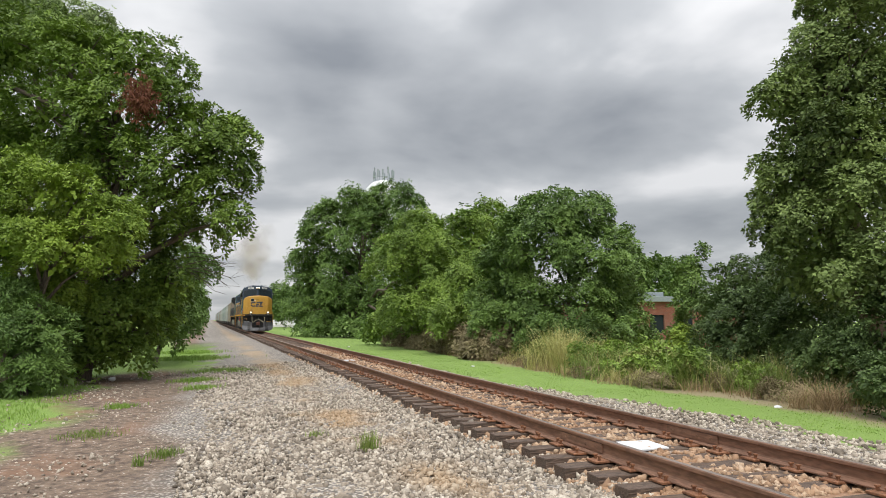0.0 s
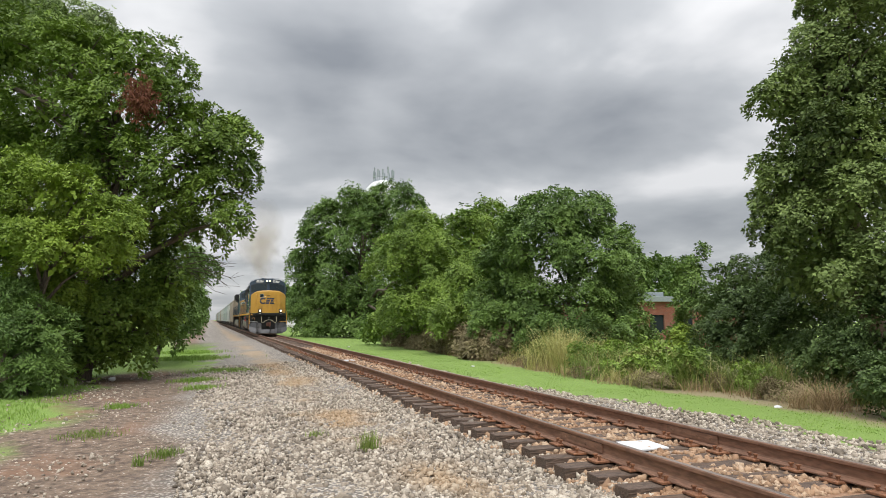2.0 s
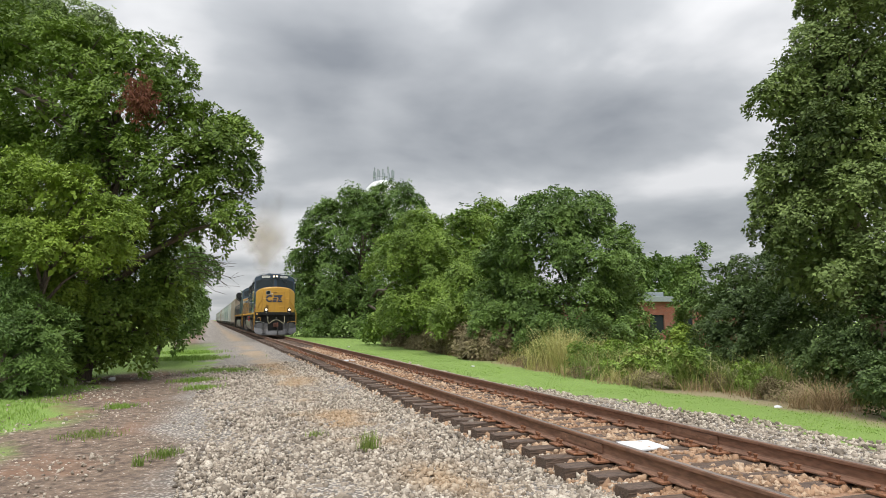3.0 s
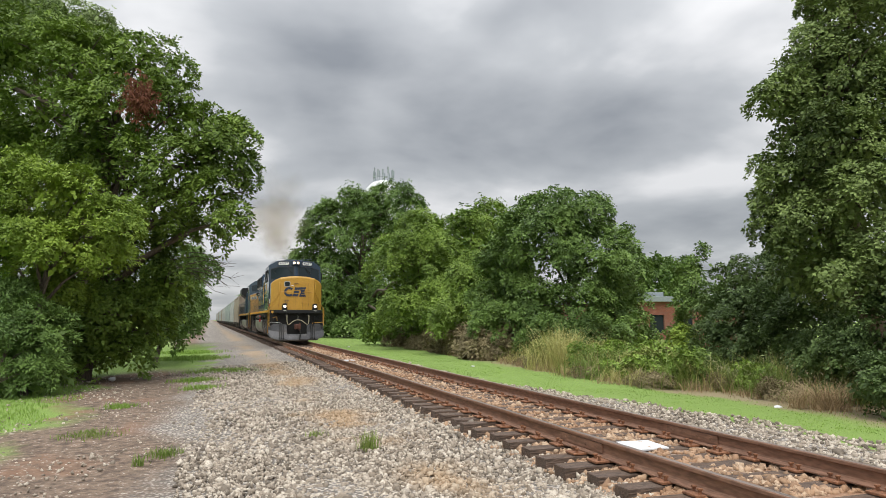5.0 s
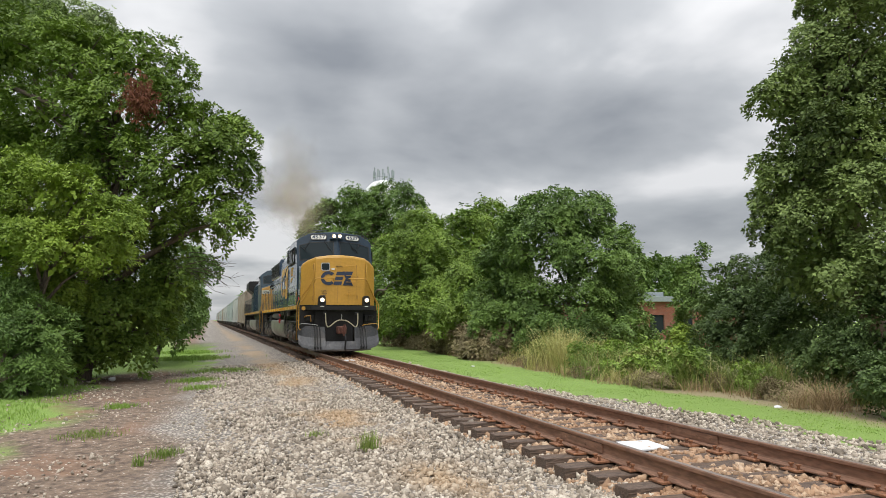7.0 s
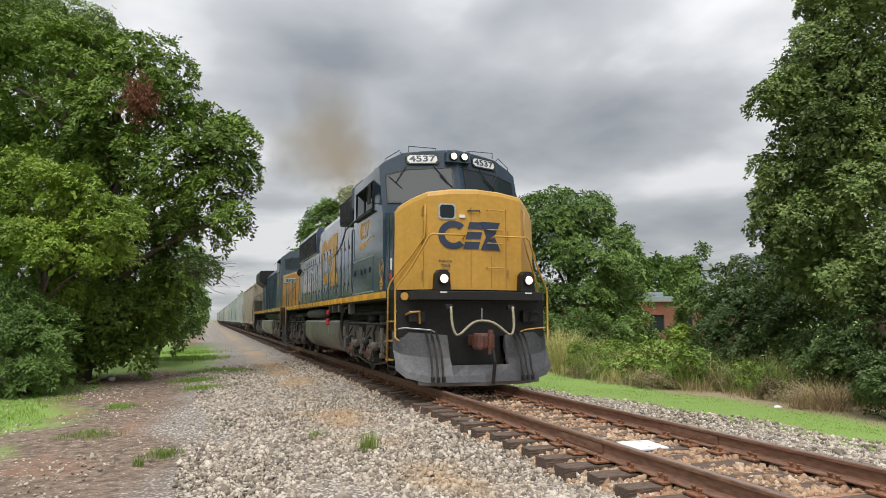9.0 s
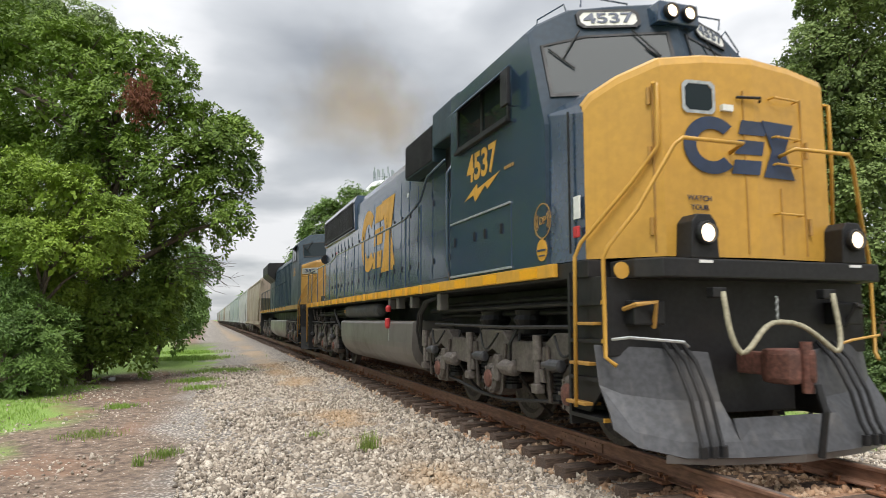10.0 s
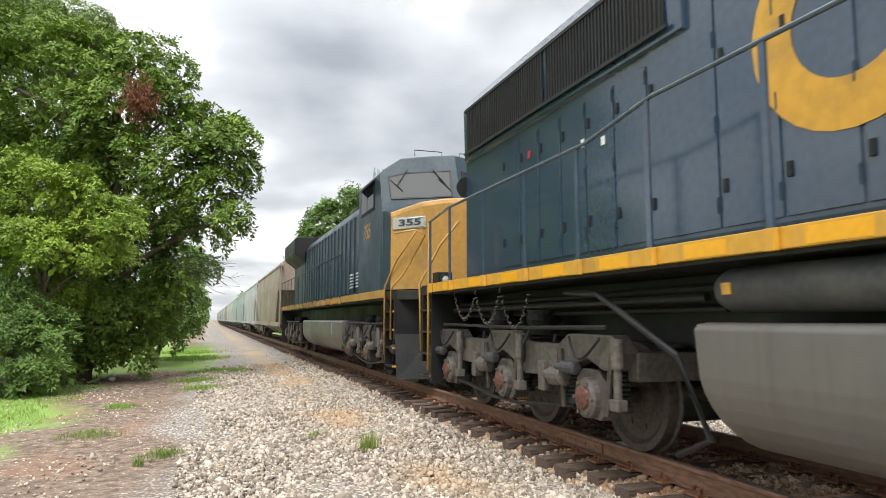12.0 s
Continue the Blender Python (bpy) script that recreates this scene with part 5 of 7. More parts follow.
        for k, wdt in enumerate([0.62, 0.62, 0.9, 0.9, 0.62, 0.62, 0.62, 0.62, 0.62, 0.62, 0.62, 0.62, 0.62, 0.9, 0.55, 0.55, 0.55, 0.55, 0.55, 0.55]):
            z1 = 3.36 if k < 2 else 3.86 if y < 7.0 else 4.12 if y < 12.4 else 3.62
            bm = bmesh.new()
            box(bm, min(s * 0.998, s * 1.014), max(s * 0.998, s * 1.014), y + 0.017, y + wdt - 0.017, 1.98, z1, 0.005)
            d = part("hood_door", bm, blue_paint, hd)
            for z in (2.25, 3.3):
                bm = bmesh.new()
                box(bm, min(s * 1.014, s * 1.034), max(s * 1.014, s * 1.034), y + wdt - 0.085, y + wdt - 0.045, z, z + 0.11, 0.005)
                part("latch", bm, black_steel, d)
            for z in (2.10, 2.75, 3.45):
                bm = bmesh.new()
                tube(bm, [(s * 1.018, y + 0.03, z), (s * 1.018, y + 0.03, z + 0.13)], 0.010, 6)
                part("hinge", bm, blue_worn, d)
            y += wdt
        bm = bmesh.new()
        box(bm, min(s * 1.0, s * 1.06), max(s * 1.0, s * 1.06), 7.2, 17.6, 1.90, 1.935)
        part("kick_ledge", bm, blue_worn, hd)
        pts = [(18.0, 1.75), (17.95, 2.78), (17.0, 2.87), (13.3, 2.87), (12.3, 3.00), (6.6, 3.00), (5.6, 3.02), (5.0, 3.12), (4.6, 3.45), (3.7, 3.52)]
        handrail(L, s, [17.9, 17.0, 15.75, 14.57, 13.45, 12.36, 11.17, 10.04, 8.89, 7.77, 6.65, 5.55, 4.65], pts[1:-2][::-1], blue_paint, foot=yellow_logo)
        bm = bmesh.new()
        tube(bm, [(s * 1.58, 5.0, 3.12), (s * 1.56, 4.75, 3.22), (s * 1.50, 4.55, 3.58), (s * 1.42, 3.9, 3.72)], 0.022, 8)
        tube(bm, [(s * 1.50, 3.40, 1.84), (s * 1.55, 3.42, 2.1), (s * 1.55, 3.42, 3.4), (s * 1.5, 3.36, 3.5)], 0.022, 8)
        part("grab_rail", bm, blue_paint, L, smooth=True)
        # rear step rails
        bm = bmesh.new()
        tube(bm, [(s * 1.57, 18.02, 0.5), (s * 1.57, 18.02, 1.75), (s * 1.57, 17.95, 2.78)], 0.022, 8)
        tube(bm, [(s * 1.50, 18.62, 0.7), (s * 1.53, 18.62, 1.85), (s * 1.2, 18.55, 2.5), (s * 0.9, 18.45, 2.9)], 0.02, 8)
        part("step_rail", bm, yellow_old, L, smooth=True)
        # reservoirs and underbody gear
        bm = bmesh.new()
        lathe(bm, [(8.30, 0.05), (8.33, 0.12), (8.42, 0.16), (11.78, 0.16), (11.87, 0.12), (11.90, 0.05)], (s * 1.30, 0, 1.475), "y", 20)
        bmesh.ops.recalc_face_normals(bm, faces=bm.faces[:])
        rs = part("air_reservoir", bm, plow_grey, L, "dark grey air reservoir", smooth=True)
        rs.data.set_sharp_from_angle(angle=radians(38))
        bm = bmesh.new()
        box(bm, s * 1.462 - 0.006, s * 1.462 + 0.006, 11.66, 11.74, 1.44, 1.52)
        part("sticker", bm, yellow_logo, rs)
    emblem(hd, (-10.10, 3.24), 1.56, 3.38, yellow_logo, "left", -1.018)
    bm = bmesh.new()
    for k in range(9):
        plate(bm, [(-9.62 + 0.125 * k, 2.36), (-9.53 + 0.125 * k, 2.36), (-9.53 + 0.125 * k, 2.47), (-9.62 + 0.125 * k, 2.47)], "left", -1.02)
    part("small_print", bm, yellow_logo, hd)
    for y, z in ((7.4, 3.75), (14.3, 3.12), (13.9, 3.05), (15.6, 3.3)):
        bm = bmesh.new()
        plate(bm, [(-y, z), (-y + 0.07, z), (-y + 0.07, z + 0.09), (-y, z + 0.09)], "left", -1.02)
        part("warning_sticker", bm, white_paint if y < 15 else red_paint, hd)
    bm = bmesh.new()
    box(bm, -0.45, 0.45, 7.6, 8.6, 4.64, 4.80, 0.03)
    box(bm, -0.35, 0.35, 9.2, 9.9, 4.64, 4.86, 0.04)
    for y in (13.4, 15.2, 16.8):
        lathe(bm, [(4.68, 0.62), (4.78, 0.62), (4.79, 0.55)], (0, y, 0), "z", 20)
    bmesh.ops.recalc_face_normals(bm, faces=bm.faces[:])
    part("roof_fan_deck", bm, blue_worn, hd)
    bm = bmesh.new()
    prism(bm, [(-1.0, 1.83), (1.0, 1.83), (0.9, 3.6), (-0.9, 3.6)], "y", 17.8, 17.86)
    part("hood_end", bm, blue_paint, hd)
    bm = bmesh.new()
    lathe(bm, [(17.92, 0.15), (17.90, 0.17), (17.86, 0.17)], (-0.98, 0, 3.35), "y", 20)
    bmesh.ops.recalc_face_normals(bm, faces=bm.faces[:])
    part("rear_bell", bm, black_steel, hd)
    step_well(L, 18.04, 1, yellow_old)
    bm = bmesh.new()
    box(bm, -1.5, 1.5, 18.55, 18.66, 0.6, 1.80, 0.01)
    part("rear_pilot", bm, black_steel, L)
    coupler(L, 18.6, 1, black_steel)
    # chains and small gear along the sill
    for y, sag in ((17.0, 0.30), (16.2, 0.36), (15.4, 0.4)):
        bm = bmesh.new()
        for k in range(22):
            u = k / 21
            z = 1.62 - sag * 4 * u * (1 - u) - 0.08 * u
            yy = y - 0.75 * u
            t = 0.03
            tube(bm, [(-1.50, yy - t * (k % 2), z - t * (1 - k % 2)), (-1.50 - 0.02, yy, z), (-1.50, yy + t * (k % 2), z + t * (1 - k % 2))], 0.008, 4)
        part("chain", bm, wheel_steel, L)
    for y in (3.9, 5.4, 6.3, 6.9):
        bm = bmesh.new()
        box(bm, -1.50, -1.36, y, y + 0.15, 1.47 - 0.06 * (y < 5), 1.66, 0.012)
        part("equipment_box", bm, tank_grey, L)
    bm = bmesh.new()
    lathe(bm, [(1.10, 0.03), (1.14, 0.055), (1.28, 0.055), (1.30, 0.03)], (-1.53, 6.96, 0), "z", 10)
    bmesh.ops.recalc_face_normals(bm, faces=bm.faces[:])
    part("fuel_cutoff", bm, red_paint, L, "red emergency fuel cut-off")
    bm = bmesh.new()
    lathe(bm, [(1.42, 0.05), (1.50, 0.06), (1.54, 0.03)], (-1.53, 6.9, 0), "z", 10)
    bmesh.ops.recalc_face_normals(bm, faces=bm.faces[:])
    part("pull_ring", bm, red_paint, L, "red pull handle")
    bm = bmesh.new()
    for z, x in ((1.52, -1.1), (1.44, -1.2), (1.36, -1.0)):
        for y0, y1 in ((0.3, 5.2), (12.2, 17.8)):
            tube(bm, [(x, y0, z), (x, y1, z - 0.03)], 0.035, 8)
            part("underbody_pipe", bm, black_steel, L)
            bm = bmesh.new()
    tube(bm, [(-1.3, 14.2, 1.55), (-1.42, 13.4, 1.5), (-1.45, 12.8, 1.25), (-1.42, 12.3, 1.0), (-1.3, 12.1, 0.4), (-1.2, 12.6, 0.2)], 0.03, 8)
    part("underbody_pipe", bm, black_steel, L)
    for dy in (0.0, 0.14):
        bm = bmesh.new()
        tube(bm, [(-1.40, 4.25 + dy, 1.62), (-1.46, 4.62 + dy, 1.56), (-1.48, 4.92 + dy, 1.36), (-1.46, 5.04 + dy, 1.08), (-1.40, 5.04 + dy, 0.78), (-1.28, 4.92 + dy, 0.52)], 0.032, 8)
        part("cable_loop", bm, black_steel, L, "thick black cable loop", smooth=True)
    loco_truck(L, 2.30, 2.03, 0.53, 1)
    loco_truck(L, 15.72, 1.97, 0.53, -1)
    return L


def make_second():
    L = empty("locomotive", "faded blue-grey diesel locomotive with dirty golden nose", "locomotive")
    TRAIN.append((L, 20.9))
    under_frame(L, -0.3, 20.1, (4.7, 12.6), blue_worn)
    side_stripe(L, 0.15, 20.0, 1.70, 1.86, yellow_old, 9, False)
    c = cab(L, blue_worn, 4.72, 1.50, 2.75, 0.42)
    tops = [3.38, 3.40, 3.46, 3.54, 3.62, 3.66, 3.62, 3.54, 3.46, 3.40, 3.38]
    N = nose(L, -0.72, tops, yellow_old, blue_worn, 0.55, [t + 0.12 for t in tops], base=1.85)
    windshield(c, [(-1.30, 3.76), (-0.16, 3.80), (-0.15, 4.34), (-1.0, 4.30), (-1.32, 4.22)])
    windshield(c, [(1.30, 3.76), (1.32, 4.22), (1.0, 4.30), (0.15, 4.34), (0.16, 3.80)])
    ny = lambda x: nose_y(x, -0.72)
    for x0, x1 in ((-1.40, -0.95), (0.95, 1.40)):
        number_board(L, x0, x1, 3.05, 3.22, "355", y=lambda x: ny(x), on_cab=False, trim=silver, corner=0.008)
    for x in (-0.62, 0.62):
        bm = bmesh.new()
        box(bm, x - 0.15, x + 0.15, -0.92, -0.5, 1.86, 2.16, 0.02)
        hb = part("ditch_light_housing", bm, black_steel, L)
        lamp(hb, x, -0.93, 2.02, 0.085, lamp_off, "ditch_light")
    for x0, x1 in ((-0.8, -0.2), (0.2, 0.8)):
        bm = bmesh.new()
        tube(bm, [(x0, 0.5, 4.70), (x0, 0.5, 4.82), (x1, 0.5, 4.82), (x1, 0.5, 4.70)], 0.011, 6)
        part("roof_grab_rail", bm, blue_worn, c)
    for s in (-1, 1):
        bm = bmesh.new()
        box(bm, min(s * 1.499, s * 1.515), max(s * 1.499, s * 1.515), 1.15, 2.45, 3.62, 4.24, 0.004)
        fr = part("side_window_frame", bm, black_steel, c)
        for a, b in ((1.2, 1.78), (1.84, 2.40)):
            bm = bmesh.new()
            box(bm, min(s * 1.514, s * 1.519), max(s * 1.514, s * 1.519), a, b, 3.68, 4.18)
            part("side_window", bm, cab_glass, fr)
        bm = bmesh.new()
        prism(bm, [(s * 1.50, 4.28), (s * 1.68, 4.12), (s * 1.68, 4.10), (s * 1.50, 4.26)], "y", 1.1, 2.5)
        part("window_visor", bm, blue_worn, c)
        bm = bmesh.new()
        tube(bm, [(s * 1.50, -0.56, 2.9), (s * 1.16, -0.72, 2.96), (s * 0.95, -0.75, 2.86), (s * 1.36, -0.62, 2.1), (s * 1.52, -0.50, 1.9), (s * 1.54, -0.45, 1.8), (s * 1.54, -0.45, 0.9)], 0.019, 8)
        tube(bm, [(s * 1.545, 0.02, 0.6), (s * 1.545, 0.02, 1.9), (s * 1.40, -0.3, 2.4), (s * 1.10, -0.66, 2.95)], 0.019, 8)
        part("step_rail", bm, yellow_old, L, "yellow step rail", smooth=True)
        # louvred lockers
        for a, b, z0, z1 in ((2.95, 3.55, 1.98, 3.0), (3.65, 4.15, 1.98, 3.0), (4.5, 4.85, 2.12, 2.5), (5.3, 5.65, 2.12, 2.5)):
            bm = bmesh.new()
            z = z0
            while z < z1:
                prism(bm, [(s * 1.10, z), (s * 1.15, z), (s * 1.12, z + 0.05), (s * 1.10, z + 0.05)], "y", a, b)
                z += 0.085
            tagged(part("louvre", bm, silver, L, "bare metal louvres"), kind="stuff")
        y = 4.3
        hz = bmesh.new()
        box(hz, min(s * 1.0, s * 1.13), max(s * 1.0, s * 1.13), 2.75, 4.25, 1.86, 4.35, 0.02)
        part("equipment_cabinet", hz, blue_worn, L)
        while y < 16.0:
            bm = bmesh.new()
            box(bm, min(s * 0.998, s * 1.016), max(s * 0.998, s * 1.016), y + 0.012, y + 0.60, 2.55 if y < 6 else 2.0, 4.0, 0.005)
            part("hood_door", bm, blue_worn, L)
            bm = bmesh.new()
            box(bm, min(s * 1.0, s * 1.05), max(s * 1.0, s * 1.05), y - 0.02, y + 0.02, 2.0, 4.1)
            part("hood_rib", bm, blue_worn, L)
            y += 0.64
        bm = bmesh.new()
        prism(bm, [(s * 0.9, 3.55), (s * 1.45, 3.95), (s * 1.50, 4.05), (s * 1.50, 4.62), (s * 1.42, 4.70), (s * 0.5, 4.74), (s * 0.5, 3.55)], "y", 15.8, 19.6, 0.015)
        rw = part("radiator_wing", bm, black_steel, L, "wide black radiator wing")
        bm = bmesh.new()
        for k in range(10):
            y = 15.95 + 0.37 * k
            box(bm, min(s * 1.498, s * 1.512), max(s * 1.498, s * 1.512), y, y + 0.28, 4.12, 4.56)
        part("wing_screen", bm, grille_black, rw)
        handrail(L, s, [1.0 + 1.25 * k for k in range(3, 16)], [(4.4, 2.95), (19.9, 2.95)], blue_worn, foot=yellow_old)
        bm = bmesh.new()
        for y in (6.4, 7.6, 8.8):
            lathe(bm, [(y, 0.1), (y + 0.08, 0.2), (y + 1.0, 0.2), (y + 1.08, 0.1)], (s * 1.30, 0, 1.02), "y", 16)
        bmesh.ops.recalc_face_normals(bm, faces=bm.faces[:])
        part("air_reservoir", bm, tank_grey, L)
    text_mesh("cab_number", "355", 0.34, yellow_old, c, (-1.503, 1.85, 3.2), "left", "faded yellow numerals")
    bm = bmesh.new()
    prism(bm, [(-1.0, 1.85), (1.0, 1.85), (1.0, 4.15), (0.85, 4.40), (0.5, 4.5), (-0.5, 4.5), (-0.85, 4.40), (-1.0, 4.15)], "y", 2.7, 19.7, 0.012)
    part("long_hood", bm, blue_worn, L, "faded blue-grey engine hood")
    bm = bmesh.new()
    box(bm, -0.6, 0.6, 7.2, 8.6, 4.45, 4.72, 0.05)
    part("exhaust_stack", bm, black_steel, L)
    bm = bmesh.new()
    prism(bm, [(-1.45, -0.55), (-1.1, -0.95), (1.1, -0.95), (1.45, -0.55), (1.45, -0.3), (-1.45, -0.3)], "z", 1.64, 1.82, 0.015)
    part("anticlimber", bm, black_steel, L)
    bm = bmesh.new()
    skin(bm, [[(x, -0.75 - 0.30 * (1 - abs(x) / 1.5), 0.18), (x, -0.60 - 0.22 * (1 - abs(x) / 1.5), 1.0)] for x in (-1.5, -0.75, 0, 0.75, 1.5)])
    box(bm, -1.5, 1.5, -0.58, -0.50, 0.9, 1.66)
    bmesh.ops.recalc_face_normals(bm, faces=bm.faces[:])
    part("snow_plow", bm, black_steel, L)
    step_well(L, 0.05, -1, yellow_old)
    step_well(L, 20.05, 1, yellow_old)
    coupler(L, -0.35, -1, black_steel)
    coupler(L, 20.5, 1, black_steel)
    bm = bmesh.new()
    box(bm, -1.5, 1.5, 20.5, 20.6, 0.7, 1.85)
    box(bm, -0.7, 0.7, 20.0, 20.5, 1.1, 1.7)
    part("rear_pilot", bm, black_steel, L)
    loco_truck(L, 2.5, 2.05, 0.53, 1)
    loco_truck(L, 16.6, 2.05, 0.53, -1)
    return L


make_lead()
make_second()


def make_hopper(paint, label):
    """A covered grain hopper: bulging sides, ribbed, sloped ends, roof walk, ladders and two trucks."""
    H = empty("hopper_car", label, "hopper car", "covered hopper cars of the train")
    ln = 17.6
    sec = [(0, 4.62), (0.45, 4.60), (0.95, 4.48), (1.32, 4.22), (1.50, 3.85), (1.58, 3.0), (1.58, 2.0), (1.54, 1.30), (1.50, 1.02), (1.20, 0.98), (0, 0.98)]
    ring = sec + [(-x, z) for x, z in sec[-2:0:-1]]
    bm = bmesh.new()
    loops = []
    for y, cut in ((0.75, 2.75), (2.0, 1.70), (2.9, 0.98), (8.8, 0.98), (14.7, 0.98), (15.6, 1.70), (16.85, 2.75)):
        loops.append([bm.verts.new((x, y, max(z, cut))) for x, z in ring])
    n = len(ring)
    for a, b in zip(loops, loops[1:]):
        for k in range(n):
            bm.faces.new((a[k], a[(k + 1) % n], b[(k + 1) % n], b[k]))
    bm.faces.new(loops[0][::-1])
    bm.faces.new(loops[-1])
    bmesh.ops.recalc_face_normals(bm, faces=bm.faces[:])
    body = part("hopper_body", bm, paint, H)
    for s in (-1, 1):
        bm = bmesh.new()
        box(bm, min(s * 1.46, s * 1.60), max(s * 1.46, s * 1.60), 0.1, 17.5, 0.94, 1.14, 0.01)
        part("side_sill", bm, paint, H)
        bm = bmesh.new()
        box(bm, min(s * 1.36, s * 1.52), max(s * 1.36, s * 1.52), 0.5, 17.1, 3.92, 4.02, 0.01)
        part("top_chord", bm, paint, H)
        for k in range(3):
            y = 3.3 + k * 5.4
            bm = bmesh.new()
            box(bm, min(s * 1.575, s * 1.592), max(s * 1.575, s * 1.592), y, y + 0.06, 1.1, 3.3)
            part("side_seam", bm, paint, body)
        for y in (0.25, 17.25):
            bm = bmesh.new()
            tube(bm, [(s * 1.50, y, 1.1), (s * 1.50, y, 3.9)], 0.03, 6)
            tube(bm, [(s * 1.50, y + (0.5 if y < 9 else -0.5), 0.6), (s * 1.50, y + (0.5 if y < 9 else -0.5), 4.1)], 0.02, 6)
            for z in range(9):
                tube(bm, [(s * 1.50, y, 0.7 + 0.38 * z), (s * 1.50, y + (0.5 if y < 9 else -0.5), 0.7 + 0.38 * z)], 0.013, 4)
            part("ladder", bm, paint, H)
    bm = bmesh.new()
    box(bm, -0.32, 0.32, 0.6, 17.0, 4.66, 4.72, 0.01)
    for k in range(8):
        box(bm, -0.42, 0.42, 1.4 + k * 2.0, 2.5 + k * 2.0, 4.58, 4.70, 0.02)
    part("roof_walk", bm, tank_grey, H)
    for y in (4.6, 8.8, 13.0):
        bm = bmesh.new()
        lo = [bm.verts.new(p) for p in ((-0.35, y - 0.35, 0.35), (0.35, y - 0.35, 0.35), (0.35, y + 0.35, 0.35), (-0.35, y + 0.35, 0.35))]
        hi = [bm.verts.new(p) for p in ((-1.3, y - 1.9, 1.0), (1.3, y - 1.9, 1.0), (1.3, y + 1.9, 1.0), (-1.3, y + 1.9, 1.0))]
        for k in range(4):
            bm.faces.new((lo[k], lo[(k + 1) % 4], hi[(k + 1) % 4], hi[k]))
        bm.faces.new(lo[::-1])
        part("discharge_chute", bm, paint, H)
    bm = bmesh.new()
    box(bm, -0.35, 0.35, 0.0, 17.6, 0.80, 1.05, 0.02)
    for y in (0.05, 17.35):
        box(bm, -1.5, 1.5, y, y + 0.2, 0.85, 1.12, 0.02)
        prism(bm, [(y + 0.1, 1.1), (y + (1.6 if y < 9 else -1.4), 2.3), (y + (1.7 if y < 9 else -1.5), 2.3), (y + 0.25, 1.1)], "x", -0.1, 0.1)
    part("centre_sill", bm, black_steel, H)
    coupler(H, 0.3, -1, black_steel)
    coupler(H, 17.3, 1, black_steel)
    sets = []
    for yc in (1.75, 15.85):
        bm = bmesh.new()
        for s in (-1, 1):
            prism(bm, [(yc - 1.15, 0.42), (yc - 0.95, 0.72), (yc - 0.4, 0.78), (yc + 0.4, 0.78), (yc + 0.95, 0.72), (yc + 1.15, 0.42), (yc + 0.75, 0.40), (yc + 0.5, 0.22), (yc - 0.5, 0.22), (yc - 0.75, 0.40)], "x", min(s * 0.93, s * 1.12), max(s * 0.93, s * 1.12), 0.02)
        box(bm, -1.2, 1.2, yc - 0.22, yc + 0.22, 0.42, 0.80, 0.02)
        part("truck_frame", bm, wheel_steel, H)
        for k in (-0.88, 0.88):
            sets.append((make_wheelset(0.45, 0.735, H, yc + k, 1.05), 0.45, yc + k))
    return H, sets


def make_cars():
    paints = {
        "tan": surf("tan_hopper_paint", (0.29, 0.235, 0.185), 0.6, 0, 8, 0.08, (0.15, 0.115, 0.09), 0.5, 0.6, 0.03, streak=0.4),
        "grey": surf("light_grey_hopper_paint", (0.40, 0.41, 0.405), 0.6, 0, 8, 0.08, (0.22, 0.20, 0.18), 0.5, 0.6, 0.03, streak=0.4),
        "green": surf("pale_green_hopper_paint", (0.30, 0.35, 0.345), 0.6, 0, 8, 0.08, (0.24, 0.25, 0.24), 0.5, 0.6, 0.03, streak=0.4),
    }
    words = {"tan": "dusty tan covered hopper car with ribbed bulging sides", "grey": "light grey covered hopper car with streaked sides",
             "green": "pale grey-green covered hopper car"}
    order = ["tan", "grey", "green", "green", "grey", "grey", "tan", "grey", "green", "grey", "tan", "grey", "grey", "green", "tan"]
    first = {}
    for i, kind in enumerate(order):
        off = 41.95 + 18.3 * i
        if kind not in first:
            H, sets = make_hopper(paints[kind], words[kind])
            first[kind] = H
            if i < 2:
                SPIN.extend(sets)
        else:
            H = copy_thing(first[kind], Matrix.Identity(4))
        TRAIN.append((H, off))


make_cars()
# ---- trees, shrubs and weeds ----
bark = surf("grey_brown_bark", (0.11, 0.085, 0.065), 0.9, 0, 18, 0.4, (0.05, 0.04, 0.032), 3, 0.7, 0.8, (3, 3, 0.5))
leaf_deep = leaf_mat("deep_green_leaf", (0.042, 0.082, 0.013), (0.201, 0.301, 0.041))
leaf_bright = leaf_mat("bright_green_leaf", (0.084, 0.146, 0.016), (0.275, 0.38, 0.049))
leaf_mid = leaf_mat("mid_green_leaf", (0.038, 0.078, 0.018), (0.187, 0.295, 0.065))
leaf_light = leaf_mat("light_green_leaf", (0.063, 0.114, 0.018), (0.253, 0.371, 0.06))
leaf_fern = leaf_mat("feathery_green_leaf", (0.046, 0.090, 0.020), (0.165, 0.265, 0.056))
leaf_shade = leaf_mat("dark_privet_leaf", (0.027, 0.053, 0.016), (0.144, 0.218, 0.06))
leaf_olive = leaf_mat("olive_green_leaf", (0.044, 0.073, 0.021), (0.235, 0.317, 0.09))
# haze and light through the leaves are mixed into this paler green
leaf_hazed = leaf_mat("hazed_green_leaf", (0.11, 0.165, 0.055), (0.29, 0.375, 0.145))
leaf_dead = leaf_mat("dead_brown_leaf", (0.12, 0.045, 0.026), (0.24, 0.095, 0.05), 0.8)
bramble_brown = leaf_mat("brown_bramble_leaf", (0.12, 0.098, 0.054), (0.38, 0.32, 0.18), 0.8)
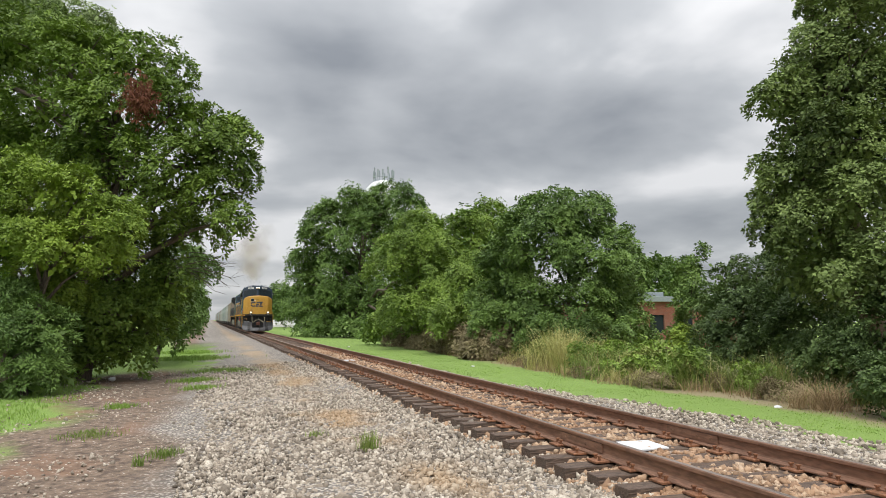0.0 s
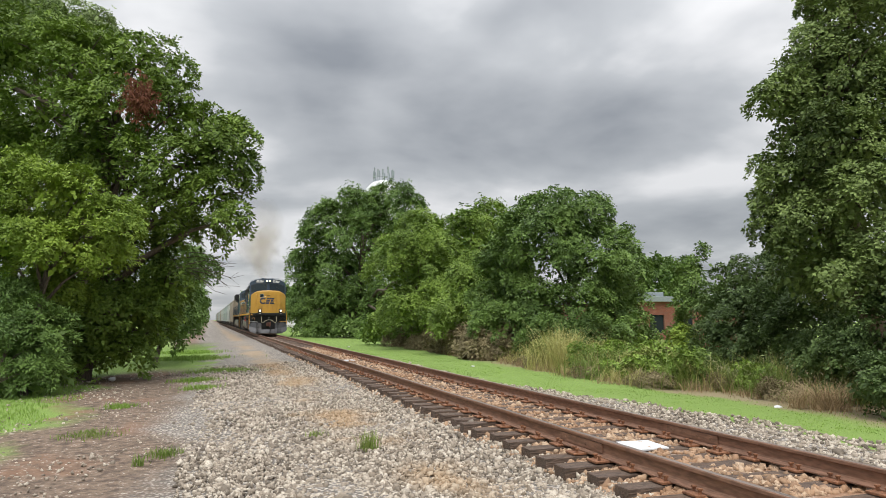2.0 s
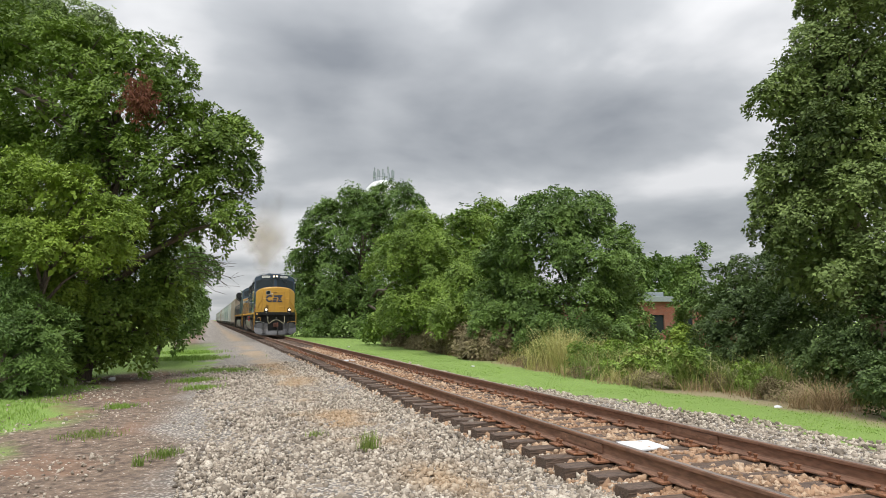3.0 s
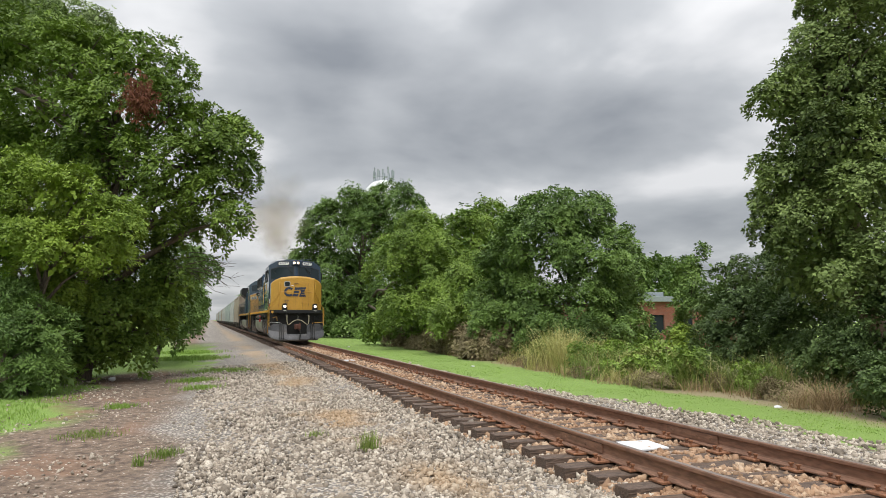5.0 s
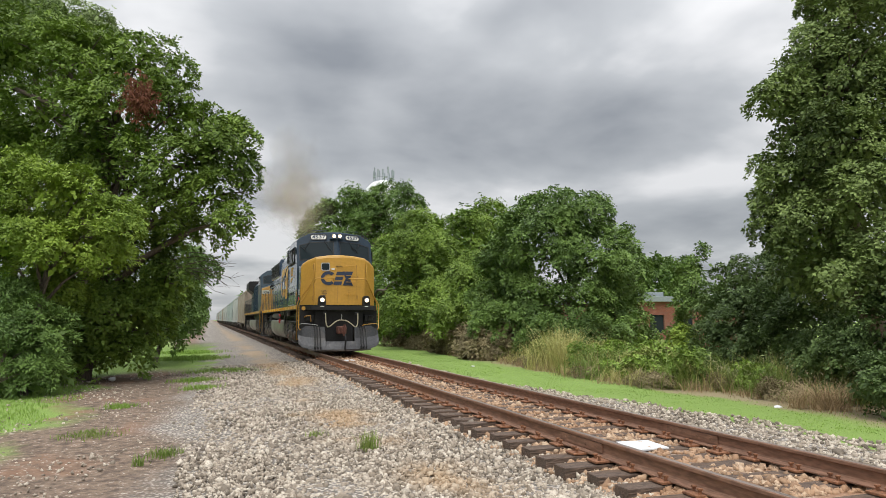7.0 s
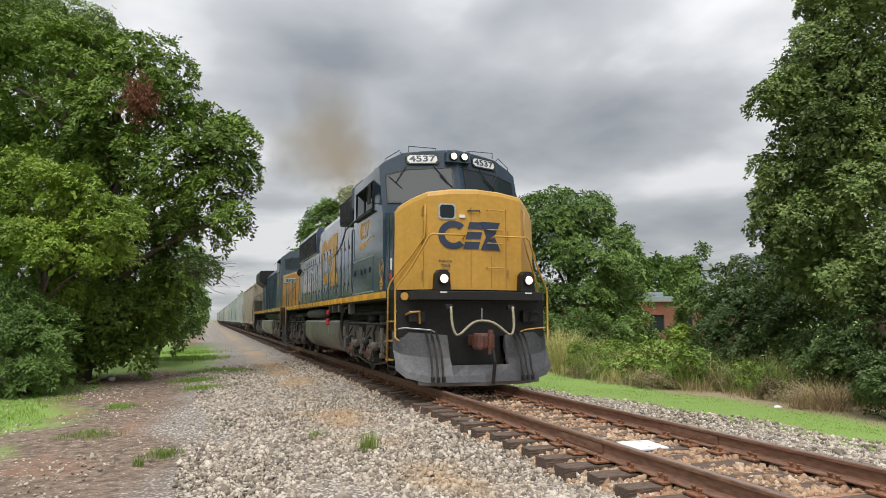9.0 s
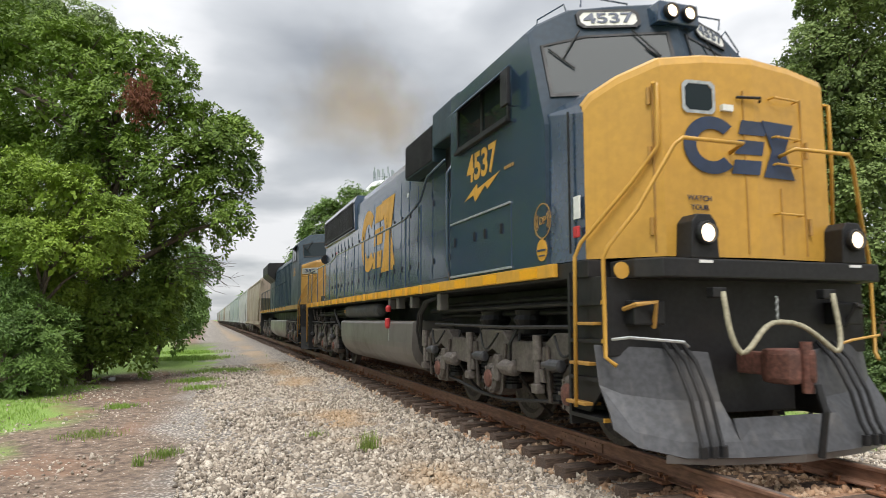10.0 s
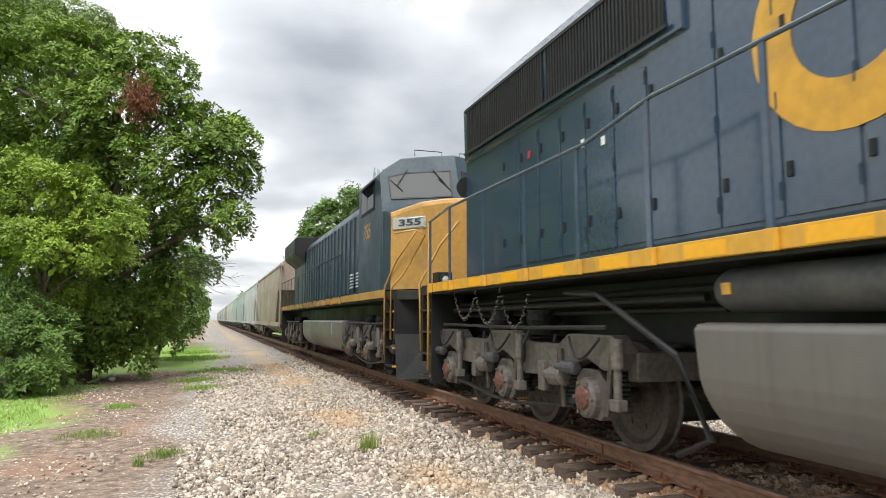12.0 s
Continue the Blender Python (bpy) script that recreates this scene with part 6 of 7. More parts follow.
bramble_green = leaf_mat("green_bramble_leaf", (0.08, 0.115, 0.026), (0.27, 0.30, 0.085), 0.7)
blade_green = leaf_mat("green_blade", (0.10, 0.16, 0.03), (0.27, 0.34, 0.09), 0.5, 0.25)
blade_yellow = leaf_mat("yellow_green_blade", (0.26, 0.26, 0.075), (0.52, 0.48, 0.20), 0.6, 0.25)
blade_dry = leaf_mat("dry_straw_blade", (0.20, 0.135, 0.075), (0.44, 0.33, 0.19), 0.8, 0.15)
lawn_blade = leaf_mat("lawn_blade", (0.12, 0.20, 0.035), (0.28, 0.42, 0.085), 0.5, 0.3)


def unit(v):
    return v / (np.linalg.norm(v, axis=1)[:, None] + 1e-9)


def sprays(P, axis, leaf, ratio, droop, count, rng, out=0.0):
    """Sprays of folded four-cornered leaves that spread round each point, square to its axis."""
    n = len(P)
    a = unit(axis + rng.normal(0, 0.34, (n, 3)))
    u = unit(np.cross(a, rng.normal(0, 1, (n, 3))))
    w = np.cross(a, u)
    turn = rng.uniform(0, 2 * math.pi, n)
    made = []
    for k in range(count):
        t = turn + 2 * math.pi * k / count + rng.normal(0, 0.3, n)
        d = u * np.cos(t)[:, None] + w * np.sin(t)[:, None] + a * rng.normal(0.1, 0.28, n)[:, None] + out
        d[:, 2] -= droop
        d = unit(d)
        side = unit(np.cross(d, a + rng.normal(0, 0.35, (n, 3))))
        L = (leaf * rng.uniform(0.65, 1.3, n))[:, None]
        base = P + d * L * 0.25
        tip = base + d * L
        tip[:, 2] -= 0.12 * L[:, 0]
        made.append(np.stack([base, base + d * L * 0.45 + side * L * ratio, tip, base + d * L * 0.45 - side * L * ratio], 1))
    return np.concatenate(made).reshape(-1, 3)


def crown_pads(lobes, pad, rng, gap):
    """Flat-topped tufts that sit over the lobes like shelves, with dark gaps between them."""
    C = np.array([l[:3] for l in lobes])
    R = np.array([(l[3], l[3] * 1.05, l[4]) for l in lobes])
    cen, rad, axis = [], [], []
    for i, (c, r) in enumerate(zip(C, R)):
        m = int(gap * 4 * (r[0] * r[2] * 2 + r[0] * r[0]) / (3 * pad * pad)) + 3
        u = unit(rng.normal(size=(m, 3)))
        u[:, 2] = np.where(u[:, 2] < -0.55, -u[:, 2], u[:, 2])
        p = c + u * r * rng.uniform(0.70, 1.13, (m, 1))
        ok = np.ones(m, bool)
        for j in range(len(C)):
            if j != i:
                ok &= (((p - C[j]) / R[j]) ** 2).sum(1) > 0.52
        cen.append(p[ok])
        axis.append(unit(u * np.array([0.9, 0.9, 0.5]) + np.array([0, 0, 0.62]) + rng.normal(0, 0.2, (m, 3)))[ok])
        rad.append((pad * rng.uniform(0.4, 1.25, m) * min(1.0, 0.5 + 0.5 * r[0] / (1.6 * pad)))[ok])
    return np.concatenate(cen), np.concatenate(rad), np.concatenate(axis)


def crown(name, lobes, pad, leaf, material, parent, seed, cover=2.0, sprig=6, ratio=0.24, droop=0.08, label="", floor=-0.5, gap=1.05, core=0.8):
    rng = np.random.default_rng(seed)
    c, r, a = crown_pads(lobes, pad, rng, gap)
    per = np.maximum(3, cover * math.pi * r * r / (ratio * leaf * leaf * sprig)).astype(int)
    k = np.repeat(np.arange(len(c)), per)
    n = len(k)
    ax = a[k]
    u = unit(np.cross(ax, rng.normal(size=(n, 3))))
    q = np.sqrt(rng.random(n)) * np.exp(rng.normal(0, 0.13, n))
    dome = 0.75 * (1 - q * q) - 0.34 * rng.random(n) ** 2
    stray = rng.random(n) < 0.14
    dome[stray] += rng.random(stray.sum()) * 0.55
    P = c[k] + u * (q * r[k])[:, None] + ax * (dome * r[k])[:, None]
    P[:, 2] -= 0.06 * q * q * r[k]
    keep = P[:, 2] > floor + leaf * 0.4
    v = sprays(P[keep], unit(ax + u * (0.35 * q)[:, None] + np.array([0, 0, 0.35]))[keep], leaf, ratio, droop, sprig, rng, (u * (0.55 * q)[:, None] + ax * 0.25)[keep])
    if core:
        inner = []
        for x, y, z, rx, rz in lobes:
            n = int(core * 5.0 * rx * rz / (leaf * leaf))
            w = unit(rng.normal(size=(n, 3))) * (0.80 * rng.random(n) ** 0.3)[:, None]
            p = np.array([x, y, z]) + w * np.array([rx, rx, rz])
            p = p[p[:, 2] > floor + leaf]
            inner.append(sprays(p, rng.normal(size=p.shape), leaf * 1.6, 0.34, 0.4, 1, rng))
        v = np.concatenate([v] + inner)
    ob = mesh_arrays(name, v, np.arange(len(v)).reshape(-1, 4), material, parent)
    if label:
        tagged(ob, label)
    return ob


def trunk(parent, base, lobes, r, seed, fork=0.35):
    """A tapered, slightly bent trunk with a limb into each lobe."""
    rng = random.Random(seed)
    bm = bmesh.new()
    top = max(l[2] for l in lobes)
    b = Vector(base)
    mid = Vector((sum(l[0] for l in lobes) / len(lobes), sum(l[1] for l in lobes) / len(lobes), b.z + (top - b.z) * 0.75))
    stem = []
    for k in range(7):
        t = k / 6
        stem.append(b.lerp(mid, t) + Vector((rng.uniform(-1, 1), rng.uniform(-1, 1), 0)) * 0.12 * (0 < k))
    tube(bm, [stem[0] - Vector((0, 0, 0.3))] + stem, r * 1.25, 9, r_end=r * 0.3)
    for x, y, z, rx, rz in lobes:
        t = min(0.9, max(fork * 0.6, (z - b.z) / (mid.z - b.z + 0.01) - 0.35))
        i = min(5, int(t * 6))
        a = stem[i].lerp(stem[i + 1], t * 6 - i)
        e = Vector((x, y, z))
        m1 = a.lerp(e, 0.35) + Vector((0, 0, 0.12 * (e - a).length))
        tube(bm, [a, m1, a.lerp(e, 0.7) + Vector((0, 0, 0.1 * (e - a).length)), e], r * 0.42, 6, r_end=r * 0.08)
        for _ in range(3):
            d = Vector((rng.uniform(-1, 1), rng.uniform(-1, 1), rng.uniform(-0.3, 1))).normalized()
            tube(bm, [e, e + d * rx * 0.5, e + d * rx * 0.95 - Vector((0, 0, 0.08))], r * 0.1, 4, r_end=r * 0.025)
    return part("trunk", bm, bark, parent, smooth=True)


def tree(name, label, lobes, base, r, pad, leaf, material, seed, category="tree", **kw):
    t = empty(name, label, category, at=base)
    o = Vector(base)
    loc = [(x - o.x, y - o.y, z - o.z, a, b) for x, y, z, a, b in lobes]
    trunk(t, (0, 0, 0), loc, r, seed)
    crown("crown", loc, pad, leaf, material, t, seed, floor=0, **kw)
    return t


DEAD = (-2.12, 20.95, 7.69)        # the dead branch of the pecan
TWIG = (-0.55, 22.11, 2.92)        # bare twigs under its canopy
# crowns as lobes: middle, half width, half height
A_HIGH_LOBES = [(-5.93, 25.48, 10.33, 1.72, 1.15), (-4.1, 23.87, 9.57, 1.28, 1.01), (-2.48, 22.82, 9.21, 0.98, 0.86), (-1.44, 22.53, 8.67, 0.72, 0.75), (-1.38, 22.1, 7.54, 0.96, 0.73), (-0.37, 21.81, 7.02, 0.91, 0.73), (0.39, 21.6, 6.55, 0.79, 0.63), (0.63, 21.59, 5.89, 0.56, 0.49), (0.19, 21.62, 5.07, 0.83, 0.69), (0.38, 21.33, 4.25, 0.78, 0.51), (-0.97, 21.62, 5.78, 1.11, 0.85), (-3.02, 22.69, 7.28, 1.31, 1.01), (-5.08, 24.4, 7.75, 1.65, 1.19), (-8.06, 26.33, 9.19, 1.72, 1.72)]
A_LOW_LOBES = [(-4.21, 23.83, 5.47, 1.61, 1.07), (-1.72, 22.05, 4.25, 1.06, 0.82), (-0.67, 22.26, 3.89, 0.87, 0.45), (-2.21, 22.89, 2.94, 1.08, 0.8), (-3.26, 23.34, 2.07, 1.05, 0.87), (-2.0, 22.97, 1.55, 0.79, 0.73), (-2.73, 22.79, 0.61, 0.77, 0.65), (-1.54, 24.36, 1.94, 0.67, 0.71), (-4.76, 24.77, 3.38, 1.46, 1.1), (-5.38, 25.21, 1.38, 1.28, 1.1), (-7.93, 26.71, 5.38, 1.53, 1.72)]
B_LOBES = [(-4.51, 20.3, 4.64, 1.05, 0.63), (-3.37, 19.93, 4.46, 0.87, 0.54), (-2.53, 19.92, 3.84, 0.83, 0.55), (-4.62, 19.95, 3.38, 0.96, 0.61), (-3.65, 19.66, 2.95, 0.96, 0.55), (-2.73, 20.2, 2.87, 0.7, 0.49), (-5.93, 20.8, 4.49, 1.05, 0.9), (-5.88, 20.93, 3.15, 0.9, 0.9), (-3.96, 20.94, 1.97, 0.85, 0.49)]
C_LOBES = [(-4.15, 18.99, 0.94, 0.85, 0.55), (-3.61, 18.62, 0.7, 0.46, 0.35), (-4.31, 18.81, 0.21, 0.78, 0.43), (-5.48, 19.99, 0.79, 0.99, 0.85), (-3.75, 18.73, 0.16, 0.49, 0.35), (-4.71, 19.63, 1.71, 0.59, 0.34), (-4.12, 18.56, -0.08, 0.77, 0.32), (-3.41, 18.52, -0.02, 0.38, 0.27), (-4.87, 18.82, -0.11, 0.67, 0.48)]
D_LOBES = [(-1.15, 32.04, 3.4, 1.1, 0.9), (-0.53, 32.87, 3.53, 0.57, 0.57), (-1.41, 31.2, 2.13, 0.77, 0.92), (-1.11, 33.31, 1.42, 0.67, 0.57), (-1.23, 32.33, 0.97, 1.05, 0.45), (-1.6, 30.29, 1.36, 0.84, 0.65), (-1.59, 28.23, 0.71, 0.65, 0.35), (-0.2, 32.78, 3.35, 0.46, 0.46)]
D2_LOBES = [(-0.88, 46.95, 2.21, 0.59, 0.81), (-1.41, 51.27, 3.29, 0.88, 1.28), (-0.84, 44.93, 1.2, 0.63, 0.56), (-0.81, 53.38, 1.51, 0.58, 0.75)]
D3_LOBES = [(-0.89, 79.88, 2.38, 0.44, 1.12), (-1.36, 85.25, 3.31, 0.67, 1.73), (-0.76, 76.77, 1.26, 0.54, 0.54)]
E_LOBES = [(-8.25, 33.24, 14.58, 2.0, 1.25), (-6.59, 32.71, 14.2, 1.5, 0.95), (-5.28, 32.29, 14.03, 0.8, 0.7), (-7.24, 34.14, 12.97, 2.32, 1.55), (-10.45, 35.1, 14.25, 2.32, 2.32), (-5.55, 33.5, 13.48, 1.03, 0.77)]
F_LOBES = [(18.21, 71.08, 13.27, 2.96, 2.09), (15.11, 71.15, 12.62, 2.55, 1.94), (12.3, 72.32, 10.81, 2.73, 2.43), (10.2, 73.3, 8.39, 2.07, 2.43), (15.6, 70.35, 8.77, 3.89, 3.0), (12.88, 71.67, 5.2, 3.6, 2.88), (9.38, 73.93, 5.25, 1.34, 2.73), (10.0, 74.06, 2.11, 1.82, 2.19), (13.94, 70.64, 1.61, 3.25, 2.25), (18.29, 68.76, 5.14, 2.95, 3.25), (17.6, 68.32, 1.61, 2.91, 2.21), (19.64, 69.75, 11.29, 1.82, 2.43)]
G_LOBES = [(12.96, 41.72, 6.76, 1.65, 1.32), (12.4, 41.08, 4.68, 1.97, 1.79), (11.56, 43.47, 4.84, 1.5, 1.5), (13.17, 39.99, 2.52, 1.68, 1.47), (11.54, 40.62, 1.82, 1.57, 1.33), (12.1, 46.95, 0.51, 2.0, 0.8), (14.06, 45.18, 0.8, 1.96, 1.02), (15.21, 42.59, 1.49, 1.31, 1.12)]
G2_LOBES = [(17.89, 43.1, 7.84, 1.33, 1.17), (16.47, 42.68, 6.44, 1.53, 1.53), (18.29, 42.09, 6.06, 1.61, 1.72), (15.82, 40.02, 3.61, 1.61, 1.43), (15.28, 42.2, 4.84, 1.2, 1.69)]
H_LOBES = [(15.93, 29.06, 6.35, 1.59, 1.15), (17.44, 28.57, 6.02, 1.26, 1.15), (14.46, 29.68, 5.25, 1.24, 1.1), (14.75, 28.62, 4.34, 1.73, 1.33), (17.28, 27.78, 4.07, 1.6, 1.46), (13.68, 30.13, 3.62, 1.1, 1.24), (18.56, 27.99, 3.04, 1.14, 1.35), (14.33, 29.03, 1.96, 1.54, 1.28), (16.1, 27.92, 1.68, 1.63, 1.26), (18.33, 27.72, 1.37, 1.12, 1.01), (13.22, 30.47, 1.98, 1.04, 1.15), (18.97, 28.2, 4.71, 0.6, 0.82), (13.15, 29.03, 0.77, 1.31, 0.79), (14.66, 27.47, 0.53, 1.4, 0.71), (16.32, 26.39, 0.42, 1.37, 0.7), (17.73, 25.89, 0.55, 0.8, 0.75)]
I_LOBES = [(13.39, 35.6, 3.03, 0.82, 1.14), (13.16, 33.73, 1.45, 1.08, 0.96), (11.9, 34.2, 1.09, 1.08, 0.84)]
K_LOBES = [(16.61, 18.63, 2.43, 0.77, 0.61), (16.75, 17.5, 2.56, 0.77, 0.66), (16.13, 18.88, 1.67, 0.57, 0.61), (15.53, 16.99, 1.37, 0.87, 0.73), (15.89, 15.8, 1.37, 0.87, 0.83), (14.87, 16.79, 0.35, 0.72, 0.55), (14.84, 15.22, 0.26, 0.87, 0.57), (15.17, 13.99, 0.76, 0.87, 0.84), (15.83, 14.69, 1.99, 0.82, 0.73), (17.78, 17.12, 2.83, 0.77, 0.7), (14.48, 17.42, 0.68, 0.38, 0.49)]
K2_LOBES = [(13.64, 12.46, 0.16, 0.61, 0.43), (13.37, 11.46, 0.35, 0.69, 0.62), (12.11, 9.8, 0.04, 0.52, 0.45), (13.59, 10.8, 0.86, 0.7, 0.8), (12.15, 9.28, -0.12, 0.6, 0.6), (13.3, 11.55, -0.25, 0.4, 0.25)]
L_LOBES = [(14.44, 12.3, 8.81, 0.65, 0.57), (15.24, 11.94, 9.51, 0.99, 0.85), (14.09, 12.5, 8.04, 0.62, 0.45), (13.31, 12.92, 6.63, 0.57, 0.4), (14.02, 12.65, 6.91, 0.78, 0.62), (14.47, 11.93, 7.22, 0.91, 0.77), (13.12, 13.17, 4.9, 0.42, 0.31), (13.23, 13.22, 4.14, 0.51, 0.48), (13.52, 12.54, 4.63, 0.76, 0.63), (13.84, 11.82, 5.32, 0.93, 0.75), (15.16, 11.8, 6.27, 0.96, 1.03), (13.18, 12.8, 3.26, 0.63, 0.55), (13.53, 12.14, 3.33, 0.83, 0.75), (13.94, 11.41, 3.91, 0.9, 0.85), (14.13, 10.99, 2.34, 0.9, 0.9), (13.63, 11.7, 2.24, 0.77, 0.72), (16.22, 11.73, 8.39, 1.13, 1.27), (15.86, 11.74, 4.63, 1.1, 1.37), (14.01, 13.15, 2.34, 0.59, 0.54)]
J_LOBES = [(17.43, 21.47, 3.01, 0.48, 0.65), (17.8, 21.28, 3.59, 0.22, 0.52), (17.26, 21.62, 2.15, 0.56, 0.78), (16.75, 21.69, 3.16, 0.17, 0.43), (17.76, 21.54, 1.4, 0.69, 0.78), (16.2, 21.12, 0.4, 0.62, 0.46)]
J2_LOBES = [(15.85, 20.16, 0.49, 0.4, 0.44), (15.32, 19.34, 0.01, 0.46, 0.38)]
A_FOOT_LOBES = [(-3.63, 23.6, 0.94, 0.96, 0.79), (-4.23, 23.66, 0.25, 0.78, 0.55), (-2.21, 22.44, 0.28, 0.64, 0.41), (-3.12, 22.45, 0.04, 0.7, 0.33), (-1.53, 25.02, 0.81, 0.54, 0.54), (-4.6, 21.89, 0.1, 0.95, 0.47), (-5.68, 25.27, 6.59, 1.5, 0.94), (-7.26, 26.31, 6.9, 1.34, 1.15), (-2.48, 21.91, 5.91, 0.93, 0.76), (-3.47, 22.48, 5.78, 0.85, 0.68)]
F_FOOT_LOBES = [(10.9, 71.81, 0.44, 2.36, 1.18), (14.15, 68.63, -0.11, 2.87, 1.15), (16.25, 50.73, 1.53, 2.65, 1.85), (19.26, 46.49, 1.72, 2.5, 1.75), (15.13, 58.69, 0.32, 2.25, 1.1)]
A_SKIRT_LOBES = [(-2.59, 21.91, 1.45, 0.82, 0.59), (-3.55, 22.06, 1.12, 0.78, 0.59), (-1.87, 22.8, 0.77, 0.66, 0.59), (-3.76, 21.78, 0.41, 0.72, 0.48), (-2.78, 22.1, 0.3, 0.66, 0.4), (-1.35, 22.45, 2.32, 0.69, 0.59)]
L_FILL_LOBES = [(13.69, 12.86, 6.03, 0.59, 0.37), (13.99, 12.56, 5.8, 0.63, 0.5), (14.17, 12.53, 7.54, 0.57, 0.42)]


def make_trees():
    big = tree("pecan_tree", "large spreading green pecan tree with one dead brown branch", A_HIGH_LOBES + A_LOW_LOBES + A_FOOT_LOBES + A_SKIRT_LOBES, (-3.6, 22.6, -0.55), 0.34,
               0.52, 0.135, leaf_deep, 21, ratio=0.23, sprig=7, cover=1.65, core=0.65)
    rng = np.random.default_rng(5)
    c = np.array([DEAD[0] + 3.6, DEAD[1] - 22.6, DEAD[2] + 0.55])
    pts = c + rng.normal(0, 1, (420, 3)) * np.array([0.22, 0.22, 0.30])
    v = sprays(pts, rng.normal(0, 1, (420, 3)), 0.12, 0.17, 1.2, 4, rng)
    tagged(mesh_arrays("dead_branch", v, np.arange(len(v)).reshape(-1, 4), leaf_dead, big), "clump of dead reddish-brown leaves")
    bm = bmesh.new()
    r2 = random.Random(8)
    for k in range(9):
        a = Vector((TWIG[0] + 3.6, TWIG[1] - 22.6, TWIG[2] + 0.55)) + Vector((r2.uniform(-0.9, 0.3), r2.uniform(-0.4, 0.4), r2.uniform(-0.3, 0.5)))
        q = a + Vector((0.6 + r2.random() * 1.0, r2.uniform(-0.5, 0.5), r2.uniform(-0.75, -0.05)))
        m = a.lerp(q, 0.5) + Vector((0, 0, r2.uniform(0.05, 0.2)))
        tube(bm, [a, m, q, q + Vector((0.35, 0, r2.uniform(-0.2, 0.25)))], 0.013, 4, r_end=0.004)
        for _ in range(3):
            b = m.lerp(q, r2.random())
            tube(bm, [b, b + Vector((r2.uniform(0.1, 0.4), r2.uniform(-0.2, 0.2), r2.uniform(-0.25, 0.2)))], 0.006, 3, r_end=0.003)
    part("bare_twig", bm, bark, big, "thin bare hanging twigs")
    tree("pecan_tree", "young pecan tree with fresh yellow-green foliage", B_LOBES, (-4.2, 19.0, -0.55), 0.12, 0.38, 0.11, leaf_bright, 22, ratio=0.20, sprig=7)
    tree("mimosa_shrub", "low feathery green shrub beside the lawn", C_LOBES, (-4.7, 17.6, -0.56), 0.04, 0.34, 0.12, leaf_fern, 23, "shrub", ratio=0.13, droop=0.1, sprig=8)
    tree("roadside_tree", "small green tree at the edge of the dirt lane", D_LOBES, (-2.0, 29.5, -0.52), 0.10, 0.45, 0.15, leaf_mid, 24)
    tree("roadside_tree", "distant green tree beside the dirt lane", D2_LOBES, (-1.9, 45.5, -0.52), 0.12, 0.5, 0.19, leaf_mid, 25)
    tree("roadside_tree", "far green tree beside the dirt lane", D3_LOBES, (-2.2, 77, -0.52), 0.14, 0.6, 0.26, leaf_mid, 26)
    tree("tall_tree", "tall green tree behind the pecan, paled as if by haze", E_LOBES, (-8.0, 31.5, -0.6), 0.34, 0.6, 0.15, leaf_hazed, 27, cover=1.8, gap=1.1, core=0.5)
    tree("oak_tree", "broad dark green oak beyond the grass strip", F_LOBES + F_FOOT_LOBES, (15.2, 73.6, -0.65), 0.5, 1.15, 0.28, leaf_mid, 28)
    tree("maple_tree", "light green rounded tree in the tree line", G_LOBES, (14.0, 44, -0.62), 0.24, 0.75, 0.17, leaf_light, 29)
    tree("maple_tree", "fresh green tree in the tree line", G2_LOBES, (18.0, 45, -0.64), 0.24, 0.75, 0.17, leaf_light, 30)
    tree("hackberry_tree", "rounded dense mid-green tree beside a brick building", H_LOBES, (18.6, 32.5, -0.64), 0.22, 0.58, 0.15, leaf_mid, 31)
    tree("sumac_shrub", "leafy green sumac shrub in front of the tree line", I_LOBES, (14.6, 37, -0.62), 0.06, 0.6, 0.2, leaf_light, 32, "shrub", ratio=0.16, droop=0.45)
    tree("privet_shrub", "dark green privet thicket beside a tall tree", K_LOBES, (18.3, 19.5, -0.64), 0.07, 0.40, 0.095, leaf_shade, 33, "shrub", ratio=0.28)
    tree("privet_shrub", "low dark shrub at the edge of the grass", K2_LOBES, (15.4, 12.4, -0.62), 0.05, 0.30, 0.075, leaf_shade, 34, "shrub", ratio=0.28)
    tree("elm_tree", "tall dark olive-green tree with fine leaves", L_LOBES + L_FILL_LOBES, (19.6, 15.4, -0.65), 0.36, 0.42, 0.095, leaf_olive, 35, ratio=0.28, cover=2.1, core=1.4)
    tree("sapling", "thin light green sapling beside the brick building", J_LOBES, (20.2, 23.4, -0.65), 0.04, 0.3, 0.12, leaf_mid, 36, cover=2.0, core=0.4)
    tree("sapling", "small bright green bush at the foot of the thicket", J2_LOBES, (17.4, 20.4, -0.62), 0.03, 0.26, 0.12, leaf_bright, 37, cover=2.2)


make_trees()


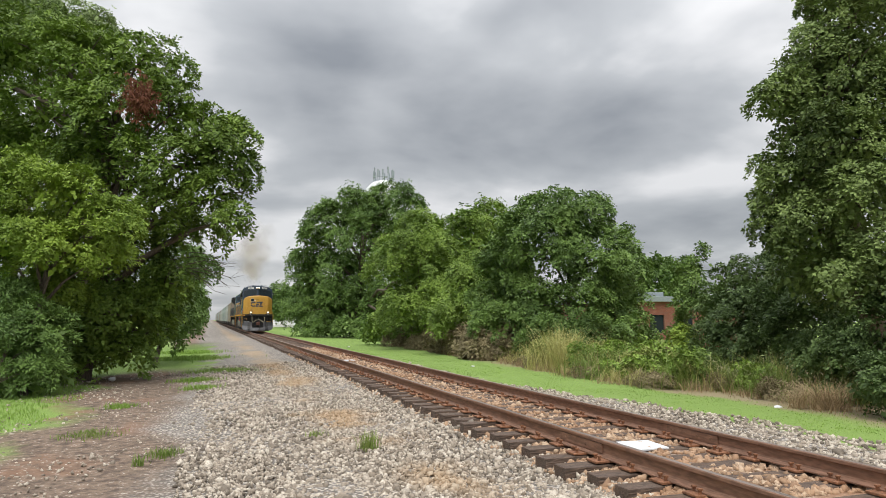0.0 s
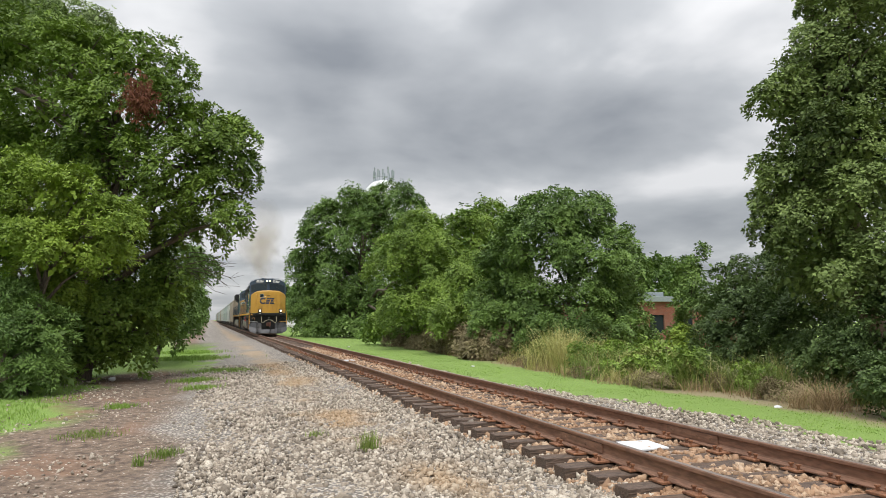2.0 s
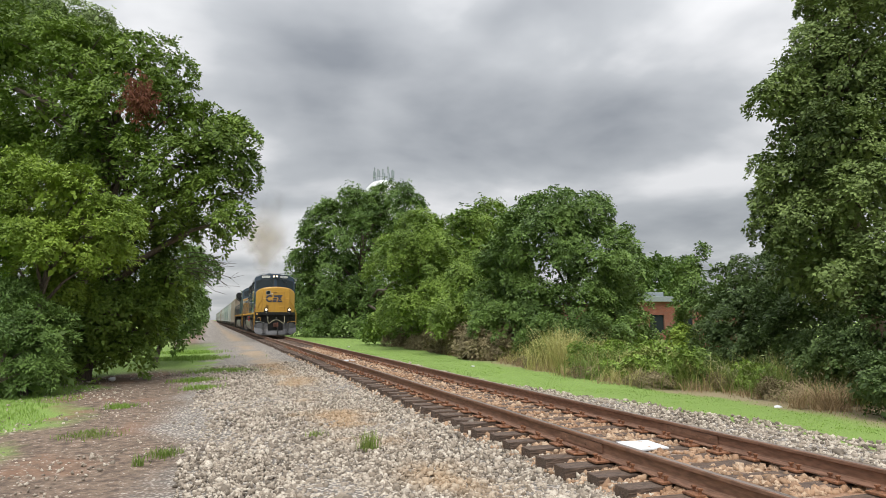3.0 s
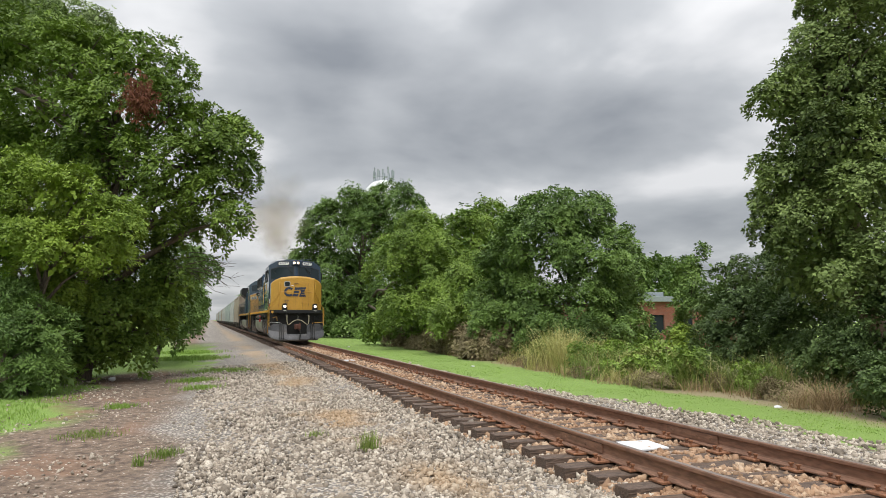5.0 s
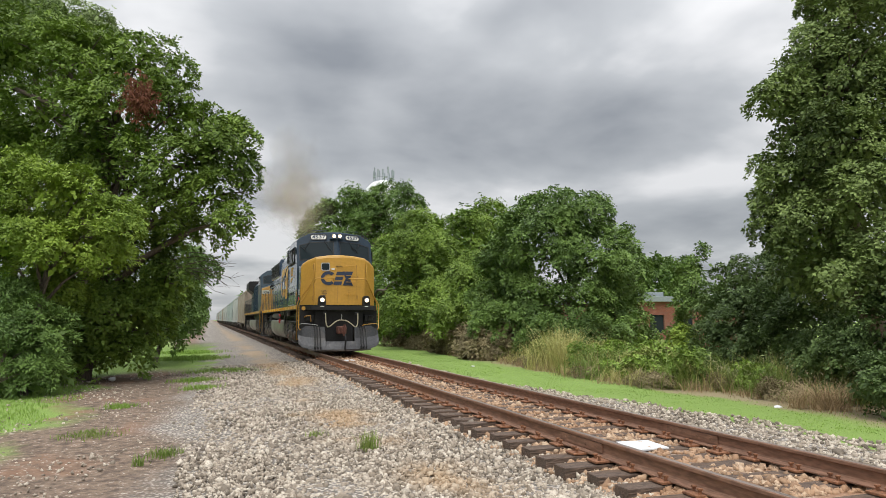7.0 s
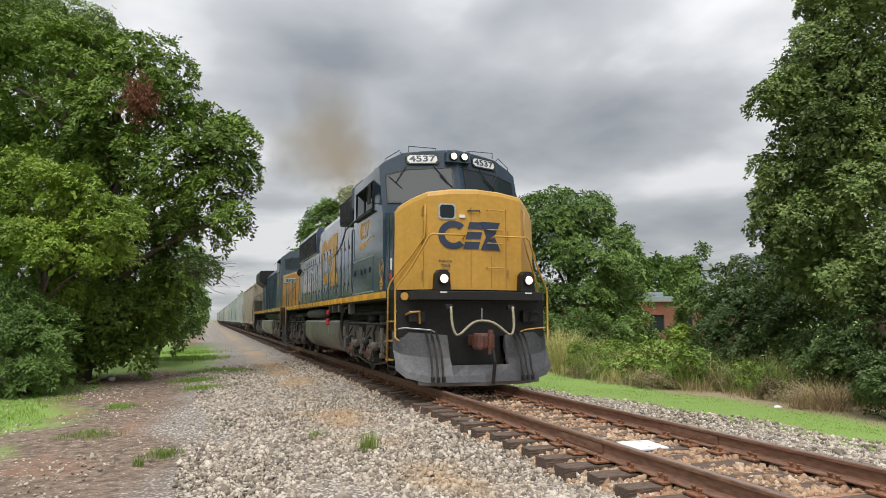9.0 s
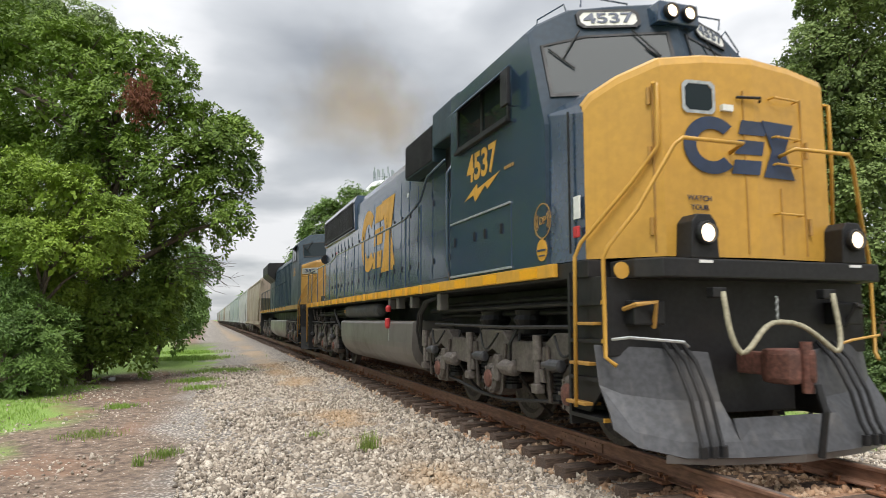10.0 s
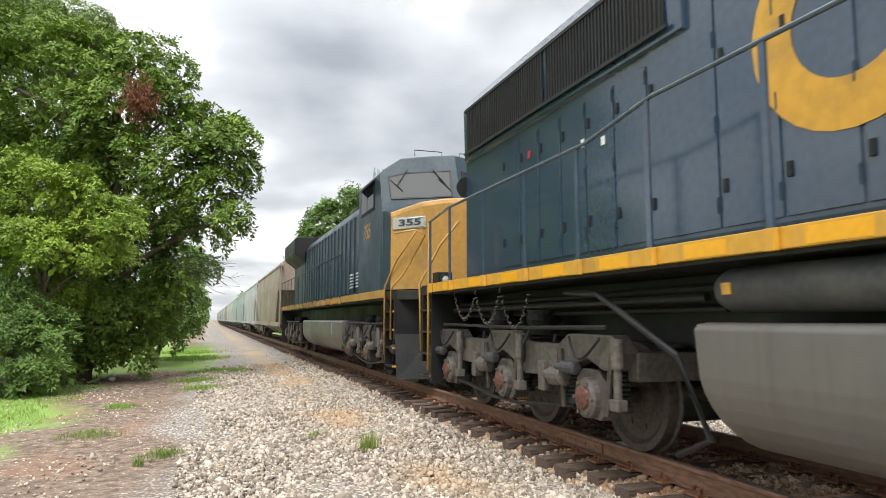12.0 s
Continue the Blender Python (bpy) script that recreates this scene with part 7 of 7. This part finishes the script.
def blades(n, centres, radius, height, width, material, name, seed, lean=0.35, parent=None):
    """Bent grass blades of three points a side, gathered round the centres."""
    rng = np.random.default_rng(seed)
    c = np.asarray(centres, float)
    k = rng.integers(0, len(c), n)
    p = np.zeros((n, 3))
    p[:, :2] = c[k, :2] + rng.normal(0, 1, (n, 2)) * (radius if np.ndim(radius) == 0 else np.asarray(radius)[k][:, None])
    p[:, 2] = np.interp(p[:, 0], [q[0] for q in PROFILE], [q[1] for q in PROFILE]) - 0.01
    h = height * (c[k, 2] if c.shape[1] > 2 else 1.0) * rng.uniform(0.5, 1.15, n)
    d = rng.normal(0, 1, (n, 2))
    d /= np.linalg.norm(d, axis=1)[:, None]
    w = np.stack([-d[:, 1], d[:, 0], np.zeros(n)], 1) * width
    ln = rng.uniform(0.05, lean, n) * h
    up = np.zeros((n, 3))
    up[:, 2] = 1
    dd = np.concatenate([d, np.zeros((n, 1))], 1)
    m = p + up * (h * 0.6)[:, None] + dd * (ln * 0.35)[:, None]
    t = p + up * h[:, None] + dd * ln[:, None]
    v = np.stack([p - w, p + w, m + w * 0.8, m - w * 0.8, m - w * 0.8, m + w * 0.8, t + w * 0.1, t - w * 0.1], 1).reshape(-1, 3)
    f = np.arange(len(v)).reshape(-1, 4)
    return mesh_arrays(name, v, f, material, parent)


def make_weeds():
    rng = np.random.default_rng(77)
    # mown verge beyond the far shoulder and lawn on the near side
    n = 16000
    y = 5.5 + 34 * rng.random(n) ** 1.5
    x = np.interp(y, [10.5, 18], [9.3, 7.45]) + rng.random(n) * np.interp(y, [8, 12, 30], [2.6, 2.9, 3.2])
    tagged(blades(n, np.stack([x, y], 1), 0.02, 0.034, 0.005, lawn_blade, "grass_verge", 1, 0.6), "bright green mown grass verge", "grass", kind="stuff")
    n = 16000
    y = 9 + 12 * rng.random(n)
    x = -2.9 - 4.5 * rng.random(n) - 0.25 * np.sin(y * 1.7)
    k = (y > 13.2 + 0.7 * np.sin(x * 2.2)) | (rng.random(n) < 0.05)
    tagged(blades(int(k.sum()), np.stack([x[k], y[k]], 1), 0.02, 0.07, 0.006, lawn_blade, "lawn_grass", 2, 0.8), "short green lawn grass beside bare soil", "grass", kind="stuff")
    for i, (cx, cy, r, hh, nn) in enumerate([(2.04, 9.05, 0.07, 0.26, 90), (-0.47, 9.8, 0.10, 0.11, 170), (-1.67, 11.9, 0.22, 0.09, 420), (-1.65, 15.5, 0.16, 0.09, 240),
                                             (-0.1, 18.8, 0.25, 0.10, 420), (0.45, 24.5, 0.5, 0.10, 1500), (-0.75, 9.3, 0.04, 0.14, 40), (1.55, 10.3, 0.06, 0.12, 60),
                                             (-0.3, 21.0, 0.3, 0.12, 700), (-0.9, 33.0, 0.8, 0.16, 2500), (-1.0, 39.0, 0.7, 0.16, 2000)]):
        tagged(blades(nn, [(cx, cy)], r, hh, 0.006 if cy < 15 else 0.010, blade_green if cy < 15 else lawn_blade, "grass_tuft", 100 + i, 0.7), "green grass tuft growing out of gravel and soil", "grass", kind="stuff")
    # bank of brambles, weeds and dry grass along the tree line
    edge_y = [10, 11.3, 12.2, 13.5, 15, 16, 17, 19.4, 22.5, 26, 31, 37, 46, 55]
    edge_x = [11.7, 12.0, 11.8, 12.1, 11.8, 10.9, 10.5, 10.7, 11.3, 11.7, 11.9, 12.2, 12.5, 12.8]

    def along(n, y0, y1, back0, back1):
        yy = rng.uniform(y0, y1, n)
        return np.interp(yy, edge_y, edge_x) + rng.uniform(back0, back1, n), yy

    def mounds(n, y0, y1, back0, back1, w, h):
        x, yy = along(n, y0, y1, back0, back1)
        hh = h * rng.uniform(0.5, 1.2, n)
        return [(float(p), float(q), -0.6 + 0.45 * float(g), w * float(rng.uniform(0.7, 1.3)), 0.6 * float(g)) for p, q, g in zip(x, yy, hh)]

    tagged(crown("brown_brambles", mounds(38, 29, 48, 0.2, 1.9, 0.9, 1.15), 0.32, 0.17, bramble_brown, None, 41, core=0.3, ratio=0.16, floor=-0.62, cover=1.7,
                 label="mounded brown and olive brambles along the verge"), category="brambles", kind="stuff")
    tagged(crown("green_brambles", mounds(44, 16.5, 48, 0.9, 3.6, 0.7, 1.05), 0.26, 0.12, bramble_green, None, 42, core=0.3, floor=-0.62, cover=1.7,
                 label="tangled olive-green brambles and shrubs along the verge"), category="brambles", kind="stuff")
    tagged(crown("pokeweed", mounds(18, 12.5, 22.5, 0.9, 2.8, 0.42, 1.0), 0.18, 0.10, leaf_light, None, 43, ratio=0.28, floor=-0.62, cover=1.5, core=0.5,
                 label="leafy light green weeds standing in the brambles"), category="weeds", kind="stuff")
    tagged(crown("dead_brambles", mounds(15, 10.6, 26, 0.4, 1.6, 0.4, 0.36), 0.18, 0.085, bramble_brown, None, 44, core=0.2, ratio=0.10, floor=-0.62, cover=1.3,
                 label="low dead brown stalks at the edge of the grass"), category="brambles", kind="stuff")

    def sward(name, label, kind, material, n, y0, y1, back0, back1, clumps, spread, height, width, seed, lean):
        x, yy = along(clumps, y0, y1, back0, back1)
        cen = np.stack([x, yy, 0.25 + 0.95 * rng.random(clumps) ** 1.4], 1)
        tagged(blades(n, cen, spread, height, width, material, name, seed, lean), label, kind, kind="stuff")

    sward("tall_weeds", "tall yellow-green weeds and grasses along the verge", "weeds", blade_yellow, 4200, 11.5, 28, 0.4, 2.4, 52, 0.28, 0.95, 0.008, 5, 1.5)
    sward("tall_weeds", "green grass blades among the brambles", "weeds", blade_green, 3000, 11, 20, 0.6, 2.4, 34, 0.28, 0.85, 0.009, 9, 1.5)
    sward("tall_weeds", "far yellow-green weeds on the bramble bank", "weeds", blade_yellow, 900, 27, 50, 0.6, 2.4, 24, 0.4, 1.0, 0.012, 10, 0.9)
    sward("dry_grass", "dry straw-coloured grass at the foot of the weeds", "dry grass", blade_dry, 6500, 10, 50, -0.1, 1.1, 110, 0.22, 0.34, 0.006, 6, 1.8)
    sward("dry_grass", "tall dead stalks standing in the weeds", "dry grass", blade_dry, 420, 11, 28, 0.6, 2.4, 50, 0.3, 1.15, 0.005, 11, 0.5)
    tagged(blades(750, [(14.7, 45.8, 1.0), (15.2, 46.4, 0.9), (14.5, 46.6, 0.8)], 0.42, 1.9, 0.016, blade_green, "goldenrod", 7, 0.5), "bright yellow-green goldenrod clump", "weeds", kind="stuff")
    tagged(blades(1100, [(11.9, 21.8, 1.0), (12.2, 21.0, 0.7), (11.7, 22.8, 0.6), (12.4, 20.0, 0.5), (12.6, 22.4, 0.9)], 0.36, 1.6, 0.009, blade_yellow, "tall_grass", 12, 1.1), "tall pale yellow clump of seeding grass", "grass", kind="stuff")
    tagged(blades(650, [(11.9, 10.9, 0.8), (12.2, 10.8, 1.0), (11.6, 11.2, 0.7), (12.3, 11.2, 0.9)], 0.12, 0.62, 0.004, blade_dry, "dry_grass", 8, 2.4), "bent brown clump of dead grass", "dry grass", kind="stuff")


make_weeds()
# ---- buildings and far things ----
def brick_material():
    m, nt, b = start("red_brick_wall")
    tc = nd(nt, "TexCoord")
    mp = nd(nt, "Mapping", [("Vector", tc.outputs["Object"])])
    mp.inputs["Rotation"].default_value = (radians(90), 0, 0)
    br = nd(nt, "TexBrick", [("Vector", mp.outputs[0])], Scale=1.0)
    for k, v in (("Color1", (0.27, 0.080, 0.045, 1)), ("Color2", (0.20, 0.058, 0.036, 1)), ("Mortar", (0.24, 0.17, 0.14, 1)), ("Mortar Size", 0.008), ("Brick Width", 0.2), ("Row Height", 0.067)):
        br.inputs[k].default_value = v
    nz = nd(nt, "TexNoise", [("Vector", tc.outputs["Object"])], Scale=1.2, Detail=5.0)
    col = mixcol(nt, remap(nt, nz.outputs["Fac"], 0.45, 0.75, 0, 0.5), br.outputs["Color"], (0.20, 0.085, 0.06))
    nt.links.new(col, b.inputs["Base Color"])
    b.inputs["Roughness"].default_value = 0.9
    bp = nd(nt, "Bump", [("Height", br.outputs["Fac"])], Strength=0.4, Distance=0.01)
    bp.invert = True
    nt.links.new(bp.outputs[0], b.inputs["Normal"])
    return m


def make_far():
    brick = brick_material()
    fascia = surf("grey_metal_fascia", (0.30, 0.34, 0.36), 0.5, 0.3, 12, 0.1, (0.18, 0.18, 0.18), 1.5, 0.5)
    B = empty("brick_building", "low red brick building with flat grey-edged roof", "building", at=(27.9, 40.0, -0.75))
    bm = bmesh.new()
    # front wall with two window openings
    xs = [0, 0.9, 2.1, 3.3, 4.5, 9.0]
    for i, (a, b) in enumerate(zip(xs, xs[1:])):
        if i in (1, 3):
            box(bm, a, b, 0, 0.3, 0, 1.1)
            box(bm, a, b, 0, 0.3, 2.35, 3.25)
        else:
            box(bm, a, b, 0, 0.3, 0, 3.25)
    box(bm, 0, 0.3, 0.3, 12, 0, 3.25)
    box(bm, 8.7, 9.0, 0.3, 12, 0, 3.25)
    box(bm, 0.3, 8.7, 11.7, 12, 0, 3.25)
    part("wall", bm, brick, B, "red brick wall")
    bm = bmesh.new()
    box(bm, -0.25, 9.25, -0.25, 12.25, 3.25, 3.62, 0.02)
    part("roof", bm, fascia, B, "flat roof with grey metal fascia")
    for a, b in ((0.9, 2.1), (3.3, 4.5)):
        bm = bmesh.new()
        box(bm, a, b, 0.12, 0.16, 1.1, 2.35)
        part("window", bm, cab_glass, B, "dark window")
    bm = bmesh.new()
    lathe(bm, [(3.6, 0.16), (4.0, 0.16), (4.0, 0.24), (4.12, 0.24)], (1.3, 2.0, 0), "z", 12)
    bmesh.ops.recalc_face_normals(bm, faces=bm.faces[:])
    part("roof_vent", bm, fascia, B)
    bm = bmesh.new()
    box(bm, 2.2, 3.6, 2.0, 3.2, 3.6, 4.0, 0.04)
    part("roof_unit", bm, fascia, B)
    # water tower with antennas
    W = empty("water_tower", "white water tower with antenna masts above the trees", "water tower", at=(36.9, 150, -0.9))
    white = surf("white_tank_paint", (0.66, 0.68, 0.69), 0.5, 0, 6, 0.05, (0.45, 0.45, 0.44), 0.6, 0.4)
    bm = bmesh.new()
    lathe(bm, [(26.0, 0.6), (26.6, 2.6), (28, 4.0), (30, 4.5), (32, 4.0), (33.4, 2.6), (34.0, 0.8), (34.1, 0.2)], (0, 0, 0), "z", 32)
    bmesh.ops.recalc_face_normals(bm, faces=bm.faces[:])
    part("tank", bm, white, W, smooth=True)
    bm = bmesh.new()
    lathe(bm, [(0, 1.4), (26.2, 1.0)], (0, 0, 0), "z", 20)
    bmesh.ops.recalc_face_normals(bm, faces=bm.faces[:])
    part("column", bm, white, W)
    bm = bmesh.new()
    for k in range(24):
        t = k * math.pi / 12
        tube(bm, [(2.3 * math.cos(t), 2.3 * math.sin(t), 34.5), (2.3 * math.cos(t + math.pi / 12), 2.3 * math.sin(t + math.pi / 12), 34.5)], 0.07, 5)
    part("ring_rail", bm, fascia, W)
    for k in range(12):
        t = k * math.pi / 6 + 0.2
        h = 36.2 + 0.6 * (k % 3 == 0)
        bm = bmesh.new()
        tube(bm, [(2.3 * math.cos(t), 2.3 * math.sin(t), 33.4), (2.3 * math.cos(t), 2.3 * math.sin(t), h)], 0.06, 5)
        box(bm, 2.3 * math.cos(t) - 0.14, 2.3 * math.cos(t) + 0.14, 2.3 * math.sin(t) - 0.08, 2.3 * math.sin(t) + 0.08, h - 1.5, h, 0.02)
        part("antenna", bm, fascia, W)
    # fence posts and pale mound far along the verge
    for x, y in ((11.9, 104), (12.4, 99), (12.9, 110), (13.5, 116)):
        bm = bmesh.new()
        box(bm, -0.05, 0.05, -0.05, 0.05, 0, 1.35, 0.01)
        ob = tagged(part("fence_post", bm, white), "pale fence post standing in the grass", "fence post", "fence posts along the verge")
        ob.location = (x, y, ground_z(x) - 0.02)
    bm = bmesh.new()
    n = 14
    rows = []
    for j in range(7):
        a = j / 6 * math.pi / 2
        rows.append([bm.verts.new((5.5 * math.cos(a) * math.cos(k * 2 * math.pi / n) * (1 + 0.12 * noise.noise((k * 1.7, j, 2))), 4 * math.cos(a) * math.sin(k * 2 * math.pi / n), 2.6 * math.sin(a) * (1 + 0.15 * noise.noise((k, j * 1.3, 7))))) for k in range(n)])
    for a, b in zip(rows, rows[1:]):
        for k in range(n):
            bm.faces.new((a[k], a[(k + 1) % n], b[(k + 1) % n], b[k]))
    ob = tagged(part("gravel_pile", bm, surf("pale_gravel", (0.50, 0.49, 0.48), 0.9, 0, 5, 0.2, (0.3, 0.29, 0.28), 0.4, 0.5, 0.4)), "pale grey pile of gravel far along the track", "gravel pile")
    ob.location = (19.5, 182, -0.75)
    # plastic litter
    bm = bmesh.new()
    bmesh.ops.create_icosphere(bm, subdivisions=2, radius=0.11)
    for v in bm.verts:
        v.co *= 1 + 0.5 * noise.noise(v.co * 14)
        v.co.z *= 0.55
    ob = tagged(part("litter_bag", bm, white), "crumpled white plastic bag on bare soil", "litter")
    ob.location = (-2.62, 22.2, -0.46)
    for x, y in ((9.6, 24.5), (11.3, 11.4), (8.6, 44.0)):
        bm = bmesh.new()
        bmesh.ops.create_icosphere(bm, subdivisions=1, radius=0.09)
        for v in bm.verts:
            v.co *= 1 + 0.5 * noise.noise(v.co * 11 + Vector((x, y, 0)))
            v.co.z *= 0.4
        ob = tagged(part("litter_scrap", bm, white), "small pale scrap of litter in the grass", "litter")
        ob.location = (x, y, ground_z(x) + 0.02)
    # far tree line closing the horizon
    rng = random.Random(3)
    far = []
    for k in range(90):
        x = -260 + k * 7.0 + rng.uniform(-2, 2)
        if -6 < x < 18:
            continue
        far.append((x, 290 + rng.uniform(-30, 60), 3.0 + rng.uniform(0, 4), 6.0 + rng.uniform(0, 2), 5.0 + rng.uniform(0, 4)))
    tagged(crown("far_woods", far, 3.4, 2.2, leaf_mid, None, 91, sprig=5, floor=-2, cover=1.2, core=0.4), "distant dark green woods along the horizon", "woods", kind="stuff")
    close = [(66.1, 90, 6.0, 3.5, 3.8), (60, 92, 5.0, 4.0, 4.5), (72, 95, 6.0, 4.5, 4.5), (30.1, 80, 11.0, 3.0, 3.6), (26, 82, 8.0, 4.0, 5.0), (34, 78, 8.0, 4.0, 5.0)]
    tagged(crown("far_woods", close, 1.5, 0.7, leaf_mid, None, 92, floor=-1, cover=1.8), "dark green trees behind the brick building", "woods", kind="stuff")
    beyond = [(14.5, 150, 4.0, 3.5, 4.0), (19, 160, 4.0, 5.0, 4.5), (11.2, 190, 3.5, 4.0, 4.0), (27, 170, 5.0, 6.0, 6.0)]
    tagged(crown("far_woods", beyond, 1.6, 0.5, leaf_mid, None, 93, floor=-1, cover=1.8), "green trees far along the track", "woods", kind="stuff")


make_far()
# ---- exhaust plume: soft-edged drifting puffs of soot haze ----
def smoke_material():
    m, nt, b = start("thin_exhaust_smoke")
    co = nd(nt, "TexCoord").outputs["Object"]
    r = nd(nt, "VectorMath", [(0, co)], "LENGTH").outputs["Value"]
    info = nd(nt, "ObjectInfo")
    place = nd(nt, "VectorMath", [(0, co), (1, info.outputs["Location"])], "ADD").outputs[0]
    nz = nd(nt, "TexNoise", [("Vector", place)], Scale=1.3, Detail=4.0)
    edge = calc(nt, "ADD", r, remap(nt, nz.outputs["Fac"], 0.3, 0.7, -0.25, 0.25))
    a = calc(nt, "SUBTRACT", 0.26, remap(nt, edge, 0.0, 0.95, 0.0, 0.26))
    a = calc(nt, "MULTIPLY", a, remap(nt, r, 1.0, 0.8))
    dif = nd(nt, "BsdfDiffuse")
    dif.inputs["Color"].default_value = (0.50, 0.40, 0.30, 1)
    tl = nd(nt, "BsdfTranslucent")
    tl.inputs["Color"].default_value = (0.50, 0.40, 0.30, 1)
    both = nd(nt, "MixShader", [(1, dif.outputs[0]), (2, tl.outputs[0])])
    tr = nd(nt, "BsdfTransparent")
    mx = nd(nt, "MixShader", [(0, a), (1, tr.outputs[0]), (2, both.outputs[0])])
    nt.links.new(mx.outputs[0], nt.nodes["Material Output"].inputs[0])
    nt.nodes.remove(b)
    return m


def make_smoke():
    """Puffs that widen and thin out behind the stack and move with the train."""
    S = empty("exhaust_smoke", "thin grey-brown diesel exhaust smoke trailing above the train", "smoke")
    TRAIN.append((S, 0.0))
    rng = random.Random(31)
    bm = bmesh.new()
    rows = []
    for k in range(5):
        q = (k + 0.02) / 4.02
        rows.append([bm.verts.new((q * math.cos(s * math.pi / 12), 0.12 * math.sin(s * math.pi / 4) * q - 0.25 * q * q, q * math.sin(s * math.pi / 12))) for s in range(24)])
    for a, b in zip(rows, rows[1:]):
        for s in range(24):
            bm.faces.new((a[s], a[(s + 1) % 24], b[(s + 1) % 24], b[s]))
    bm.faces.new(rows[0])
    first = part("smoke_puff", bm, smoke_material(), S, smooth=True)
    for i in range(8):
        t = (i + 0.5) / 8
        ob = first if i == 0 else new("smoke_puff", first.data)
        ob.parent = S
        r = 1.2 + 2.6 * t
        ob.location = (0.0 + 1.0 * t + rng.uniform(-1, 1) * t, 10.5 + 17 * t, 6.2 + 6.3 * t + rng.uniform(-1, 1) * t)
        ob.rotation_euler = (rng.uniform(-0.35, 0.35), rng.uniform(-3, 3), rng.uniform(-0.35, 0.35))
        ob.scale = (r * 1.2, r, r * 0.9)


make_smoke()
# ---- motion ----
def train_y(t):
    """Where the front of the leading locomotive's side sill is at t seconds."""
    return 79.52 - 7.7785 * t + 0.0407 * t * t - 5.2 * max(0.0, 1 - t / 7.0) ** 1.4


def motions():
    for thing, off in TRAIN:
        walk(thing, [(t * 0.5, pose(TRACK_X, train_y(t * 0.5) + off, 0)) for t in range(25)])
    for w, r, y in SPIN:
        rows = []
        for k in range(121):
            t = k * 0.1
            rows.append((t, pose(0, y, r, math.degrees((train_y(0) - train_y(t)) / r))))
        walk(w, rows)


motions()
